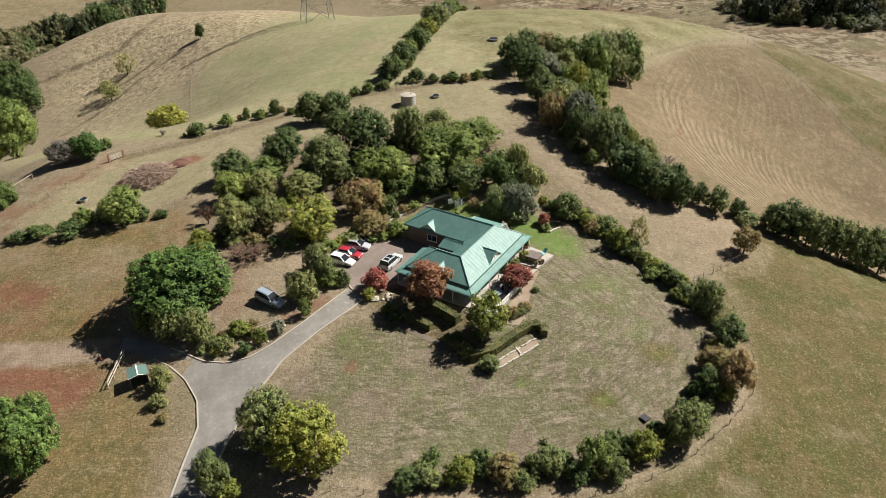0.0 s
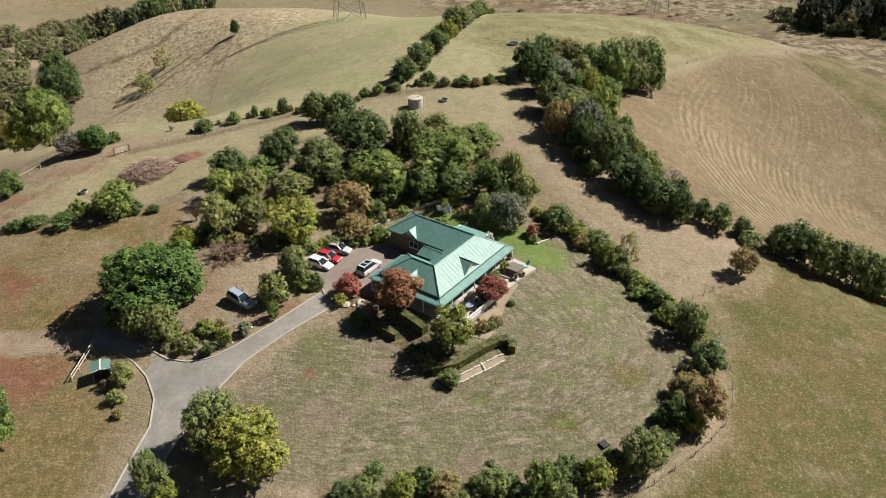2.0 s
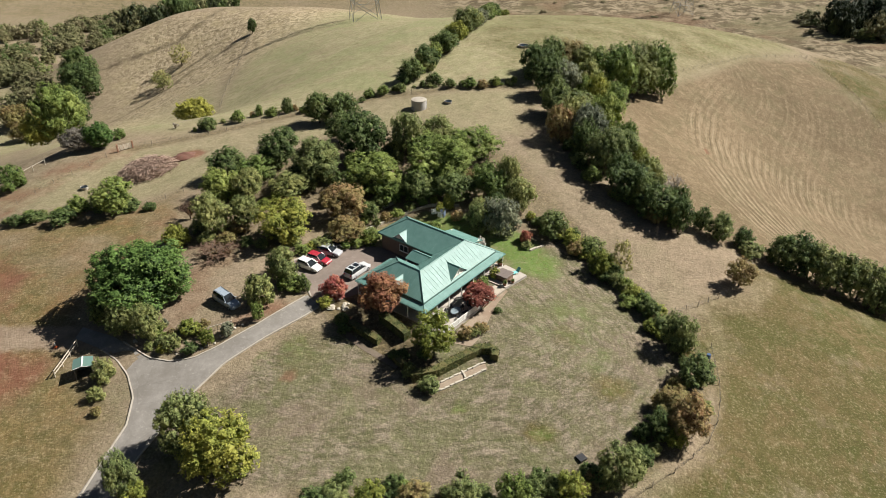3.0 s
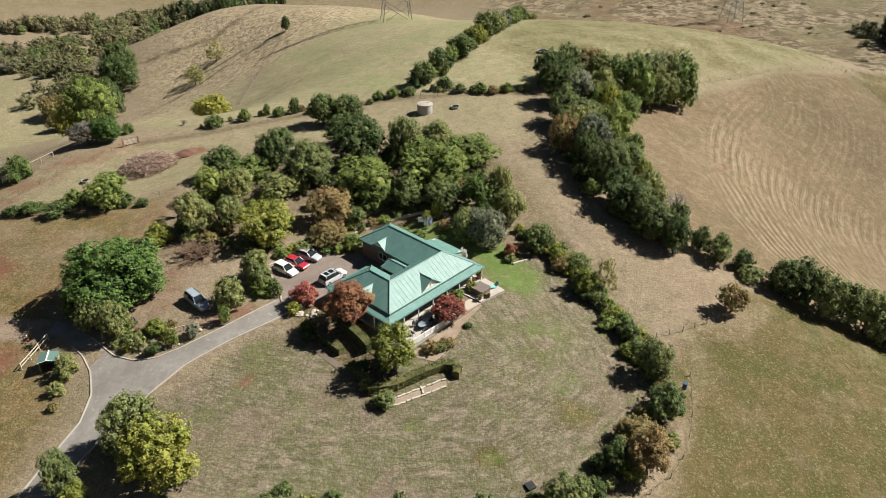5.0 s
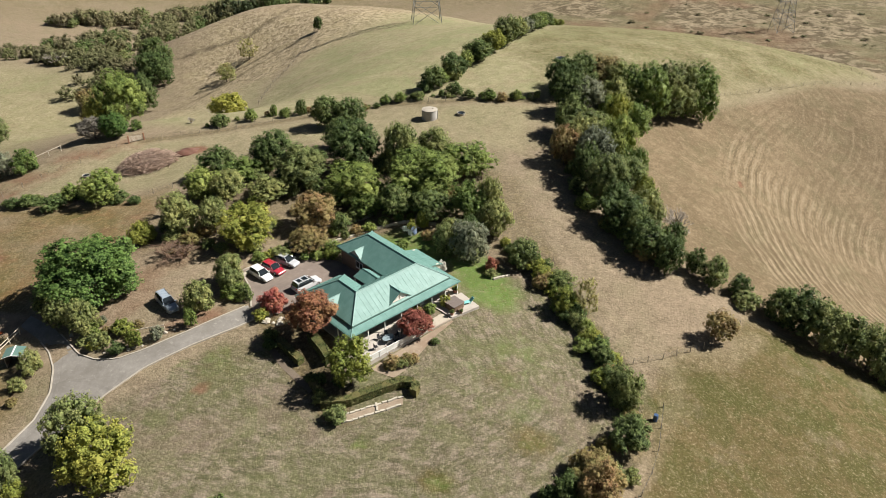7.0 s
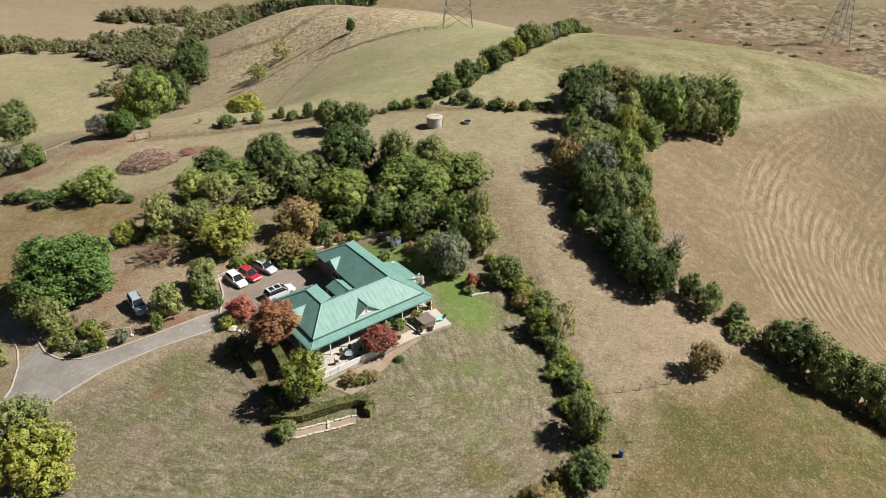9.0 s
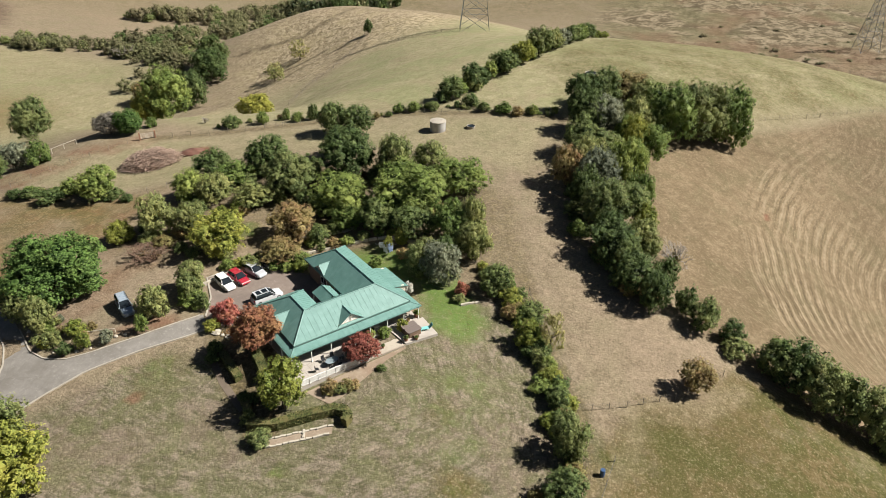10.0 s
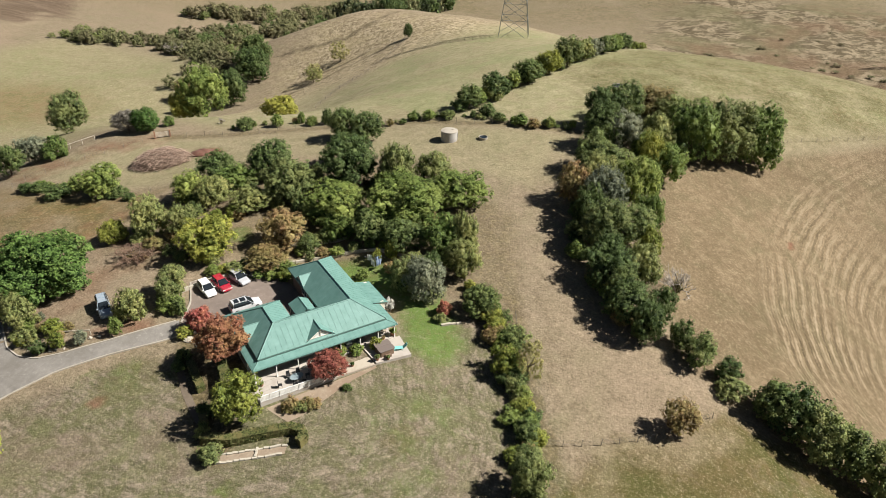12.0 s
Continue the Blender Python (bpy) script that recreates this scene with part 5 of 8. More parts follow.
plant("B", 43.8, 124.0, 2.0, 3.5, "in the shelterbelt", low=True)
# fencefill
plant("G", -57.6, 147.9, 0.5, 1.0, "along the paddock fence", low=True)
plant("D", -55.6, 149.7, 0.5, 0.6, "along the paddock fence", low=True)
plant("G", -55.9, 150.1, 0.5, 0.7, "along the paddock fence", low=True)
plant("G", -54.7, 151.3, 0.8, 1.6, "along the paddock fence", low=True)
plant("O", -53.5, 153.7, 0.7, 1.0, "along the paddock fence", low=True)
plant("D", -53.2, 153.7, 0.5, 0.6, "along the paddock fence", low=True)
plant("D", -51.9, 155.4, 0.7, 1.1, "along the paddock fence", low=True)
plant("B", -50.1, 156.0, 0.4, 0.5, "along the paddock fence", low=True)
plant("B", -48.0, 157.7, 0.7, 1.4, "along the paddock fence", low=True)
plant("D", -47.5, 157.3, 0.7, 0.7, "along the paddock fence", low=True)
plant("D", -45.1, 159.4, 0.6, 1.0, "along the paddock fence", low=True)
plant("O", -44.4, 160.6, 0.5, 1.1, "along the paddock fence", low=True)
plant("D", -42.1, 160.6, 0.5, 0.6, "along the paddock fence", low=True)
plant("D", -40.6, 162.3, 1.0, 1.3, "along the paddock fence", low=True)
plant("D", -39.2, 161.2, 1.0, 1.1, "along the paddock fence", low=True)
plant("B", -38.6, 160.8, 0.8, 1.6, "along the paddock fence", low=True)
plant("D", -36.7, 159.6, 0.7, 1.3, "along the paddock fence", low=True)
plant("G", -35.8, 158.8, 0.9, 1.7, "along the paddock fence", low=True)
plant("D", -34.3, 157.1, 0.6, 1.0, "along the paddock fence", low=True)
plant("D", -33.4, 156.9, 0.8, 0.9, "along the paddock fence", low=True)
plant("B", -31.7, 155.1, 0.5, 1.0, "along the paddock fence", low=True)
plant("O", -30.6, 155.9, 0.5, 0.6, "along the paddock fence", low=True)
plant("O", -29.8, 157.3, 0.6, 0.7, "along the paddock fence", low=True)
plant("O", -28.2, 159.5, 0.4, 0.4, "along the paddock fence", low=True)
plant("D", -27.0, 159.6, 0.7, 0.8, "along the paddock fence", low=True)
plant("G", -27.6, 161.6, 1.0, 1.7, "along the paddock fence", low=True)
plant("B", -25.5, 163.2, 0.9, 1.7, "along the paddock fence", low=True)
plant("O", -25.4, 165.4, 0.4, 0.8, "along the paddock fence", low=True)
plant("D", -23.6, 165.4, 1.0, 1.2, "along the paddock fence", low=True)
plant("G", -22.9, 167.8, 0.6, 1.0, "along the paddock fence", low=True)
plant("D", -21.7, 168.8, 0.8, 1.7, "along the paddock fence", low=True)
plant("D", -20.1, 170.5, 0.9, 1.5, "along the paddock fence", low=True)
plant("D", -18.9, 172.0, 1.0, 1.0, "along the paddock fence", low=True)
plant("D", -16.8, 171.7, 0.8, 1.5, "along the paddock fence", low=True)
plant("D", -17.2, 171.8, 0.8, 1.1, "along the paddock fence", low=True)
plant("O", -15.1, 172.6, 0.9, 1.6, "along the paddock fence", low=True)
plant("O", -12.5, 173.7, 0.6, 0.6, "along the paddock fence", low=True)
plant("D", -11.0, 174.3, 0.4, 0.8, "along the paddock fence", low=True)
plant("D", -10.3, 174.0, 0.9, 1.7, "along the paddock fence", low=True)
plant("O", -8.7, 173.4, 0.9, 1.2, "along the paddock fence", low=True)
plant("O", -7.3, 173.3, 0.6, 0.8, "along the paddock fence", low=True)
plant("O", -5.3, 173.9, 0.6, 1.1, "along the paddock fence", low=True)
plant("O", -3.0, 174.0, 0.5, 0.8, "along the paddock fence", low=True)
plant("O", -0.8, 174.6, 0.9, 1.4, "along the paddock fence", low=True)
plant("D", 1.1, 174.0, 0.7, 0.8, "along the paddock fence", low=True)
plant("D", 1.4, 174.4, 1.0, 1.9, "along the paddock fence", low=True)
plant("D", 3.3, 174.9, 0.6, 1.0, "along the paddock fence", low=True)
plant("B", 4.4, 174.8, 0.6, 1.2, "along the paddock fence", low=True)
plant("D", 6.2, 175.4, 0.9, 1.6, "along the paddock fence", low=True)
plant("G", 8.6, 176.3, 0.7, 0.7, "along the paddock fence", low=True)
plant("O", 10.0, 177.2, 0.8, 1.3, "along the paddock fence", low=True)
plant("O", 10.9, 176.4, 0.8, 0.9, "along the paddock fence", low=True)
plant("G", 11.5, 177.7, 0.9, 1.9, "along the paddock fence", low=True)
# shrfill
plant("O", -76.8, 108.8, 1.0, 1.0, "along the lower fence", low=True)
plant("D", -73.6, 109.6, 1.1, 1.3, "along the lower fence", low=True)
plant("G", -72.8, 110.4, 1.5, 1.7, "along the lower fence", low=True)
plant("D", -70.4, 110.3, 1.0, 1.0, "along the lower fence", low=True)
plant("O", -70.5, 110.8, 1.0, 1.5, "along the lower fence", low=True)
plant("G", -68.0, 111.9, 1.1, 1.3, "along the lower fence", low=True)
plant("O", -66.2, 112.4, 1.4, 1.7, "along the lower fence", low=True)
plant("D", -64.5, 112.7, 1.1, 1.4, "along the lower fence", low=True)
plant("O", -60.5, 112.4, 1.3, 1.2, "along the lower fence", low=True)
plant("D", -58.0, 113.8, 0.8, 0.8, "along the lower fence", low=True)
plant("D", -55.6, 112.8, 1.4, 1.5, "along the lower fence", low=True)
plant("D", -54.8, 115.2, 1.0, 1.0, "along the lower fence", low=True)
plant("D", -50.9, 113.1, 1.4, 1.4, "along the lower fence", low=True)


# ---- the house ----
ROOF = Nodes("green_roof")
_r = ROOF
_spec = _r.noise(0.9, 5, 0.6)
ROOF_MAT = _r.surface(_r.mix(_r.ramp(_spec, 0.35, 0.7), rgb(0.104, 0.208, 0.182), rgb(0.138, 0.256, 0.227)), _r.ramp(_r.noise(12.0), 0.3, 0.7, 0.42, 0.6), 0.0, _r.bump(_r.noise(6.0), 0.2, 0.01), Specular_IOR_Level=0.35)
FASCIA = worn("fascia_shade_green", (0.085, 0.150, 0.130), 0.6, amount=0.15)
WHITE = worn("white_paint", (0.74, 0.73, 0.69), 0.5, scale=0.8, amount=0.18)
CREAM = worn("cream_weatherboard", (0.62, 0.58, 0.49), 0.6, scale=0.7, amount=0.2)
# dark brown that puts the deep eave shade into the courtyard walls' colour
SHADED_WALL = worn("shaded_wall_brown", (0.17, 0.115, 0.085), 0.9, scale=1.2, amount=0.3, grain=16.0)
GLASS = Nodes("window_glass").surface(rgb(0.03, 0.04, 0.045), 0.06, 0.0, Specular_IOR_Level=0.8)
PAVING = worn("pale_paving", (0.40, 0.36, 0.315), 0.85, scale=0.6, amount=0.3, grain=14.0)
TIMBER = worn("weathered_timber", (0.34, 0.29, 0.23), 0.85, scale=1.2, amount=0.35, grain=20.0)

UV = pose(HOUSE_X, HOUSE_Y, 0, 0, 0, HOUSE_TURN)
house = thing("house", UV, "single-storey homestead with a green metal hipped roof and white verandah", "house")
ZU, ZR = 2.95, 5.2
R_P, R_Q, R_B, R_W = (4.45, 4.45, ZR), (15.5, 4.5, ZR), (15.5, 15.9, ZR), (4.45, 8.5, ZR)


def clip_span(poly, axis, at):
    """Where the line axis == at crosses a convex plan polygon: the two 3D ends."""
    found = []
    for p, q in zip(poly, poly[1:] + poly[:1]):
        a, b = p[axis], q[axis]
        if (a - at) * (b - at) < 0:
            k = (at - a) / (b - a)
            found.append(tuple(p[i] + k * (q[i] - p[i]) for i in range(3)))
    return found[:2] if len(found) >= 2 else None


def roof_plane(name, poly, axis, parent, pitch=0.76, label="", thick=0.07):
    """A roof face with raised ribs that run with the fall; axis: the plan axis along the eave."""
    face = part(name, Solid().slab(poly, thick), ROOF_MAT, parent, label)
    lo, hi = min(p[axis] for p in poly), max(p[axis] for p in poly)
    at = lo + pitch * 0.5
    while at < hi:
        ends = clip_span(poly, axis, at)
        if ends:
            a, b = ends
            w = 0.03
            o = (w, 0) if axis == 0 else (0, w)
            v = [(a[0] - o[0], a[1] - o[1], a[2] - 0.01), (a[0] + o[0], a[1] + o[1], a[2] - 0.01), (b[0] + o[0], b[1] + o[1], b[2] - 0.01), (b[0] - o[0], b[1] - o[1], b[2] - 0.01)]
            top = [(x, y, z + 0.032) for x, y, z in v]
            part("rib", Solid().add(v + top, [(4, 5, 6, 7), (0, 1, 5, 4), (1, 2, 6, 5), (2, 3, 7, 6), (3, 0, 4, 7)]), ROOF_MAT, face)
        at += pitch
    return face


def cap(a, b, parent, name="ridge_cap", r=0.09):
    a, b = Vector(a), Vector(b)
    return part(name, Solid().tube(a + Vector((0, 0, 0.0)), b + Vector((0, 0, 0.0)), r, r, 6), ROOF_MAT, parent)


E1 = 19.05
roof_plane("roof_front", [(1, 1, ZU), (E1, 1, ZU), R_Q, R_P], 0, house)
roof_plane("roof_end", [(E1, 1, ZU), (E1, 19.5, ZU), R_B, R_Q], 1, house)
roof_plane("roof_hip", [(E1, 19.5, ZU), (11.95, 19.5, ZU), R_B], 0, house)
roof_plane("roof_inner", [(11.95, 19.5, ZU), (11.95, 7.95, ZU), R_Q, R_B], 1, house)
roof_plane("roof_back", [R_P, R_Q, (11.95, 7.95, ZU), (7.9, 7.9, ZU)], 0, house)
roof_plane("roof_wing_inner", [R_P, (7.9, 7.9, ZU), (7.9, 12, ZU), R_W], 1, house)
roof_plane("roof_wing_hip", [(7.9, 12, ZU), (1, 12, ZU), R_W], 0, house)
roof_plane("roof_wing", [(1, 12, ZU), (1, 1, ZU), R_P, R_W], 1, house)
for a, b in ((R_P, R_Q), (R_Q, R_B), (R_P, R_W), ((1, 1, ZU), R_P), ((E1, 1, ZU), R_Q), ((E1, 19.5, ZU), R_B), ((11.95, 19.5, ZU), R_B), ((1, 12, ZU), R_W), ((7.9, 12, ZU), R_W)):
    cap(a, b, house)
# lower verandah roof, tucked under the upper eave
VL, VH = 2.28, 2.74
roof_plane("verandah_roof_front", [(0, 0, VL), (20.15, 0, VL), (18.85, 1.3, VH), (1.3, 1.3, VH)], 0, house)
roof_plane("verandah_roof_side", [(0, 13.2, VL), (0, 0, VL), (1.3, 1.3, VH), (1.3, 11.8, VH)], 1, house)
roof_plane("verandah_roof_wing", [(7.9, 13.2, VL), (0, 13.2, VL), (1.3, 11.8, VH), (7.9, 11.8, VH)], 0, house)
roof_plane("verandah_roof_end", [(20.15, 0, VL), (20.15, 5.3, VL), (18.85, 5.3, VH), (18.85, 1.3, VH)], 1, house)
roof_plane("lean_to_roof", [(21.4, 5.25, 2.25), (21.4, 11.3, 2.25), (18.9, 11.3, 2.9), (18.9, 5.25, 2.9)], 1, house)
for a, b in (((0, 0, VL), (1.3, 1.3, VH)), ((20.15, 0, VL), (18.85, 1.3, VH)), ((0, 13.2, VL), (1.3, 11.8, VH))):
    cap(a, b, house, "hip_cap", 0.06)
# gutters, and a green fascia darkened to paint in the eave's shadow line
for a, b in (((0, -0.05), (20.2, -0.05)), ((-0.05, 0), (-0.05, 13.2)), ((0, 13.25), (7.9, 13.25)), ((20.2, 0), (20.2, 5.3)), ((21.45, 5.25), (21.45, 11.3))):
    (ax, ay), (bx, by) = a, b
    part("gutter", Solid().box(min(ax, bx) - 0.06, min(ay, by) - 0.06, VL - 0.17, max(ax, bx) + 0.06, max(ay, by) + 0.06, VL - 0.05), ROOF_MAT, house)
for x0, y0, x1, y1 in ((1, 0.95, E1, 1.03), (0.95, 1, 1.03, 12), (1, 11.97, 7.9, 12.05), (11.9, 7.95, 11.98, 19.5), (11.95, 19.47, E1, 19.55), (E1 - 0.03, 11.3, E1 + 0.05, 19.5), (7.87, 7.9, 7.95, 12), (7.9, 7.87, 11.95, 7.96)):
    part("fascia", Solid().box(x0, y0, ZU - 0.24, x1, y1, ZU - 0.075), FASCIA, house)


def gablet(cx, cy, facing, width, rise, base, deep, parent, framed=True):
    """A small gable on a roof face; facing: the plan way its end looks."""
    fx, fy = facing
    sx_, sy_ = -fy, fx
    h = width / 2
    pt = lambda side, back, z: (cx + sx_ * side - fx * back, cy + sy_ * side - fy * back, z)
    apex0, apex1 = pt(0, -0.25, base + rise), pt(0, deep, base + rise)
    for sgn, name in ((1, "gablet_roof"), (-1, "gablet_roof")):
        foot0, foot1 = pt(sgn * (h + 0.15), -0.25, base - 0.1), pt(sgn * h * 0.4, deep, base + rise * 0.6)
        poly = [apex0, apex1, foot1, foot0]
        e1, e2 = Vector(poly[1]) - Vector(poly[0]), Vector(poly[3]) - Vector(poly[0])
        if e1.cross(e2).z < 0:
            poly = poly[::-1]
        part(name, Solid().slab(poly, 0.06), ROOF_MAT, parent)
    tri = Solid()
    a, b, c = pt(-h, 0, base), pt(h, 0, base), pt(0, 0, base + rise - 0.08)
    back = [tuple(p[i] - (fx, fy, 0)[i] * 0.08 for i in range(3)) for p in (a, b, c)]
    tri.add([a, b, c] + back, [(0, 1, 2), (5, 4, 3), (0, 3, 4, 1), (1, 4, 5, 2), (2, 5, 3, 0)])
    part("gable_end", tri, WHITE, parent, "white boarded gable end")
    if framed:
        bars = Solid().tube(pt(0, -0.06, base), pt(0, -0.06, base + rise), 0.045, sides=4).tube(pt(-h * 0.55, -0.06, base + 0.1), pt(0, -0.06, base + rise * 0.6), 0.04, sides=4)
        bars.tube(pt(h * 0.55, -0.06, base + 0.1), pt(0, -0.06, base + rise * 0.6), 0.04, sides=4).tube(pt(-h, -0.06, base + 0.04), pt(h, -0.06, base + 0.04), 0.05, sides=4)
        part("gable_frame", bars, CREAM, parent)
    cap(apex0, apex1, parent, "gablet_ridge", 0.06)


gablet(9.6, 1.35, (0, -1), 3.7, 1.35, ZU + 0.25, 2.3, house)
gablet(1.35, 6.6, (-1, 0), 3.0, 1.2, ZU + 0.25, 1.9, house)
gablet(12.25, 14.9, (-1, 0), 2.6, 1.0, ZU + 0.2, 1.6, house)

# porch roof in the courtyard
PZ = 2.75
roof_plane("porch_roof", [(8.75, 11.0, PZ), (8.75, 7.3, PZ), (10.2, 7.3, PZ + 0.95), (10.2, 10.6, PZ + 0.95)], 1, house)
roof_plane("porch_roof", [(11.65, 7.3, PZ), (11.65, 11.0, PZ), (10.2, 10.6, PZ + 0.95), (10.2, 7.3, PZ + 0.95)], 1, house)
cap((10.2, 10.6, PZ + 0.95), (10.2, 7.0, PZ + 0.95), house, "porch_ridge", 0.06)
for x, y in ((8.95, 10.8), (11.45, 10.8)):
    part("porch_post", Solid().box(x - 0.07, y - 0.07, -0.1, x + 0.07, y + 0.07, PZ), WHITE, house)

# walls
for name, box in (
    ("wall_front", (2.4, 2.3, -0.9, 17.9, 2.5, ZU)), ("wall_side", (2.4, 2.5, -0.6, 2.6, 11.6, ZU)), ("wall_wing", (2.6, 11.4, -0.4, 7.4, 11.6, ZU)),
    ("wall_courtyard", (7.2, 7.4, -0.4, 7.4, 11.4, ZU)), ("wall_courtyard", (7.4, 7.2, -0.4, 12.6, 7.4, ZU)), ("wall_inner", (12.4, 7.4, -0.4, 12.6, 19.0, ZU)),
    ("wall_back", (12.6, 18.8, -0.4, 18.6, 19.0, ZU)), ("wall_end", (18.4, 11.1, -0.4, 18.6, 18.8, ZU)), ("wall_lean_to", (20.9, 5.4, -0.6, 21.1, 11.1, 2.3)),
    ("wall_lean_to", (18.6, 10.9, -0.6, 20.9, 11.1, 2.5)), ("wall_lean_to", (17.9, 5.4, -0.6, 20.9, 5.6, 2.5)), ("wall_end", (17.7, 2.5, -0.8, 17.9, 5.4, ZU)),
):
    skin = SHADED_WALL if name in ("wall_inner", "wall_courtyard", "wall_wing") else CREAM
    wall = part(name, Solid().box(*box), skin, house)
    x0, y0, z0, x1, y1, z1 = box
    k = max(z0, 0.05)
    while k < z1 - 0.1:
        part("weatherboard", Solid().box(x0 - 0.012, y0 - 0.012, k, x1 + 0.012, y1 + 0.012, k + 0.02), skin, wall)
        k += 0.19


def opening(name, x0, x1, y, z0, z1, out, parent, along="u"):
    """A glazed door or window set on a wall face: frame, panes and sill."""
    put = (lambda a, b, c: (a, b, c)) if along == "u" else (lambda a, b, c: (b, a, c))
    ob = new(name)
    ob.parent = parent

    def bar(s, a0, a1, c0, c1, d0, d1):
        p, q = put(a0, y + out * d0, c0), put(a1, y + out * d1, c1)
        s.box(min(p[0], q[0]), min(p[1], q[1]), c0, max(p[0], q[0]), max(p[1], q[1]), c1)

    fr = Solid()
    for a0, a1, c0, c1 in ((x0, x1, z0, z0 + 0.08), (x0, x1, z1 - 0.08, z1), (x0, x0 + 0.08, z0 + 0.08, z1 - 0.08), (x1 - 0.08, x1, z0 + 0.08, z1 - 0.08), ((x0 + x1) / 2 - 0.035, (x0 + x1) / 2 + 0.035, z0 + 0.08, z1 - 0.08)):
        bar(fr, a0, a1, c0, c1, 0.01, 0.07)
    part("frame", fr, WHITE, ob)
    pane = Solid()
    bar(pane, x0 + 0.08, x1 - 0.08, z0 + 0.08, z1 - 0.08, 0.015, 0.035)
    part("pane", pane, GLASS, ob)
    sill = Solid()
    bar(sill, x0 - 0.06, x1 + 0.06, z0 - 0.07, z0 - 0.003, 0.0, 0.12)
    part("sill", sill, WHITE, ob)
    return ob


for x, w, low in ((3.4, 1.6, 0.05), (6.2, 2.4, 0.05), (9.5, 1.9, 0.8), (12.2, 2.4, 0.05), (15.4, 1.8, 0.8)):
    opening("french_door" if low < 0.5 else "window", x, x + w, 2.3, low, 2.1, -1, house)
for x, w in ((3.6, 1.6), (6.4, 1.8), (9.2, 1.4)):
    opening("window", x, x + w, 2.4, 0.8, 2.1, -1, house, "v")
for x, w in ((12.0, 1.8), (15.6, 1.6)):
    opening("window", x, x + w, 18.6, 0.8, 2.1, 1, house, "v")
opening("garage_door", 8.6, 11.0, 12.4, 0.0, 2.15, -1, house, "v")
opening("window", 13.4, 15.2, 12.4, 0.9, 2.1, -1, house, "v")
opening("front_door", 9.5, 10.7, 7.4, 0.0, 2.1, 1, house)

# verandah floor, posts and brackets
part("verandah_floor", Solid().box(0.1, 0.1, -1.3, 20.0, 2.3, 0.0).box(0.1, 2.3, -1.0, 2.4, 13.0, 0.0).box(2.4, 11.6, -0.6, 7.8, 13.0, 0.0).box(17.9, 2.3, -1.0, 20.0, 5.4, 0.0), PAVING, house, "pale paved verandah floor")
POSTS = [(u, 0.2) for u in (0.2, 3.0, 5.9, 8.9, 11.9, 14.7, 17.4, 19.9)] + [(0.2, v) for v in (3.3, 6.6, 9.9, 12.9)] + [(4.0, 12.95), (7.7, 12.95), (19.9, 3.0), (19.9, 5.1)]
for x, y in POSTS:
    p = Solid().box(x - 0.055, y - 0.055, 0.0, x + 0.055, y + 0.055, VL - 0.1).box(x - 0.09, y - 0.09, 0.0, x + 0.09, y + 0.09, 0.16).box(x - 0.09, y - 0.09, VL - 0.5, x + 0.09, y + 0.09, VL - 0.44)
    post = part("verandah_post", p, WHITE, house)
    along = (1, 0) if y < 0.3 or y > 12 else (0, 1)
    for sgn in (-1, 1):
        b = Solid().tube((x + sgn * along[0] * 0.03, y + sgn * along[1] * 0.03, VL - 0.55), (x + sgn * along[0] * 0.5, y + sgn * along[1] * 0.5, VL - 0.16), 0.03, sides=4)
        part("bracket", b, WHITE, post)


# ---- drive, car park and paths ----
def drape(name, poly, lift, material, cell=1.2):
    """A sheet that lies on the ground inside a plan polygon."""
    bm = bmesh.new()
    face = bm.faces.new([bm.verts.new((x, y, 0)) for x, y in poly])
    bmesh.ops.triangulate(bm, faces=[face])
    xs, ys = [p[0] for p in poly], [p[1] for p in poly]
    for axis, lo, hi in ((0, min(xs), max(xs)), (1, min(ys), max(ys))):
        k = lo + cell
        while k < hi:
            co, no = [0, 0, 0], [0, 0, 0]
            co[axis], no[axis] = k, 1
            bmesh.ops.bisect_plane(bm, geom=bm.verts[:] + bm.edges[:] + bm.faces[:], plane_co=co, plane_no=no)
            k += cell
    for v in bm.verts:
        v.co.z = ground(v.co.x, v.co.y) + lift
    bmesh.ops.recalc_face_normals(bm, faces=bm.faces[:])
    m = bpy.data.meshes.new(name)
    bm.to_mesh(m)
    bm.free()
    if m.polygons and sum(p.normal.z for p in m.polygons) < 0:
        m.flip_normals()
    m.materials.append(material)
    m.polygons.foreach_set("use_smooth", [True] * len(m.polygons))
    return new(name, m)


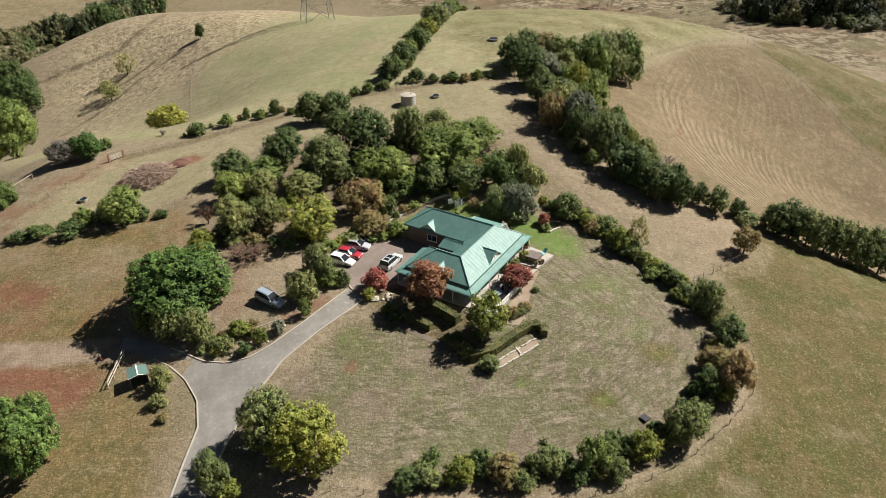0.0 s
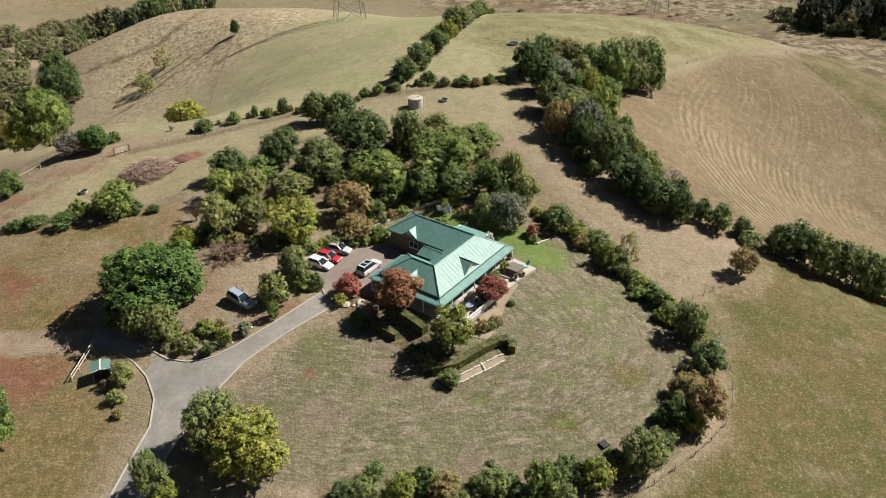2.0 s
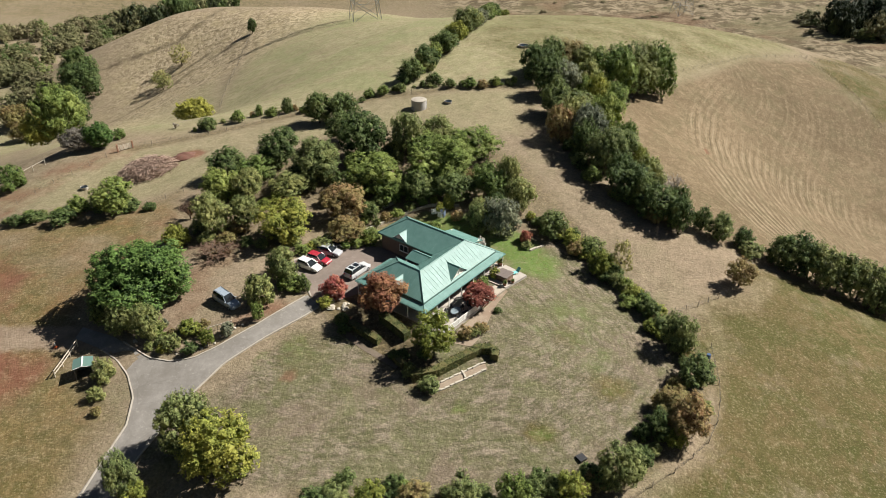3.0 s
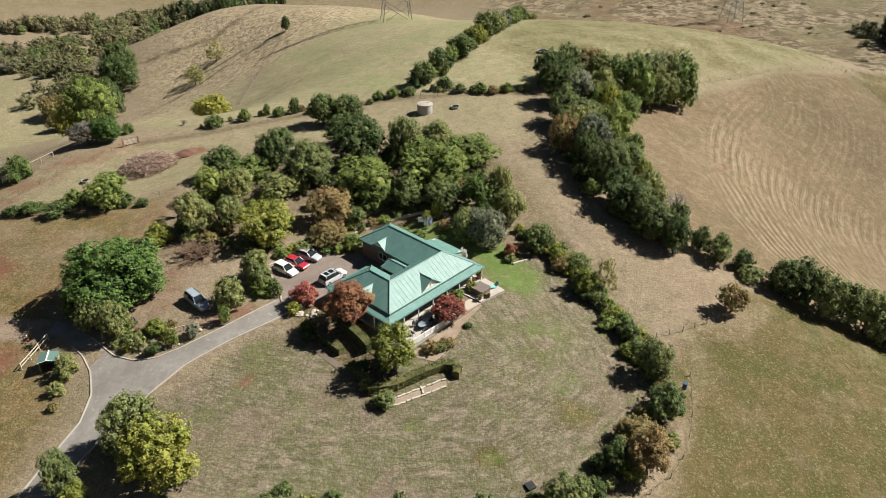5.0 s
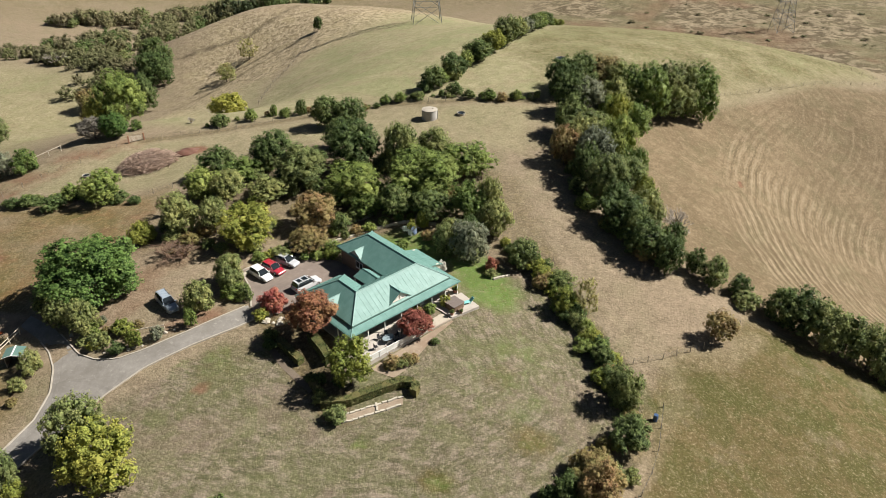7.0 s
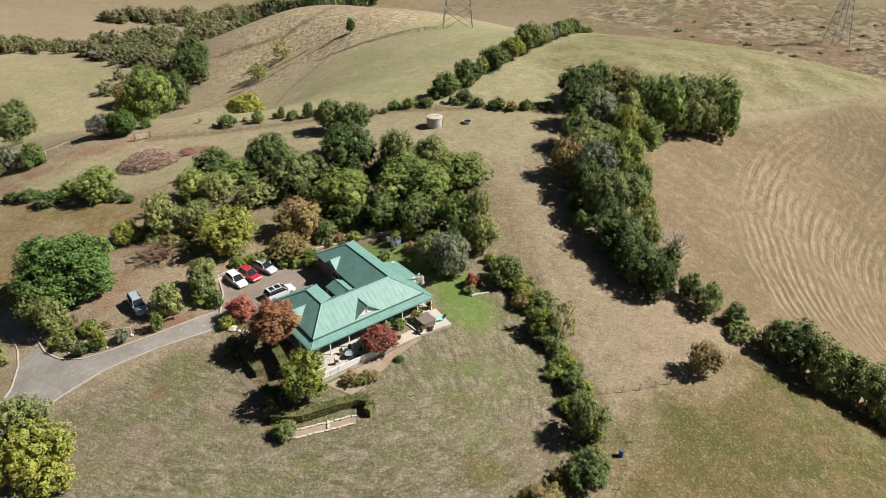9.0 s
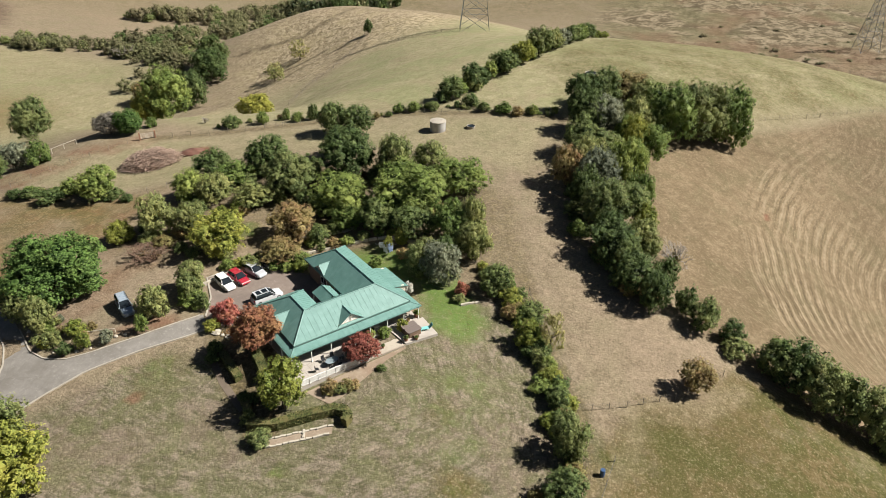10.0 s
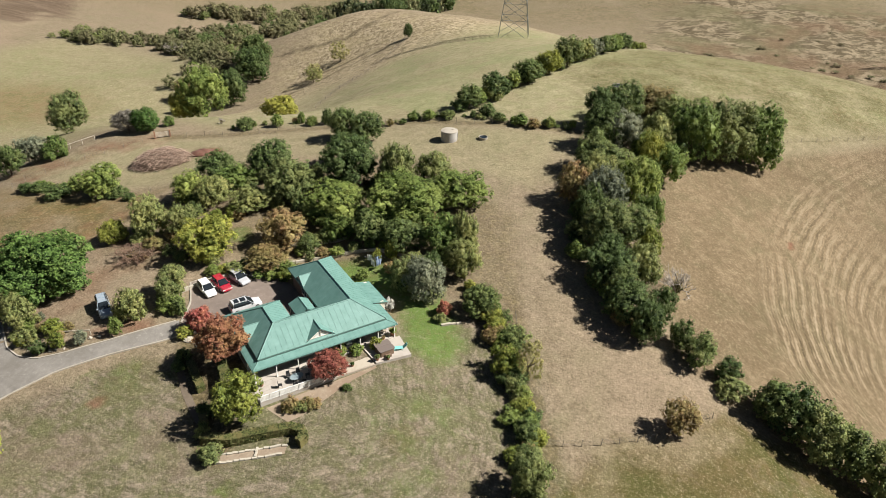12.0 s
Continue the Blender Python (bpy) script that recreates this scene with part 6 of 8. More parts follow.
def road_material(name, base, light, stain, cracks=0.0):
    """Sealed or beaten ground: patches, scuffs of pale stone, grit and, where it is sealed, cracks."""
    n = Nodes(name)
    grit, patch, wide = n.noise(9.0, 4, 0.7), n.noise(0.7, 5, 0.65), n.noise(0.16, 4, 0.6)
    c = n.mix(n.ramp(patch, 0.35, 0.7), rgb(*base), rgb(*light))
    c = n.mix(n.ramp(wide, 0.46, 0.64, 0, 0.75), c, rgb(*stain))
    scuff = n.noise(1.8, 6, 0.75, n.coords(), 0.6)
    c = n.mix(n.ramp(scuff, 0.56, 0.68, 0, 0.55), c, rgb(*[min(v * 1.5, 0.6) for v in light]))
    c = n.mix(n.ramp(grit, 0.35, 0.7, 0, 0.35), c, rgb(*[v * 0.6 for v in base]))
    if cracks:
        cell = n.add("TexVoronoi")
        cell.feature = "DISTANCE_TO_EDGE"
        cell.inputs["Scale"].default_value = 0.35
        n.put(cell.inputs["Vector"], n.mix(0.25, n.coords(), n.add("TexNoise").outputs["Color"]))
        c = n.mix(n.ramp(cell.outputs["Distance"], 0.02, 0.006, 0, cracks), c, rgb(0.05, 0.045, 0.04))
    return n.surface(c, 0.9, 0.0, n.bump(grit, 0.4, 0.01))


ASPHALT = road_material("worn_asphalt", (0.185, 0.170, 0.150), (0.262, 0.243, 0.218), (0.150, 0.136, 0.116), 0.12)
PINK_SEAL = road_material("brown_seal", (0.170, 0.134, 0.110), (0.215, 0.172, 0.144), (0.135, 0.108, 0.092))
DIRT = road_material("bare_dirt", (0.225, 0.170, 0.118), (0.300, 0.240, 0.175), (0.190, 0.120, 0.080))
# the dirt again, darkened to paint in the shade over the garden path
SHADED_EARTH = road_material("shaded_earth", (0.120, 0.092, 0.066), (0.165, 0.130, 0.095), (0.10, 0.075, 0.052))
CONCRETE = worn("concrete", (0.36, 0.325, 0.27), 0.9, scale=0.8, amount=0.35, grain=12.0, depth=0.006)
STONE = worn("pale_stone", (0.42, 0.38, 0.31), 0.9, scale=2.0, amount=0.4, grain=8.0, depth=0.02)
GRAVEL = worn("pale_gravel", (0.40, 0.35, 0.28), 0.95, scale=1.0, amount=0.4, grain=16.0, depth=0.02)

DRIVE = [(-31.2, 48), (-30.5, 59.6), (-30.3, 64.7), (-31.7, 69.2), (-34.4, 72.9), (-37.3, 75.4), (-41.1, 77.4), (-45.6, 79.0), (-45.6, 81.2), (-40, 79.6), (-35.5, 77.4), (-32.7, 75.9), (-29.5, 75.4), (-26.5, 76.1),
         (-23.9, 78.3), (-19.9, 82.9), (-15.8, 88.6), (-14.6, 90.4), (-11.9, 88.2), (-13.7, 85.6), (-17.9, 80.6), (-21.8, 75.4), (-23.8, 70.6), (-25.1, 66.5), (-26.2, 61), (-27.0, 48)]
tagged(drape("road", DRIVE, 0.045, ASPHALT), "worn grey asphalt drive that forks below the house", "drive", kind="structure")
CAR_PARK = [house_xy(u, v) for u, v in ((-5.6, 15.6), (-4.6, 18.2), (-2.2, 22.2), (-0.9, 27.0), (8.2, 27.2), (10.9, 22.9), (12.4, 19.2), (12.4, 7.4), (7.4, 7.4), (7.4, 11.6), (7.9, 13.1), (0.0, 13.1), (-2.4, 13.9))]
tagged(drape("pavement", CAR_PARK, 0.06, PINK_SEAL), "brown sealed car park in the courtyard of the house", "car park", kind="structure")
TRACK = [(-45.6, 77.4), (-45.6, 81.0), (-55.4, 81.6), (-63, 80.6), (-80, 82), (-80, 77), (-61, 75.6), (-52, 75.6)]


def run(points, step):
    """Points every step metres along a plan polyline, with the way on at each."""
    out, left = [], 0.0
    for (x0, y0), (x1, y1) in zip(points, points[1:]):
        d = math.hypot(x1 - x0, y1 - y0)
        k = left
        while k < d:
            out.append((x0 + (x1 - x0) * k / d, y0 + (y1 - y0) * k / d, math.atan2(y1 - y0, x1 - x0)))
            k += step
        left = k - d
    return out


def kerb(name, points, label, width=0.2, high=0.14, material=None):
    s = Solid()
    for (x0, y0, a0), (x1, y1, a1) in zip(run(points, 0.9), run(points, 0.9)[1:]):
        p = []
        for x, y, a, sgn in ((x0, y0, a0, 1), (x1, y1, a1, 1), (x1, y1, a1, -1), (x0, y0, a0, -1)):
            qx, qy = x - math.sin(a) * sgn * -width / 2, y + math.cos(a) * sgn * -width / 2
            p.append((qx, qy, ground(x, y) + high))
        s.slab(p, high + 0.15)
    return tagged(new(name, s.mesh(name, material or CONCRETE)), label, "kerb", kind="structure")


kerb("kerb_1", [(-27.0, 56), (-26.2, 61), (-25.1, 66.5), (-23.8, 70.6), (-21.8, 75.4), (-17.9, 80.6), (-13.7, 85.6), (-11.9, 88.2)], "pale concrete kerb along the drive")
kerb("kerb_2", [(-30.5, 52), (-30.5, 59.6), (-30.3, 64.7), (-31.7, 69.2), (-34.4, 72.9), (-37.3, 75.4), (-40.5, 77.1)], "pale concrete kerb round the bend of the drive")
kerb("kerb_3", [(-38, 78.7), (-35.5, 77.4), (-32.7, 75.9), (-29.5, 75.4), (-26.5, 76.1), (-23.9, 78.3), (-19.9, 82.9), (-15.8, 88.6), (-14.6, 90.4)], "pale stone kerb round the island bed")
kerb("kerb_4", [house_xy(u, v) for u, v in ((-4.7, 18.0), (-2.3, 22.2), (-1.0, 27.1), (8.2, 27.3), (10.9, 23.0))], "pale concrete kerb of the car park", 0.22, 0.16, CONCRETE)

# ---- terrace, spa deck and gravel bed ----
terrace = thing("terrace", UV, "pale paved terrace in front of the verandah", "terrace")
part("paving", Solid().prism([(-0.5, 0.1), (-0.5, -3.4), (9.5, -3.55), (9.5, 0.1)], -2.6, -0.06), PAVING, terrace)
slab_u = -0.4
while slab_u < 9.3:  # joints show between paving slabs
    for k in range(4):
        part("slab", Solid().box(slab_u, -3.35 + 0.86 * k, -0.06, slab_u + 0.84, -3.35 + 0.86 * k + 0.84, -0.03), PAVING, terrace)
    slab_u += 0.86
spa_deck = thing("spa_deck", UV, "pale concrete deck under the spa pool", "deck")
part("slab", Solid().prism([(15.0, 0.1), (15.2, -3.6), (20.1, -4.25), (20.6, 0.1)], -2.2, -0.06), PAVING, spa_deck)
bed = thing("gravel_bed", UV, "pale gravel bed between terrace and spa deck", "garden bed")
part("gravel", Solid().prism([(9.5, 0.1), (9.5, -3.3), (15.0, -3.5), (15.0, 0.1)], -2.2, -0.25), GRAVEL, bed)
part("edging", Solid().prism([(9.5, -3.3), (9.5, -3.5), (15.1, -3.7), (15.0, -3.5)], -2.2, -0.15), TIMBER, bed)
steps = thing("terrace_steps", UV, "weathered timber steps at the corner of the verandah", "steps")
for i in range(4):
    part("step", Solid().box(-0.55 - 0.42 * (i + 1), -1.6, -2.2, -0.55 - 0.42 * i, 0.6, -0.14 - 0.17 * i), TIMBER, steps)

balustrade = thing("balustrade", UV, "white boarded balustrade along the terrace edge", "balustrade")
for i in range(9):
    x = -0.4 + 9.8 * i / 8
    y = -3.4 - 0.15 * i / 8
    part("post", Solid().box(x - 0.06, y - 0.06, -0.06, x + 0.06, y + 0.06, 0.98), WHITE, balustrade)
    if i < 8:
        part("top_rail", Solid().box(x + 0.06, y - 0.07, 0.86, x + 1.165, y + 0.05, 0.92), WHITE, balustrade)
        part("low_rail", Solid().box(x + 0.06, y - 0.05, 0.06, x + 1.165, y + 0.03, 0.14), WHITE, balustrade)
        for k in range(7):
            xx = x + 0.11 + 0.15 * k
            part("paling", Solid().box(xx, y - 0.035, 0.14, xx + 0.115, y - 0.005, 0.86), WHITE, balustrade)

spa = thing("spa_pool", UV @ pose(17.2, -1.9, -0.06), "square spa pool with a brown-grey padded cover", "spa pool")


def rounded(w, h, r, n=5):
    pts = []
    for cx, cy, a0 in ((w - r, h - r, 0), (-w + r, h - r, 90), (-w + r, -h + r, 180), (w - r, -h + r, 270)):
        pts += [(cx + r * math.cos(radians(a0 + 90 * i / n)), cy + r * math.sin(radians(a0 + 90 * i / n))) for i in range(n + 1)]
    return pts


SPA_SHELL = worn("spa_cladding", (0.16, 0.105, 0.07), 0.6, scale=2.0)
SPA_COVER = worn("spa_cover", (0.155, 0.125, 0.110), 0.55, scale=1.4, amount=0.25)
part("shell", Solid().prism(rounded(1.08, 1.08, 0.25), 0.0, 0.82), SPA_SHELL, spa, bevel=0.02)
part("cover", Solid().prism(rounded(1.14, 0.56, 0.2), 0.82, 0.95), SPA_COVER, spa, "padded cover half", bevel=0.03).location = (0, 0.575, 0)
part("cover", Solid().prism(rounded(1.14, 0.56, 0.2), 0.82, 0.95), SPA_COVER, spa, "padded cover half", bevel=0.03).location = (0, -0.575, 0)
part("step", Solid().box(-0.4, -1.5, 0.0, 0.4, -1.1, 0.35), SPA_SHELL, spa, bevel=0.015)

TEAL = worn("teal_plastic", (0.20, 0.52, 0.50), 0.5, amount=0.12)
DARK_METAL = worn("dark_metal", (0.035, 0.036, 0.04), 0.5, 0.4, amount=0.2)
GREY_GLASS = Nodes("frosted_glass").surface(rgb(0.22, 0.27, 0.29), 0.15, 0.0)


def lounger(m):
    ob = thing("sun_lounger", m, "teal plastic sun lounger at the corner of the spa deck", "sun lounger")
    part("seat", Solid().box(-0.32, -0.1, 0.28, 0.32, 1.2, 0.33), TEAL, ob, bevel=0.01)
    part("backrest", Solid().box(-0.32, 0, -0.02, 0.32, 0.75, 0.03), TEAL, ob, bevel=0.01).matrix_basis = pose(0, -0.1, 0.3, 130, 0, 0)
    for x in (-0.28, 0.28):
        for y in (0.0, 1.1):
            part("leg", Solid().box(x - 0.03, y - 0.03, 0, x + 0.03, y + 0.03, 0.28), TEAL, ob)


lounger(UV @ pose(19.6, -2.7, -0.06, 0, 0, 70))


def patio_table(m):
    ob = thing("patio_table", m, "oval patio table with a frosted glass top on the terrace", "table")
    s = Solid().lathe([(0.62, 0.70), (0.62, 0.73)], 24)
    s.v = [(x * 1.5, y, z) for x, y, z in s.v]
    part("tabletop", s, GREY_GLASS, ob)
    for x in (-0.7, 0.7):
        for y in (-0.35, 0.35):
            part("leg", Solid().tube((x, y, 0), (x * 0.9, y * 0.9, 0.7), 0.03), DARK_METAL, ob)


def patio_chair(m):
    ob = thing("patio_chair", m, "dark metal patio chair beside the glass table", "chair", "chairs round the patio table")
    part("seat", Solid().box(-0.24, -0.24, 0.41, 0.24, 0.24, 0.45), DARK_METAL, ob, bevel=0.01)
    part("backrest", Solid().box(-0.24, 0.21, 0.45, 0.24, 0.25, 0.92), DARK_METAL, ob, bevel=0.01)
    for x in (-0.21, 0.21):
        for y in (-0.21, 0.21):
            part("leg", Solid().box(x - 0.02, y - 0.02, 0, x + 0.02, y + 0.02, 0.41), DARK_METAL, ob)
    return ob


patio_table(UV @ pose(4.9, -1.7, -0.03, 0, 0, 8))
first_chair = patio_chair(UV @ pose(4.3, -2.75, -0.03, 0, 0, 185))
for x, y, a in ((5.5, -2.75, 170), (4.2, -0.65, 5), (5.5, -0.65, -8), (6.35, -1.7, 262), (2.6, -1.9, 80), (7.5, -2.4, 200), (8.3, -2.2, 150)):
    copy_thing(first_chair, UV @ pose(x, y, -0.03, 0, 0, a))
brolly = thing("patio_umbrella", UV @ pose(6.6, -2.6, -0.03), "closed dark patio umbrella on a round base", "umbrella")
part("base", Solid().lathe([(0.25, 0), (0.25, 0.05), (0.06, 0.1)], 16), DARK_METAL, brolly)
part("pole", Solid().tube((0, 0, 0.05), (0, 0, 2.2), 0.02), DARK_METAL, brolly)
part("canopy", Solid().lathe([(0.05, 0.9), (0.16, 1.2), (0.13, 1.7), (0.05, 2.15)], 10), DARK_METAL, brolly)
barbecue = thing("barbecue", UV @ pose(13.3, 0.9, 0.0), "covered barbecue with white side shelf on the verandah", "barbecue")
part("cart", Solid().box(-0.5, -0.25, 0.1, 0.5, 0.25, 0.8), DARK_METAL, barbecue, bevel=0.02)
part("lid", Solid().box(-0.4, -0.24, 0.8, 0.4, 0.24, 1.05), WHITE, barbecue, bevel=0.06)


def bench(u, v, a, label):
    ob = thing("verandah_bench", UV @ pose(u, v, 0, 0, 0, a), label, "bench", "benches on the verandah")
    part("seat", Solid().box(-0.75, -0.22, 0.4, 0.75, 0.22, 0.45), TIMBER, ob)
    part("backrest", Solid().box(-0.75, 0.2, 0.5, 0.75, 0.25, 0.9), TIMBER, ob)
    for x in (-0.68, 0.68):
        for y in (-0.18, 0.18):
            part("leg", Solid().box(x - 0.03, y - 0.03, 0, x + 0.03, y + 0.03, 0.4), TIMBER, ob)


bench(4.4, 1.9, 0, "brown timber bench against the verandah wall")
bench(15.6, 1.9, 0, "brown timber bench under the verandah windows")
bench(18.6, 1.8, -30, "brown timber bench at the end of the verandah")
TERRA = worn("terracotta", (0.30, 0.15, 0.09), 0.8, amount=0.3)


def pot(x, y, z, r, label, plantlike="G"):
    ob = thing("flower_pot", pose(x, y, z), label, "flower pot", "flower pots round the house")
    part("pot", Solid().lathe([(r * 0.65, 0), (r, r * 1.4), (r * 1.05, r * 1.5), (r * 0.85, r * 1.5), (r * 0.8, r * 1.3)], 14), TERRA, ob)
    c = part("foliage", CROWNS["small"][0], None, ob)
    c.matrix_basis = pose(0, 0, r * 2.0) @ Matrix.Diagonal((r * 1.3, r * 1.3, r * 1.0, 1))
    dress(c, LEAVES[plantlike])


for u, v, r, k in ((15.6, -3.1, 0.32, "D"), (16.9, -3.7, 0.25, "D"), (19.9, 0.6, 0.45, "G"), (18.3, 0.4, 0.22, "B"), (8.8, -0.4, 0.25, "D"), (0.7, -0.5, 0.25, "G"), (7.4, -3.0, 0.24, "S"), (12.3, -2.4, 0.24, "D")):
    x, y = house_xy(u, v)
    pot(x, y, -0.06 if not 9.5 < u < 15 else -0.25, r, "terracotta pot with a leafy plant near the verandah", k)


# ---- clipped hedges, low walls and stones ----
def hedge_mesh(name, points, width, high, seed, leaf_size=0.11, per=70):
    """A clipped hedge along a plan polyline: a solid core all set with small leaves."""
    rng = np.random.RandomState(seed)
    s = Solid()
    pts = run(points, 0.7)
    vs, fs = [], []
    for (x0, y0, a0), (x1, y1, a1) in zip(pts, pts[1:]):
        z0, z1 = ground(x0, y0), ground(x1, y1)
        w = width / 2 - 0.08
        p = [(x0 + math.sin(a0) * w, y0 - math.cos(a0) * w, z0 + high - 0.06), (x1 + math.sin(a1) * w, y1 - math.cos(a1) * w, z1 + high - 0.06), (x1 - math.sin(a1) * w, y1 + math.cos(a1) * w, z1 + high - 0.06), (x0 - math.sin(a0) * w, y0 + math.cos(a0) * w, z0 + high - 0.06)]
        s.slab(p, high)
        for _ in range(per):
            k, side = rng.uniform(), rng.uniform(-1, 1)
            x, y, z = x0 + (x1 - x0) * k, y0 + (y1 - y0) * k, z0 + (z1 - z0) * k
            per_top = width / (width + 2 * high)
            if rng.uniform() < per_top:
                off, h, nor = side * width / 2, high + rng.uniform(-0.06, 0.05), Vector((0, 0, 1))
            else:
                sg = 1 if side > 0 else -1
                off, h, nor = sg * (width / 2 + rng.uniform(-0.06, 0.04)), rng.uniform(0.02, high), Vector((math.sin(a0) * -sg, math.cos(a0) * sg, 0.15))
            c = Vector((x - math.sin(a0) * off, y + math.cos(a0) * off, z + h))
            n = (nor + Vector(rng.normal(scale=0.45, size=3))).normalized()
            t = n.orthogonal().normalized()
            t.rotate(Matrix.Rotation(rng.uniform(0, 6.28), 3, n))
            b = n.cross(t)
            q = leaf_size * rng.uniform(0.6, 1.4)
            i = len(vs)
            vs += [c - t * q, c - b * q * 0.6, c + t * q, c + b * q * 0.6]
            fs += [(i, i + 1, i + 3), (i + 1, i + 2, i + 3)]
    s.add(vs, fs)
    return s.mesh(name, LEAVES["H"])


def clipped_hedge(points, width, high, label, seed):
    return tagged(new("clipped_hedge", hedge_mesh("clipped_hedge", points, width, high, seed)), label, "hedge", "clipped hedges")


clipped_hedge([(3.6, 76.2), (6.6, 77.4), (9.6, 80.2), (12.0, 82.3), (13.6, 82.6), (14.3, 81.6), (13.9, 80.5)], 1.25, 1.15, "clipped green hedge that hooks round the stone planter", 1)
clipped_hedge([(-6.6, 84.6), (-3.8, 82.9), (-1.2, 81.4)], 1.1, 0.95, "clipped low hedge beside the garden path", 2)
clipped_hedge([(-2.3, 86.0), (0.0, 84.2), (2.2, 82.3)], 1.3, 1.35, "clipped grey-green hedge below the verandah corner", 3)
clipped_hedge([(0.2, 79.9), (2.4, 77.9)], 1.1, 0.9, "clipped low hedge at the foot of the garden", 4)
PATH = [(-8.05, 84.75), (-6.45, 83.35), (-3.65, 81.35), (-0.45, 79.55), (1.65, 78.35), (1.25, 77.65), (-0.95, 78.75), (-4.15, 80.55), (-7.05, 82.65), (-8.65, 84.05)]
tagged(drape("garden_path", PATH, 0.04, SHADED_EARTH), "narrow beaten earth garden path", "path", kind="structure")

planter = thing("stone_planter", pose(0, 0, 0), "pale rough-stone planter on the lawn below the hedge", "planter")
edge_rng = random.Random(29)
edge_stone = Solid().box(-0.33, -0.13, -0.3, 0.33, 0.13, 0.2).mesh("stone", STONE)
for a, b in (((6.6, 75.5), (12.9, 80.4)), ((7.4, 74.7), (13.4, 79.3)), ((6.6, 75.5), (7.4, 74.7)), ((10.2, 78.3), (10.8, 77.2))):
    for x, y, q in run([a, b], 0.7):
        st = part("stone", edge_stone, None, planter)
        st.matrix_basis = pose(x + edge_rng.uniform(-0.06, 0.06), y + edge_rng.uniform(-0.06, 0.06), ground(x, y) + edge_rng.uniform(-0.08, 0.05), edge_rng.uniform(-4, 4), edge_rng.uniform(-4, 4), math.degrees(q) + edge_rng.uniform(-7, 7))
tagged(drape("gravel_strip", [(6.6, 75.5), (7.4, 74.7), (13.4, 79.3), (12.9, 80.4)], 0.06, DIRT), "strip of pale gravel and dry litter inside the planter", "gravel bed", kind="structure")


def boulder_mesh(seed):
    rng = random.Random(seed)
    bm = bmesh.new()
    bmesh.ops.create_icosphere(bm, subdivisions=2, radius=1.0)
    k = Vector([rng.uniform(0, 9) for _ in range(3)])
    for v in bm.verts:
        v.co *= 0.75 + 0.5 * noise.noise(v.co * 1.2 + k)
        v.co.z = max(v.co.z, -0.4) * 0.75
    m = bpy.data.meshes.new("boulder")
    bm.to_mesh(m)
    bm.free()
    m.materials.append(STONE)
    return m


BOULDERS = [boulder_mesh(s) for s in range(4)]
stone_rng = random.Random(3)


def boulder(x, y, r, label, group):
    ob = tagged(new("boulder", stone_rng.choice(BOULDERS)), label, "boulder", group)
    ob.matrix_basis = pose(x, y, ground(x, y) + r * 0.2, 0, 0, stone_rng.uniform(0, 360)) @ Matrix.Diagonal((r, r * stone_rng.uniform(0.7, 1.0), r * stone_rng.uniform(0.6, 0.9), 1))


for i in range(11):
    boulder(-9.4 + stone_rng.uniform(-1.5, 1.6), 88.2 + stone_rng.uniform(-1.0, 1.2), stone_rng.uniform(0.35, 0.7), "pale weathered boulder by the house corner", "boulders by the house")
for x, y, a in run([(-36.5, 78.6), (-32.6, 76.9), (-29.5, 76.3), (-26.8, 77.0), (-24.4, 79.2), (-21.5, 82.4)], 1.0):
    boulder(x + stone_rng.uniform(-0.4, 0.4), y + stone_rng.uniform(-0.1, 0.9), stone_rng.uniform(0.18, 0.42), "pale stone edging the island bed", "stones of the island bed")


def stone_wall(points, high, label, group):
    """A low wall of single blocks."""
    ob = thing("stone_wall", pose(0, 0, 0), label, "wall", group)
    block = Solid().box(-0.34, -0.17, -0.25, 0.34, 0.17, high).mesh("stone", STONE)
    for x, y, a in run(points, 0.74):
        b = part("stone", block, None, ob)
        b.matrix_basis = pose(x + stone_rng.uniform(-0.04, 0.04), y + stone_rng.uniform(-0.04, 0.04), ground(x, y) + stone_rng.uniform(-0.06, 0.04), 0, 0, math.degrees(a) + stone_rng.uniform(-5, 5))
    return ob


stone_wall([(-12.0, 109.0), (-8.0, 113.6), (-4.0, 117.2), (0.0, 119.6), (5.0, 120.0)], 0.45, "low pale stone wall behind the back lawn", "garden walls")
stone_wall([(-15.0, 112.4), (-12.6, 114.2), (-10.0, 117.2), (-7.0, 120.2)], 0.4, "low pale stone wall along the upper bed", "garden walls")
stone_wall([(18.2, 108.6), (20.2, 110.4)], 0.25, "short pale stone edging by the east bed", "garden walls")
stone_wall([(-19.6, 95.0), (-18.6, 98.4), (-15.4, 104.2), (-12.6, 106.6)], 0.6, "pale block wall behind the parked cars", "garden walls")

FRONT_BED = [house_xy(u, v) for u, v in ((0.0, -3.8), (1.6, -6.9), (3.4, -6.9), (6.0, -6.2), (9.4, -5.2), (11.5, -4.6), (15.0, -4.1), (15.0, -3.75), (9.4, -3.75))]
tagged(drape("garden_bed", FRONT_BED, 0.05, DIRT), "bare pinkish earth bed below the terrace wall", "garden bed", kind="structure")


# ---- vehicles ----
def paint(name, color):
    n = Nodes(name)
    dust = n.noise(2.5, 4, 0.6)
    return n.surface(n.mix(n.ramp(dust, 0.45, 0.8, 0, 0.25), rgb(*color), rgb(0.30, 0.26, 0.2)), n.ramp(dust, 0.3, 0.8, 0.22, 0.42), 0.0, Coat_Weight=0.5)


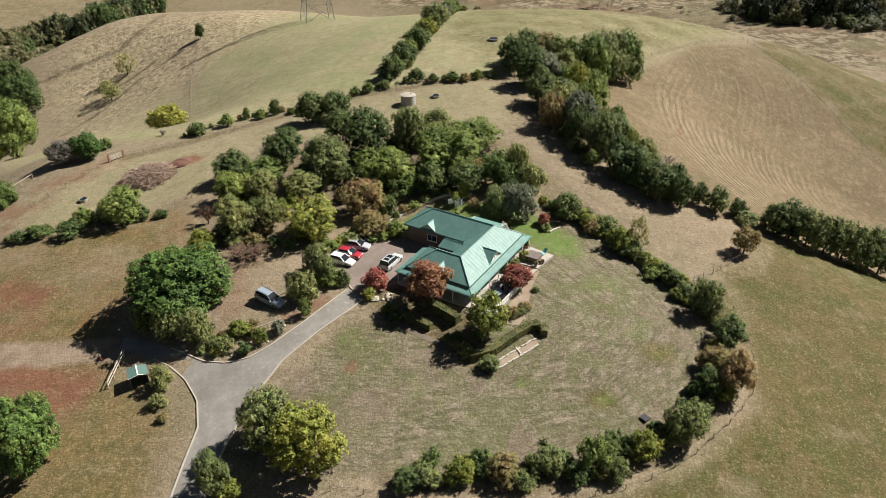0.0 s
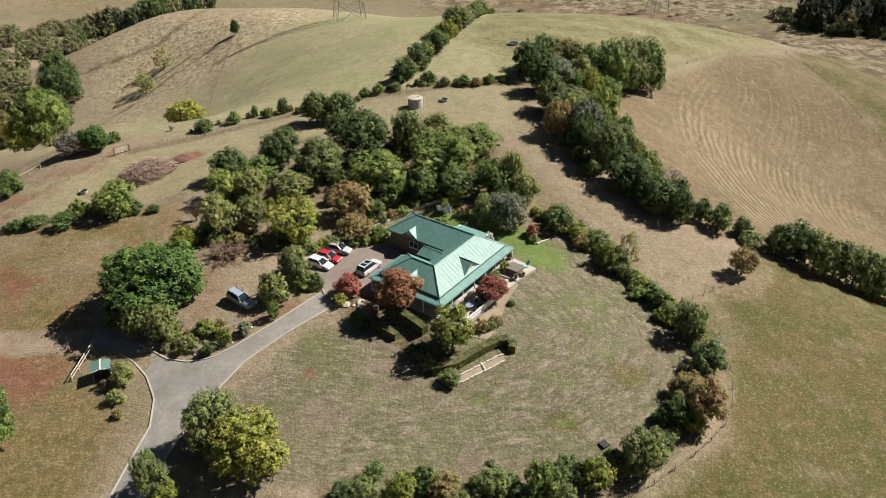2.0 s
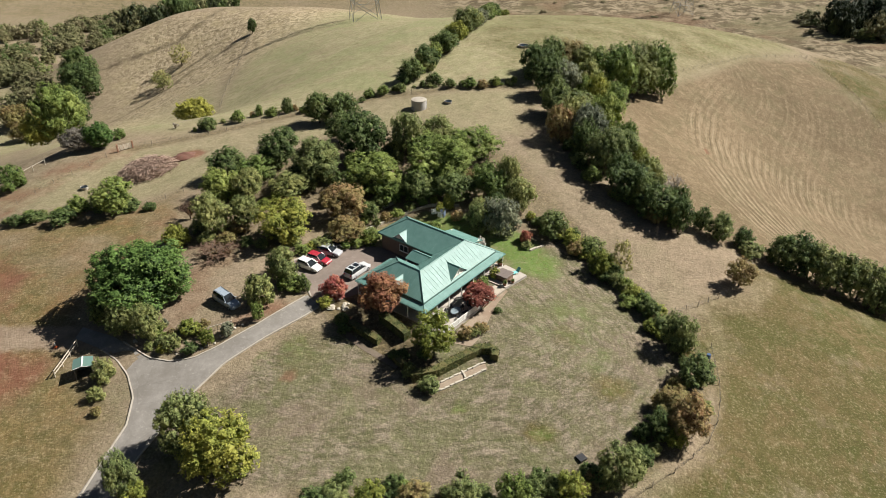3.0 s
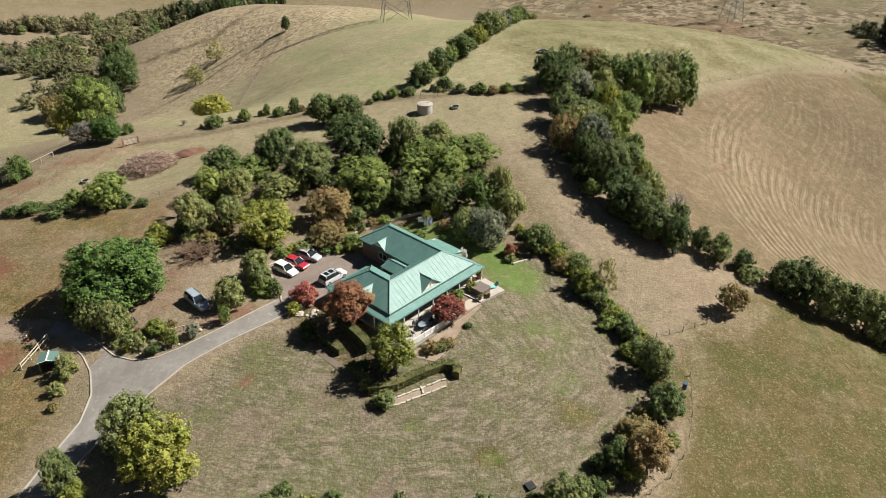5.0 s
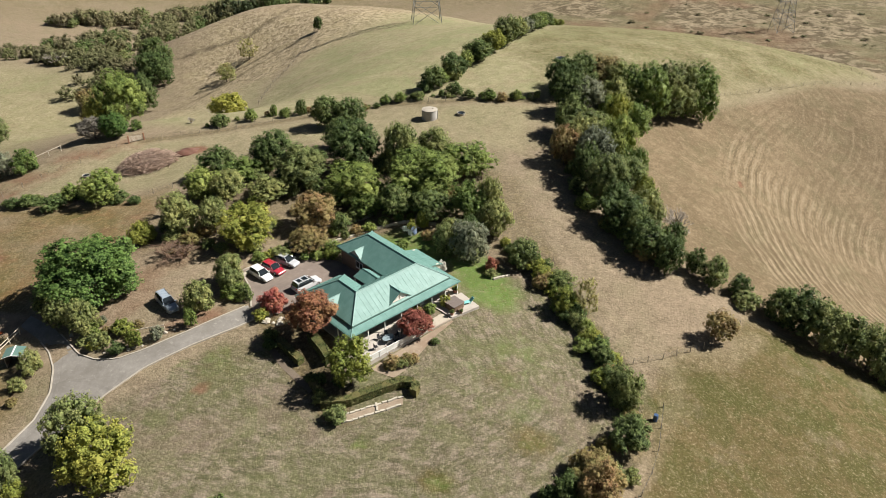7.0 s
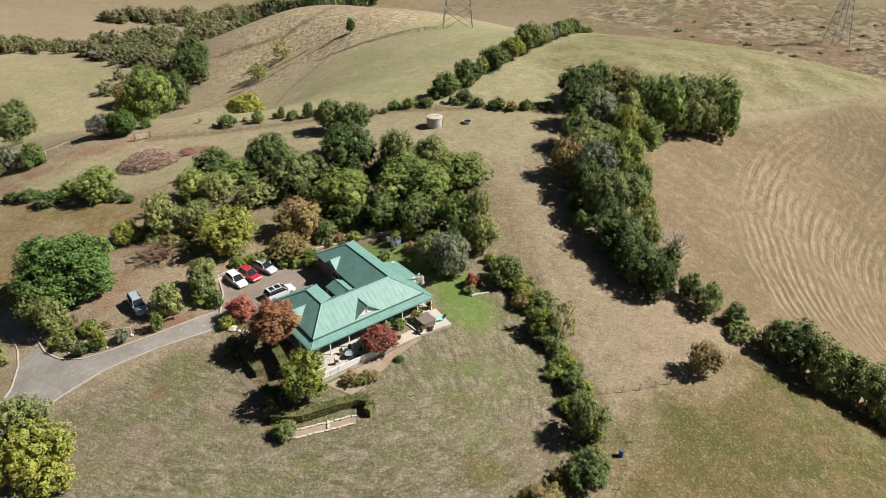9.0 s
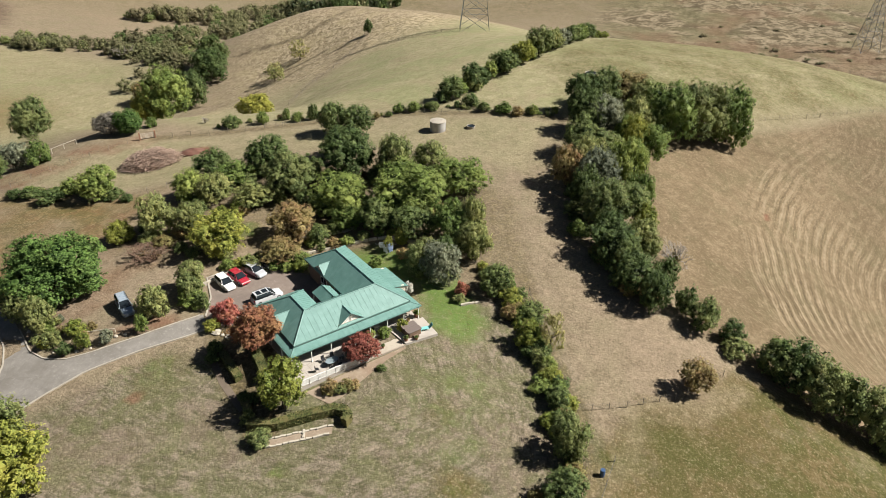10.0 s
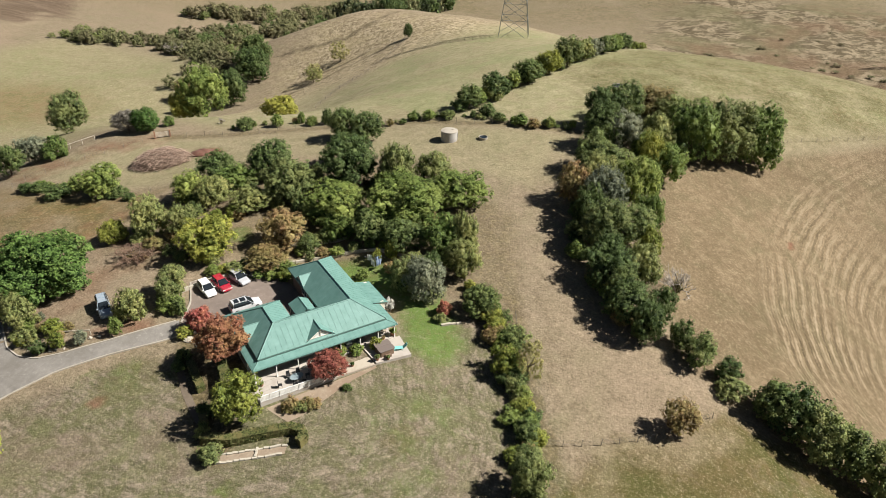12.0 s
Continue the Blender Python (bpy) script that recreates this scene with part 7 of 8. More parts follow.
PAINTS = {"white": paint("white_car_paint", (0.72, 0.72, 0.70)), "red": paint("red_car_paint", (0.33, 0.012, 0.030)), "silver": paint("silver_car_paint", (0.38, 0.39, 0.41)), "blue_grey": paint("blue_grey_car_paint", (0.25, 0.30, 0.35)), "pale_silver": paint("pale_silver_car_paint", (0.50, 0.51, 0.52)), "black": paint("black_car_paint", (0.02, 0.02, 0.022))}
CAR_GLASS = Nodes("car_glass").surface(rgb(0.015, 0.02, 0.024), 0.05, 0.0, Specular_IOR_Level=0.7)
TYRE = worn("tyre_rubber", (0.018, 0.018, 0.018), 0.9, amount=0.2)
ALLOY = worn("alloy", (0.45, 0.45, 0.46), 0.35, 0.8, amount=0.15)
LAMP_CLEAR = Nodes("lamp_clear").surface(rgb(0.6, 0.6, 0.6), 0.1)
LAMP_RED = Nodes("lamp_red").surface(rgb(0.35, 0.01, 0.01), 0.2)


def loft(sections):
    """A hull from cross-sections: x, half width below, half width above, z below, z above."""
    s = Solid()
    rings = []
    for x, wl, wu, zl, zu in sections:
        zm = zl + (zu - zl) * 0.55
        wm = max(wl, wu) * 1.0
        rings.append([(x, -wl * 0.9, zl), (x, -wl, zl + 0.08), (x, -wm, zm), (x, -wu, zu - 0.05), (x, -wu * 0.82, zu), (x, wu * 0.82, zu), (x, wu, zu - 0.05), (x, wm, zm), (x, wl, zl + 0.08), (x, wl * 0.9, zl)])
    n = len(rings[0])
    v = [p for r in rings for p in r]
    f = []
    for k in range(len(rings) - 1):
        f += [(k * n + i, k * n + (i + 1) % n, (k + 1) * n + (i + 1) % n, (k + 1) * n + i) for i in range(n)]
    f += [tuple(range(n - 1, -1, -1)), tuple((len(rings) - 1) * n + i for i in range(n))]
    f = [t[::-1] for t in f]
    return s.add(v, f)


def car(m, colour, length, width, high, label, bonnet=0.27, boot=0.03, rails=False, sunroof=False, spare=False):
    """A parked car; it looks along +x. bonnet, boot: their shares of the length."""
    ob = thing("car", m, label, "car", "parked cars")
    h, w = length / 2, width / 2
    belt = high * 0.60
    xb, xr = h - bonnet * length, -h + boot * length
    body = loft([(-h, w * 0.82, w * 0.8, 0.34, belt * 0.92), (-h + 0.12, w * 0.95, w * 0.93, 0.24, belt), (xr, w, w * 0.94, 0.2, belt + 0.01), (0, w, w * 0.95, 0.2, belt), (xb, w, w * 0.93, 0.2, belt - 0.02),
                 (h - 0.5, w * 0.98, w * 0.86, 0.22, belt - 0.13), (h - 0.12, w * 0.9, w * 0.78, 0.26, belt - 0.24), (h, w * 0.74, w * 0.66, 0.34, belt - 0.34)])
    part("body", body, PAINTS[colour], ob, bevel=0.03)
    cab = loft([(xr + 0.02, w * 0.9, w * 0.84, belt - 0.06, belt + 0.05), (xr + 0.3, w * 0.92, w * 0.76, belt - 0.06, high - 0.06), (0.0, w * 0.93, w * 0.76, belt - 0.06, high - 0.03), (xb - 0.75, w * 0.92, w * 0.74, belt - 0.06, high - 0.06), (xb + 0.05, w * 0.88, w * 0.8, belt - 0.06, belt + 0.03)])
    part("glasshouse", cab, CAR_GLASS, ob, "dark tinted windows", bevel=0.02)
    roof = Solid().slab([(xr + 0.26, -w * 0.74, high - 0.02), (xb - 0.82, -w * 0.72, high - 0.02), (xb - 0.82, w * 0.72, high - 0.02), (xr + 0.26, w * 0.74, high - 0.02)], 0.05)
    part("roof", roof, PAINTS[colour], ob, bevel=0.02)
    for sgn in (-1, 1):
        for xa, xb2 in ((xr + 0.2, xr + 0.34), (-0.1, -0.06), (xb - 0.06, xb - 0.8)):
            part("pillar", Solid().tube((xa, sgn * w * 0.925, belt - 0.04), (xb2, sgn * w * 0.75, high - 0.04), 0.045, sides=4), PAINTS[colour], ob)
        part("headlight", Solid().box(h - 0.16, sgn * w * 0.66 - 0.17, belt - 0.4, h - 0.03, sgn * w * 0.66 + 0.17, belt - 0.27), LAMP_CLEAR, ob)
        part("tail_light", Solid().box(-h - 0.012, sgn * w * 0.72 - 0.1, belt - 0.3, -h + 0.05, sgn * w * 0.72 + 0.1, belt - 0.05), LAMP_RED, ob)
        part("wing_mirror", Solid().box(xb - 0.18, sgn * (w + 0.06) - 0.1, belt, xb - 0.04, sgn * (w + 0.06) + 0.1, belt + 0.14), PAINTS[colour], ob, bevel=0.02)
        if rails:
            part("roof_rail", Solid().tube((xr + 0.4, sgn * w * 0.66, high + 0.04), (xb - 0.95, sgn * w * 0.66, high + 0.04), 0.025, sides=6), DARK_METAL, ob)
        for x in (h - 0.82, -h + 0.78):
            wheel = part("wheel", Solid().tube((x, sgn * (w - 0.2), 0.32), (x, sgn * (w - 0.03), 0.32), 0.2, sides=14), TYRE, ob)
            part("tyre", Solid().tube((x, sgn * (w - 0.21), 0.32), (x, sgn * (w + 0.0), 0.32), 0.325, sides=18), TYRE, wheel)
            part("rim", Solid().tube((x, sgn * (w - 0.02), 0.32), (x, sgn * (w + 0.012), 0.32), 0.2, 0.17, sides=12), ALLOY, wheel)
    if sunroof:
        for x0, x1 in ((xr + 0.55, xr + 1.25), (xr + 1.45, xb - 1.0)):
            part("sunroof", Solid().box(x0, -w * 0.5, high - 0.02, x1, w * 0.5, high - 0.008), CAR_GLASS, ob)
    if spare:
        part("spare_wheel", Solid().tube((-h - 0.18, 0, belt - 0.1), (-h, 0, belt - 0.1), 0.33, sides=16), TYRE, ob)
    part("bumper", Solid().box(h - 0.1, -w * 0.78, 0.28, h + 0.03, w * 0.78, 0.46), PAINTS[colour], ob, bevel=0.03)
    part("number_plate", Solid().box(-h - 0.025, -0.2, belt - 0.45, -h - 0.012, 0.2, belt - 0.34), WHITE, ob)
    return ob


def parked(u, v, a, *more, **options):
    x, y = house_xy(u, v)
    return car(pose(x, y, ground(x, y) + 0.065, 0, 0, HOUSE_TURN + a), *more, **options)


parked(4.3, 17.0, 2, "pale_silver", 4.6, 1.82, 1.72, "pale silver estate car with roof rails parked beside the wing", boot=0.02, rails=True, sunroof=True)
parked(0.65, 24.0, -84, "white", 4.2, 1.74, 1.48, "white hatchback parked against the car park wall")
parked(2.95, 24.2, -80, "red", 4.1, 1.7, 1.42, "red hatchback parked between two pale cars", bonnet=0.28)
parked(5.7, 24.7, -74, "silver", 4.3, 1.75, 1.5, "silver hatchback parked under the overhanging tree")
parked(8.0, 26.0, -80, "black", 4.2, 1.75, 1.5, "black car parked in the shade of the tree")
jx, jy = -25.7, 86.9
car(pose(jx, jy, ground(jx, jy) + 0.02, 1.5, 3.5, -31), "blue_grey", 4.7, 1.78, 1.75, "blue-grey four-wheel drive parked on the grassy bank", boot=0.02, rails=True, spare=True)

# ---- water tank, troughs and the like ----
TANK = worn("tank_concrete", (0.40, 0.385, 0.36), 0.85, scale=0.9, amount=0.7, grain=9.0, depth=0.01, dirt=(0.26, 0.23, 0.2))
tx, ty = -9.05, 160.3
tank = thing("water_tank", pose(tx, ty, ground(tx, ty) - 0.1), "round pale concrete water tank with a low domed lid", "water tank")
part("drum", Solid().lathe([(1.72, 0), (1.72, 2.1), (1.66, 2.15)], 40), TANK, tank)
part("lid", Solid().lathe([(1.76, 2.15), (1.76, 2.24), (1.0, 2.38), (0.3, 2.44), (0.3, 2.45)], 40), CONCRETE, tank)
part("hatch", Solid().lathe([(0.3, 2.36), (0.3, 2.5), (0.26, 2.52)], 16, 0.6, 0.4), CONCRETE, tank)
part("pipe", Solid().tube((1.75, 0.2, 0.1), (1.75, 0.2, 1.9), 0.04), DARK_METAL, tank)


def trough(x, y, r, label):
    ob = thing("water_trough", pose(x, y, ground(x, y) - 0.05), label, "trough", "water troughs")
    part("tub", Solid().lathe([(r * 0.92, 0), (r, 0.55), (r * 0.93, 0.55), (r * 0.88, 0.12), (0.02, 0.1)], 28), CONCRETE, ob)
    part("water", Solid().lathe([(r * 0.9, 0.40), (r * 0.9, 0.42)], 28), CAR_GLASS, ob, "dark still water")


trough(-2.8, 163.6, 0.95, "round concrete water trough near the tank")
trough(12.7, 206.0, 1.5, "round concrete water trough in the upper paddock")
trough(-69.0, 121.6, 0.75, "round tyre trough near the farm track")
CONE_O = worn("cone_orange", (0.55, 0.11, 0.03), 0.6, amount=0.2)
cone = thing("traffic_cone", pose(-47.5, 77.2, ground(-47.5, 77.2)), "orange and white traffic cone beside the farm track", "traffic cone")
part("base", Solid().box(-0.25, -0.25, 0, 0.25, 0.25, 0.05), CONE_O, cone)
part("cone", Solid().lathe([(0.2, 0.05), (0.1, 0.42)], 16), CONE_O, cone)
part("band", Solid().lathe([(0.12, 0.42), (0.04, 0.85)], 16), WHITE, cone, "white upper half")
BLUE = worn("blue_plastic", (0.032, 0.075, 0.17), 0.5, amount=0.15)
bx, by = 44.1, 89.2
drum = thing("blue_drum", pose(bx, by, ground(bx, by)), "blue plastic drum beside the border fence", "drum")
part("barrel", Solid().lathe([(0.28, 0), (0.3, 0.3), (0.32, 0.5), (0.3, 0.7), (0.28, 0.95)], 18), BLUE, drum)
part("lid", Solid().lathe([(0.29, 0.95), (0.29, 1.0)], 18), BLUE, drum)
qx, qy = 25.6, 67.3
bin_ = thing("compost_bin", pose(qx, qy, ground(qx, qy) - 0.05, 0, 0, 40), "black slatted compost bin at the edge of the lawn", "compost bin")
for box in ((-0.5, -0.5, 0.5, -0.46), (-0.5, 0.46, 0.5, 0.5), (-0.5, -0.46, -0.46, 0.46), (0.46, -0.46, 0.5, 0.46)):
    x0, y0, x1, y1 = box
    part("slat", Solid().box(x0, y0, 0.04, x1, y1, 0.26), DARK_METAL, bin_)
part("lid", Solid().box(-0.52, -0.52, 0.27, 0.52, 0.52, 0.30), DARK_METAL, bin_)

# ---- the hut by the fork ----
HUT_ROOF = worn("hut_roof_green", (0.095, 0.170, 0.148), 0.5, amount=0.2)
hz = ground(-40.6, 73.0)
hut = thing("garden_hut", pose(-40.6, 73.0, hz, 0, 0, 28) @ Matrix.Scale(0.9, 4), "small open hut with a green roof and pale ridge", "hut")
for x in (-1.2, 1.2):
    for y in (-0.95, 0.95):
        part("post", Solid().box(x - 0.06, y - 0.06, -0.2, x + 0.06, y + 0.06, 1.9), TIMBER, hut)
part("back_wall", Solid().box(-1.2, 0.9, -0.1, 1.2, 0.96, 1.8), TIMBER, hut)
part("side_wall", Solid().box(-1.24, -0.9, -0.1, -1.18, 0.9, 1.8), TIMBER, hut)
part("side_wall", Solid().box(1.18, -0.9, -0.1, 1.24, 0.9, 1.8), TIMBER, hut)
part("roof", Solid().slab([(-1.4, -1.25, 1.9), (0.0, -1.25, 2.25), (0.0, 1.2, 2.25), (-1.4, 1.2, 1.9)], 0.06), HUT_ROOF, hut)
part("roof", Solid().slab([(0.0, -1.25, 2.25), (1.4, -1.25, 1.9), (1.4, 1.2, 1.9), (0.0, 1.2, 2.25)], 0.06), HUT_ROOF, hut)
part("ridge", Solid().box(-0.1, -1.3, 2.22, 0.1, 1.25, 2.28), WHITE, hut, "pale ridge strip")
part("barge_board", Solid().tube((-1.42, -1.3, 1.88), (0, -1.3, 2.24), 0.06, sides=4).tube((0, -1.3, 2.24), (1.42, -1.3, 1.88), 0.06, sides=4), WHITE, hut)


# ---- fences ----
def fence(points, label, group, step=3.2, high=1.15, rails=0, wires=4, thick=0.05, material=None, jitter=0.04):
    """Posts along a plan polyline with wires or timber rails between them."""
    material = material or TIMBER
    ob = thing("fence", pose(0, 0, 0), label, "fence", group)
    rng = random.Random(len(points) * 31 + int(abs(points[0][0]) * 7))
    post_m = Solid().tube((0, 0, -0.4), (0, 0, high), thick, thick * 0.85, 6).mesh("post", material)
    pts = run(points, step)
    for x, y, a in pts:
        p = part("post", post_m, None, ob)
        p.matrix_basis = pose(x, y, ground(x, y), rng.uniform(-4, 4), rng.uniform(-4, 4), 0)
    for k in range(rails):
        z = high * (0.9 - 0.42 * k)
        for (x0, y0, _), (x1, y1, _) in zip(pts, pts[1:]):
            part("rail", Solid().tube((x0, y0, ground(x0, y0) + z), (x1, y1, ground(x1, y1) + z), 0.07, sides=4), material, ob)
    for k in range(wires):
        s = Solid()
        z = high * (0.92 - 0.8 * k / max(wires, 1))
        for (x0, y0, _), (x1, y1, _) in zip(pts, pts[1:]):
            s.tube((x0, y0, ground(x0, y0) + z), (x1, y1, ground(x1, y1) + z), 0.008, sides=3, cap=False)
        part("wire", s, DARK_METAL, ob)["kind"] = "stuff"
    return ob


GREY_POST = worn("grey_post", (0.26, 0.22, 0.17), 0.95, amount=0.3)
PALE_RAIL = worn("pale_rail", (0.50, 0.44, 0.35), 0.85, amount=0.25)
fence([(-81, 112), (-77.9, 119.9), (-72.5, 130.6), (-69.3, 136.9)], "post and wire fence along the farm track", "paddock fences", 4.0, material=GREY_POST)
fence([(-67.5, 138.2), (-56.1, 144.2), (-40.2, 156.2), (-20.7, 167.6), (9.4, 175.5), (22, 178)], "post and wire fence past the water tank", "paddock fences", 4.0, material=GREY_POST)
fence([(-96, 115), (-89, 120.8), (-82.9, 132.1)], "pale timber post and rail fence by the yard", "yard rails", 2.6, 1.3, 1, 0, 0.09, PALE_RAIL)
fence([(-80, 108.6), (-69.0, 110.4), (-59.2, 111.4), (-51.9, 114.3), (-46.7, 121.0)], "post and wire fence below the track", "paddock fences", 3.6, material=GREY_POST)
fence([(38.5, 97), (44.4, 101), (50, 105.6), (55.4, 113.6)], "post and wire fence across the dry paddock", "paddock fences", 2.4, material=GREY_POST)
fence([(45.0, 92), (44.8, 84.4), (44.1, 79.5), (42.4, 74.5), (38.1, 69.1), (30.2, 62.0), (22.4, 57.4), (12, 54.6), (0, 54), (-16.2, 55.8)], "timber post and wire fence round the border planting", "paddock fences", 3.8, 1.0, material=GREY_POST)
fence([(-44.4, 77.6), (-44.4, 71.8)], "timber post and rail fence beside the hut", "hut rails", 1.9, 1.2, 2, 0, 0.09, PALE_RAIL)
fence([(-26.8, 80.6), (-23.0, 82.6)], "grey timber rail behind the island bed", "hut rails", 2.0, 0.9, 1, 0, 0.06, PALE_RAIL)
fence([(36, 187), (56, 213), (79, 236), (98, 250), (104, 252)], "post and wire fence at the head of the hay field", "paddock fences", 4.5, material=GREY_POST)
fence([(102.6, 250.9), (114.2, 237.1), (122.8, 217.7), (130.9, 198.7)], "post and wire fence down the side of the hay field", "paddock fences", 3.2, material=GREY_POST)
fence([(70, 268), (104, 254), (140, 262), (175, 275)], "post and wire fence along the far crest", "paddock fences", 3.2, material=GREY_POST)
fence([(-104.5, 303), (-96, 268), (-88, 240), (-75, 199)], "post and wire fence down the far paddock", "paddock fences", 4.5, material=GREY_POST)
fence([(26.0, 116.2), (31.8, 105.6), (38.4, 96.6)], "post and wire fence behind the border shrubs", "paddock fences", 2.6, material=GREY_POST)


def gate_posts(x, y, a):
    ob = thing("farm_gate", pose(x, y, ground(x, y), 0, 0, a), "reddish timber farm gate across the track", "gate")
    for s in (-1.6, 1.6):
        part("gate_post", Solid().box(s - 0.13, -0.13, -0.3, s + 0.13, 0.13, 1.7), TERRA, ob)
    for k in range(5):
        part("board", Solid().box(-1.46, -0.03, 0.25 + 0.24 * k, 1.46, 0.03, 0.36 + 0.24 * k), PALE_RAIL, ob)


gate_posts(-68.6, 137.4, 50)

# ---- brush pile and the red heap ----
brush_rng = np.random.RandomState(17)
STICK = worn("dry_brush", (0.37, 0.265, 0.205), 0.95, amount=0.4)
brush = thing("brush_pile", pose(-59.2, 128.4, ground(-59.2, 128.4), 0, 0, 40), "big heap of dry pruned branches on the pasture", "brush pile")
for layer in range(5):
    s = Solid()
    for _ in range(300):
        a, q = brush_rng.uniform(0, 2 * math.pi), math.sqrt(brush_rng.uniform(0, 1)) * 0.98
        px_, py_ = 6.0 * q * math.cos(a), 3.6 * q * math.sin(a)
        gz = ground(-59.2 + px_ * math.cos(radians(40)) - py_ * math.sin(radians(40)), 128.4 + px_ * math.sin(radians(40)) + py_ * math.cos(radians(40))) - ground(-59.2, 128.4)
        zz = gz + 2.9 * (1 - q ** 3) * brush_rng.uniform(0.6, 1.05) + 0.05
        b = brush_rng.uniform(0, 2 * math.pi)
        ln = brush_rng.uniform(0.5, 1.3)
        tilt = brush_rng.uniform(-0.3, 0.35)
        s.tube((px_ - ln * math.cos(b), py_ - ln * math.sin(b), zz - tilt * 0.5), (px_ + ln * math.cos(b), py_ + ln * math.sin(b), zz + tilt), 0.05, 0.02, 4, False)
    part("brushwood", s, STICK, brush)["kind"] = "stuff"
core = Solid().lathe([(1.0, -0.3), (0.9, 0.25), (0.6, 0.62), (0.2, 0.8)], 20)
core.v = [(x * 5.6, y * 3.3, z * 2.8) for x, y, z in core.v]
part("leaf_litter", core, STICK, brush)
RED_HEAP = worn("red_leaf_heap", (0.130, 0.056, 0.038), 0.95, amount=0.4, grain=12.0, depth=0.05)
heap = Solid()
hp = [(q, 0.9 * (1 - q * q)) for q in (1.0, 0.8, 0.6, 0.4, 0.2, 0.05)]
heap.lathe([(2.1 * a, b - 0.15) for a, b in hp], 22)
heap.v = [(x * 1.4 + 0.15 * math.sin(y * 3), y, z + 0.1 * math.sin(x * 4 + y * 2.3)) for x, y, z in heap.v]
heap_ob = tagged(new("soil_heap", heap.mesh("soil_heap", RED_HEAP, False)), "low heap of red-brown leaves and soil", "soil heap")
heap_ob.matrix_basis = pose(-54.2, 135.2, ground(-54.2, 135.2), 0, 0, 40)

# ---- clothes line and white plumes behind the house ----
line_ob = thing("clothes_line", pose(1.8, 115.6, ground(1.8, 115.6)), "rotary clothes line with white and blue washing", "clothes line")
part("pole", Solid().tube((0, 0, -0.2), (0, 0, 1.9), 0.03), ALLOY, line_ob)
for k in range(4):
    a = k * math.pi / 2 + 0.4
    part("arm", Solid().tube((0, 0, 1.3), (1.7 * math.cos(a), 1.7 * math.sin(a), 1.9), 0.02), ALLOY, line_ob)
SHEET_W, SHEET_B = worn("white_sheet", (0.72, 0.73, 0.75), 0.9, amount=0.1), worn("blue_sheet", (0.34, 0.42, 0.58), 0.9, amount=0.1)
for i, (x, y, a, mat) in enumerate(((-0.9, 0.3, 20, SHEET_W), (0.5, 0.6, 60, SHEET_B), (0.2, -0.7, -20, SHEET_W), (1.0, -0.2, 75, SHEET_B), (-0.3, 0.9, 5, SHEET_W))):
    s = Solid()
    cols = [(-0.5 + 0.1 * k, 0.06 * math.sin(k * 1.7 + i)) for k in range(11)]
    v = [(cx, cy, 1.82) for cx, cy in cols] + [(cx, cy * 2.2 + 0.05, 0.75) for cx, cy in cols]
    v += [(cx, cy + 0.012, z) for cx, cy, z in v]
    f = [(k, k + 1, k + 12, k + 11) for k in range(10)] + [(k + 22, k + 33, k + 34, k + 23) for k in range(10)]
    s.add(v, f)
    part("washing", s, mat, line_ob).matrix_basis = pose(x, y, 0, 0, 0, a)
PLUME = leaf("white_plume", (0.60, 0.58, 0.52), (0.80, 0.78, 0.72), (0.66, 0.63, 0.55), 0.2)
px0, py0 = house_xy(22.0, 6.2)
plumes = thing("pampas_clump", pose(px0, py0, ground(px0, py0)), "clump of creamy white plumes by the lean-to wall", "pampas grass")
for k, (dx, dy, hh) in enumerate(((0, 0, 2.3), (0.55, 0.2, 2.0), (0.25, -0.5, 2.1), (-0.4, -0.3, 1.9), (0.8, -0.35, 1.7))):
    c = part("plume", CROWNS["small"][k % 4], None, plumes)
    c.matrix_basis = pose(dx, dy, hh * 0.72, 0, 0, k * 70) @ Matrix.Diagonal((0.42, 0.42, hh * 0.36, 1))
    dress(c, PLUME)
    st = part("stalk", Solid().tube((dx * 0.5, dy * 0.5, -0.1), (dx, dy, hh * 0.6), 0.03), BARK_GREY, plumes)

# ---- pylons ----
STEEL = worn("galvanised_steel", (0.36, 0.37, 0.37), 0.5, 0.6, amount=0.15)


def pylon(x, y, a, base, high, label):
    ob = thing("pylon", pose(x, y, ground(x, y), 0, 0, a), label, "pylon", "power pylons")
    b = base / 2
    wid = lambda z: b * (1 - z / high) ** 1.0 * 0.92 + 0.6
    levels = [0, high * 0.16, high * 0.30, high * 0.42, high * 0.53, high * 0.63, high * 0.72, high * 0.80, high * 0.88, high]
    corners = ((-1, -1), (1, -1), (1, 1), (-1, 1))
    for cx, cy in corners:
        part("leg", Solid().tube((cx * wid(-1.5), cy * wid(-1.5), -1.5), (cx * wid(high), cy * wid(high), high), 0.13, sides=4), STEEL, ob)
    for i in range(4):
        (ax, ay), (ex, ey) = corners[i], corners[(i + 1) % 4]
        for z0, z1 in zip(levels, levels[1:]):
            w0, w1 = wid(z0), wid(z1)
            for p, q in (((ax * w0, ay * w0, z0), (ex * w1, ey * w1, z1)), ((ex * w0, ey * w0, z0), (ax * w1, ay * w1, z1)), ((ax * w1, ay * w1, z1), (ex * w1, ey * w1, z1))):
                part("brace", Solid().tube(p, q, 0.09, sides=3, cap=False), STEEL, ob)
    for z in (high * 0.72, high * 0.84, high * 0.95):
        part("cross_arm", Solid().tube((-7, 0, z), (7, 0, z), 0.1, sides=4).tube((-7, 0, z), (0, 0, z + 1.6), 0.07, sides=3).tube((7, 0, z), (0, 0, z + 1.6), 0.07, sides=3), STEEL, ob)
    return ob


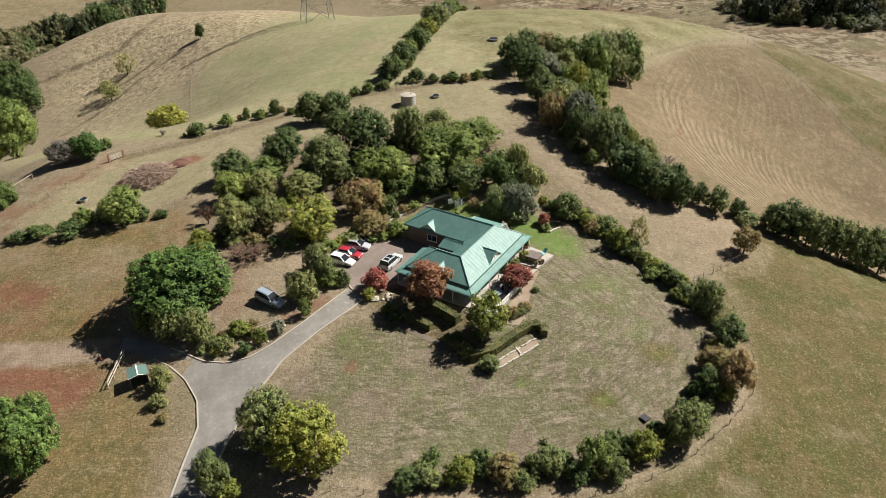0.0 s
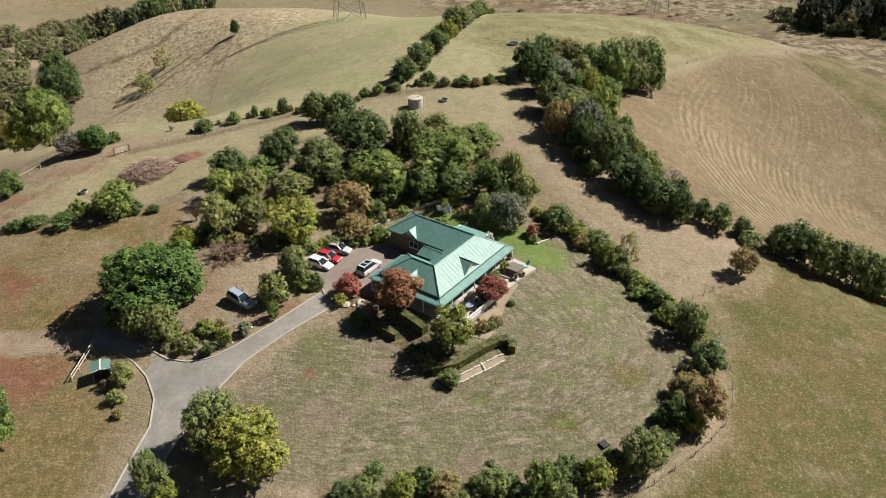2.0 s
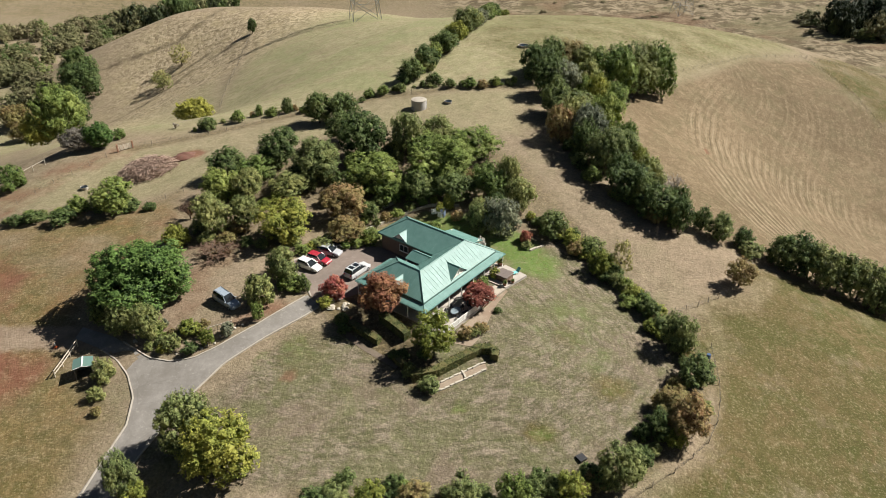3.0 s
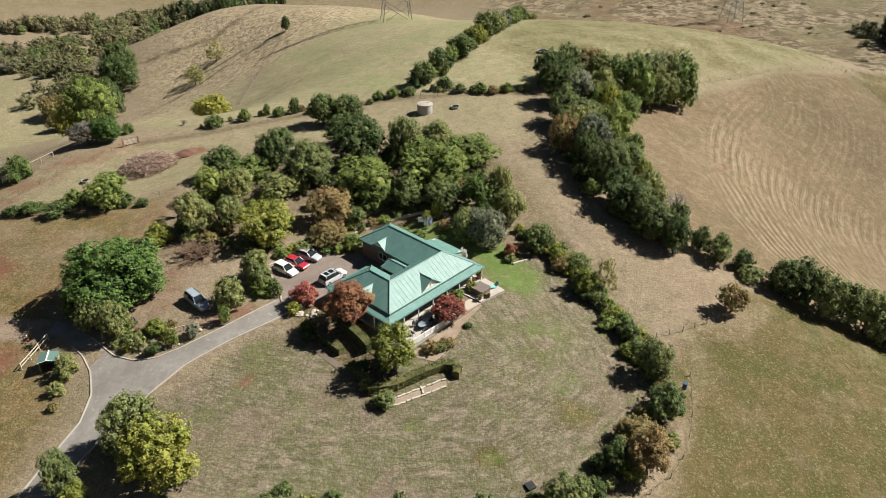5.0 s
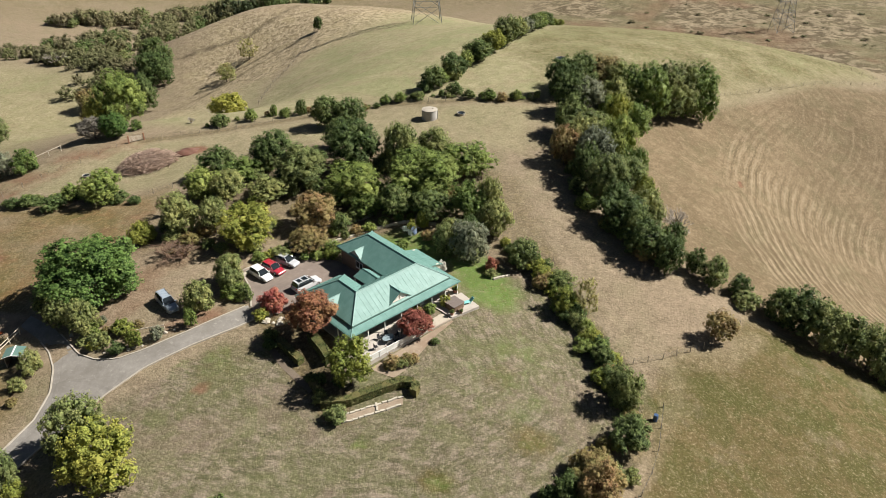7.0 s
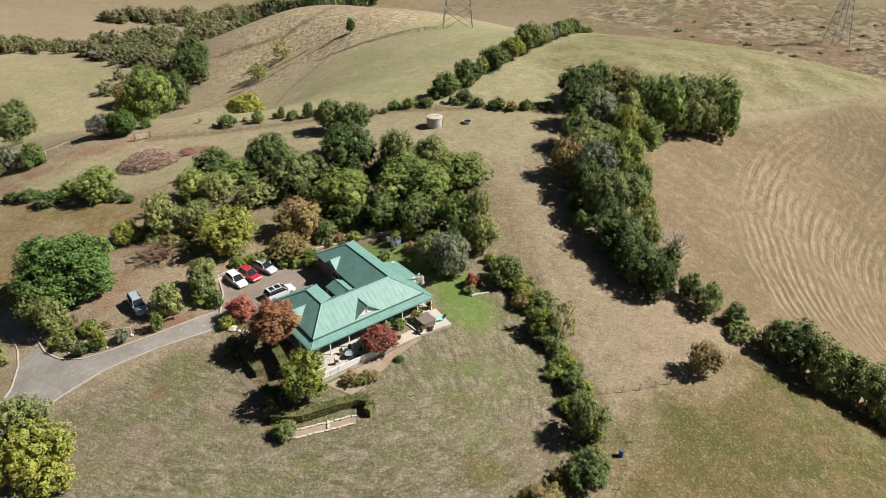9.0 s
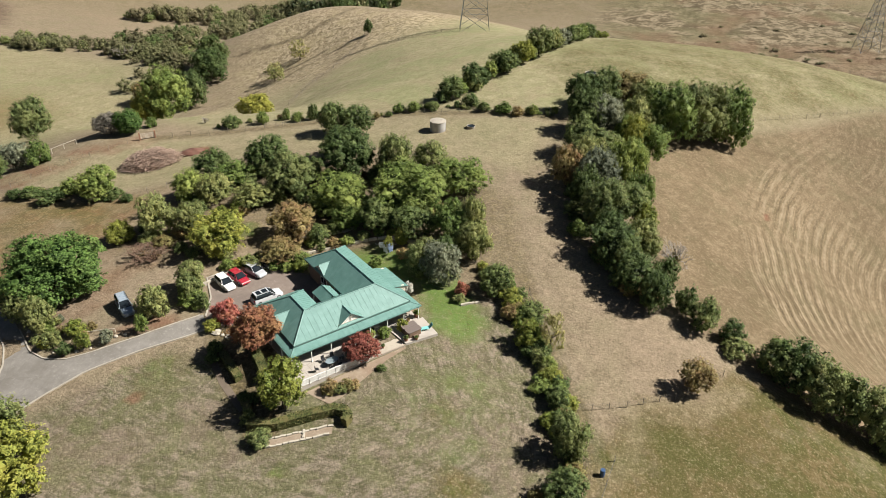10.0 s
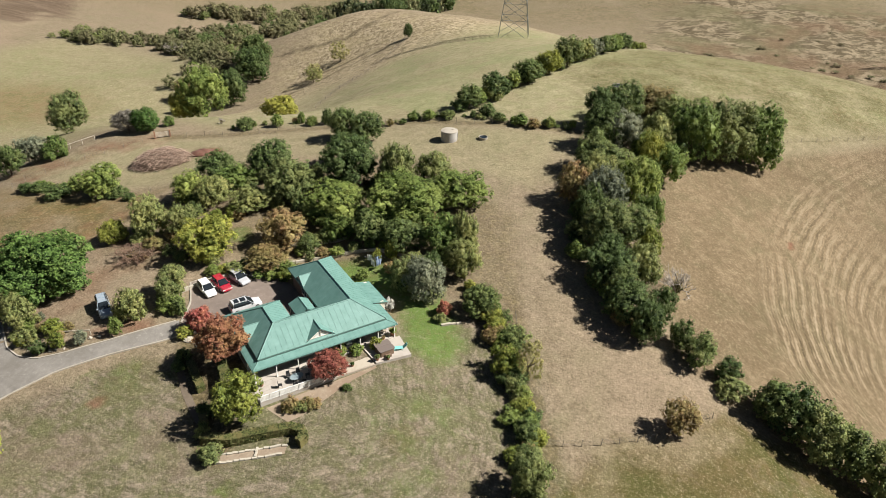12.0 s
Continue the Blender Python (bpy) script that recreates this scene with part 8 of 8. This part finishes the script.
pylon(-52.0, 291.0, 22, 11.0, 42, "tall grey lattice power pylon on the far paddock")
pylon(104, 487, 22, 10.0, 38, "distant grey lattice power pylon on rough ground")


# ---- far scrub and woods ----
def scrub(name, line, spread, count, size, kinds, label, seed, tall=0.8):
    """Countless bushes along a line, as one mesh for each leaf colour."""
    rng = np.random.RandomState(seed)
    rows = run(line, 0.5)
    src = CROWNS["far"]
    groups = {k: ([], [], [0]) for k in kinds}
    for _ in range(count):
        x, y, _a = rows[rng.randint(len(rows))]
        x, y = x + rng.normal(scale=spread), y + rng.normal(scale=spread)
        r = size * rng.uniform(0.55, 1.35)
        m, k = src[rng.randint(len(src))], kinds[rng.randint(len(kinds))]
        co, fa = m
        a = rng.uniform(0, 6.28)
        p = co * (r, r, r * tall * rng.uniform(0.8, 1.2))
        c, s_ = math.cos(a), math.sin(a)
        p = np.stack([p[:, 0] * c - p[:, 1] * s_ + x, p[:, 0] * s_ + p[:, 1] * c + y, p[:, 2] + ground(x, y) + r * tall * 0.7], 1)
        v, f, n = groups[k]
        v.append(p)
        f.append(fa + n[0])
        n[0] += len(p)
    ob = thing(name, pose(0, 0, 0), label, "scrub")
    ob["kind"] = "stuff"
    for k, (v, f, n) in groups.items():
        if v:
            me = mesh_of("bushes", np.concatenate(v).tolist(), np.concatenate(f).tolist(), [LEAVES[k]])
            part("bushes", me, None, ob)["kind"] = "stuff"
    return ob


def far_crown(seed):
    m = crown_mesh("far_crown", seed, 760, 0.062, 11, True, ragged=0.14, heart=0.6)
    core_faces = [tuple(p.vertices) for p in m.polygons]
    co = np.array([v.co[:] for v in m.vertices])
    fa = np.array(core_faces)
    return co, fa


CROWNS["far"] = [far_crown(s) for s in (71, 72, 73)]
scrub("valley_scrub", [(-326, 301), (-302, 306), (-266, 318), (-225, 300), (-200, 285), (-190, 262)], 6, 130, 3.8, ["F", "F", "E", "O", "F"], "olive and grey scrub that fills the valley floor", 1)
scrub("valley_scrub", [(-266, 330), (-250, 400), (-262, 470)], 9, 110, 5.0, ["F", "E", "F", "D"], "olive and brown scrub along the far gully", 2)
scrub("valley_scrub", [(-330, 395), (-290, 420), (-262, 455)], 6, 60, 5.0, ["F", "O", "E"], "yellow and olive scrub along the valley side", 3)
scrub("far_wood", [(-240, 440), (-226, 480), (-215, 530)], 7, 80, 6.5, ["P", "D", "F"], "dark wood behind the far ridge", 4, 1.2)
scrub("far_wood", [(192, 462), (212, 448), (235, 450), (262, 462)], 10, 130, 5.6, ["P", "P", "P", "F"], "dark pine wood behind the hay field", 5, 1.5)
scrub("far_scrub", [(172, 462), (196, 440), (228, 428), (262, 430)], 7, 110, 4.0, ["F", "O", "F"], "olive scrub at the edge of the pine wood", 6)
scrub("rough_scrub", [(0, 470), (60, 500), (140, 510), (160, 470)], 30, 46, 1.9, ["F", "E"], "scattered low scrub on the rough far ground", 7, 0.35)


# ---- grass tufts ----
def grass_tufts(name, boxes, count, tall, mats, label, seed, skip):
    """Countless tufts of dry grass over stretches of the plan, joined into one mesh a colour."""
    rng = np.random.RandomState(seed)
    ob = thing(name, pose(0, 0, 0), label, "grass")
    ob["kind"] = "stuff"
    total = sum((x1 - x0) * (y1 - y0) for x0, y0, x1, y1 in boxes)
    for mat in mats:
        px, py = [], []
        for x0, y0, x1, y1 in boxes:
            k = int(count / len(mats) * (x1 - x0) * (y1 - y0) / total)
            px.append(rng.uniform(x0, x1, k))
            py.append(rng.uniform(y0, y1, k))
        px, py = np.concatenate(px), np.concatenate(py)
        keep = waves(px, py, 7, seed + 1, 3) > -0.15
        for poly in skip:
            keep &= ~inside(px, py, poly)
        px, py = px[keep], py[keep]
        pz = land(px, py)
        n = len(px)
        vs, fs = [], []
        for b in range(5):
            a = rng.uniform(0, 2 * math.pi, n)
            h = tall * rng.uniform(0.5, 1.2, n)
            w = tall * 0.28
            out = tall * rng.uniform(0.2, 0.9, n)
            c, s = np.cos(a), np.sin(a)
            base = np.stack([px, py, pz - 0.02], 1)
            v0 = base + np.stack([-s * w, c * w, 0 * a], 1)
            v1 = base + np.stack([s * w, -c * w, 0 * a], 1)
            v2 = base + np.stack([c * out, s * out, h], 1)
            i = np.arange(n) * 3 + b * n * 3
            vs.append(np.stack([v0, v1, v2], 1).reshape(-1, 3))
            fs.append(np.stack([i, i + 1, i + 2], 1))
        me = mesh_of("tufts", np.concatenate(vs).tolist(), np.concatenate(fs).tolist(), [mat])
        part("tufts", me, None, ob)["kind"] = "stuff"
    return ob


STRAW = leaf("dry_grass", (0.15, 0.122, 0.066), (0.24, 0.195, 0.115), (0.20, 0.165, 0.09), 0.3, 0.2)
GREENISH = leaf("green_grass", (0.07, 0.072, 0.026), (0.14, 0.128, 0.05), (0.15, 0.126, 0.054), 0.3, 0.2)
HOUSE_PLAN = [house_xy(u, v) for u, v in ((-0.6, 13.4), (-0.6, -3.7), (15, -3.8), (20.3, -4.4), (21.6, 0), (21.6, 11.5), (19.2, 19.6), (11, 19.6), (11, 23), (8.2, 27.3), (-1, 27.2), (-5.7, 15.5))]
grass_tufts("grass", [(-16, 57, 44, 112), (-60, 50, -32, 100)], 11000, 0.10, [STRAW, GREENISH], "short dry tufts of lawn and pasture grass", 5, [DRIVE, HOUSE_PLAN, TRACK])
grass_tufts("grass", [(46, 56, 90, 116)], 5000, 0.10, [GREENISH], "short olive tufts of pasture grass", 6, [])
grass_tufts("grass", [(20, 108, 60, 200), (-46, 112, 20, 185), (-90, 105, -44, 160), (50, 108, 110, 215)], 12000, 0.11, [STRAW], "coarse dry tufts of paddock grass", 9, [HOUSE_PLAN])
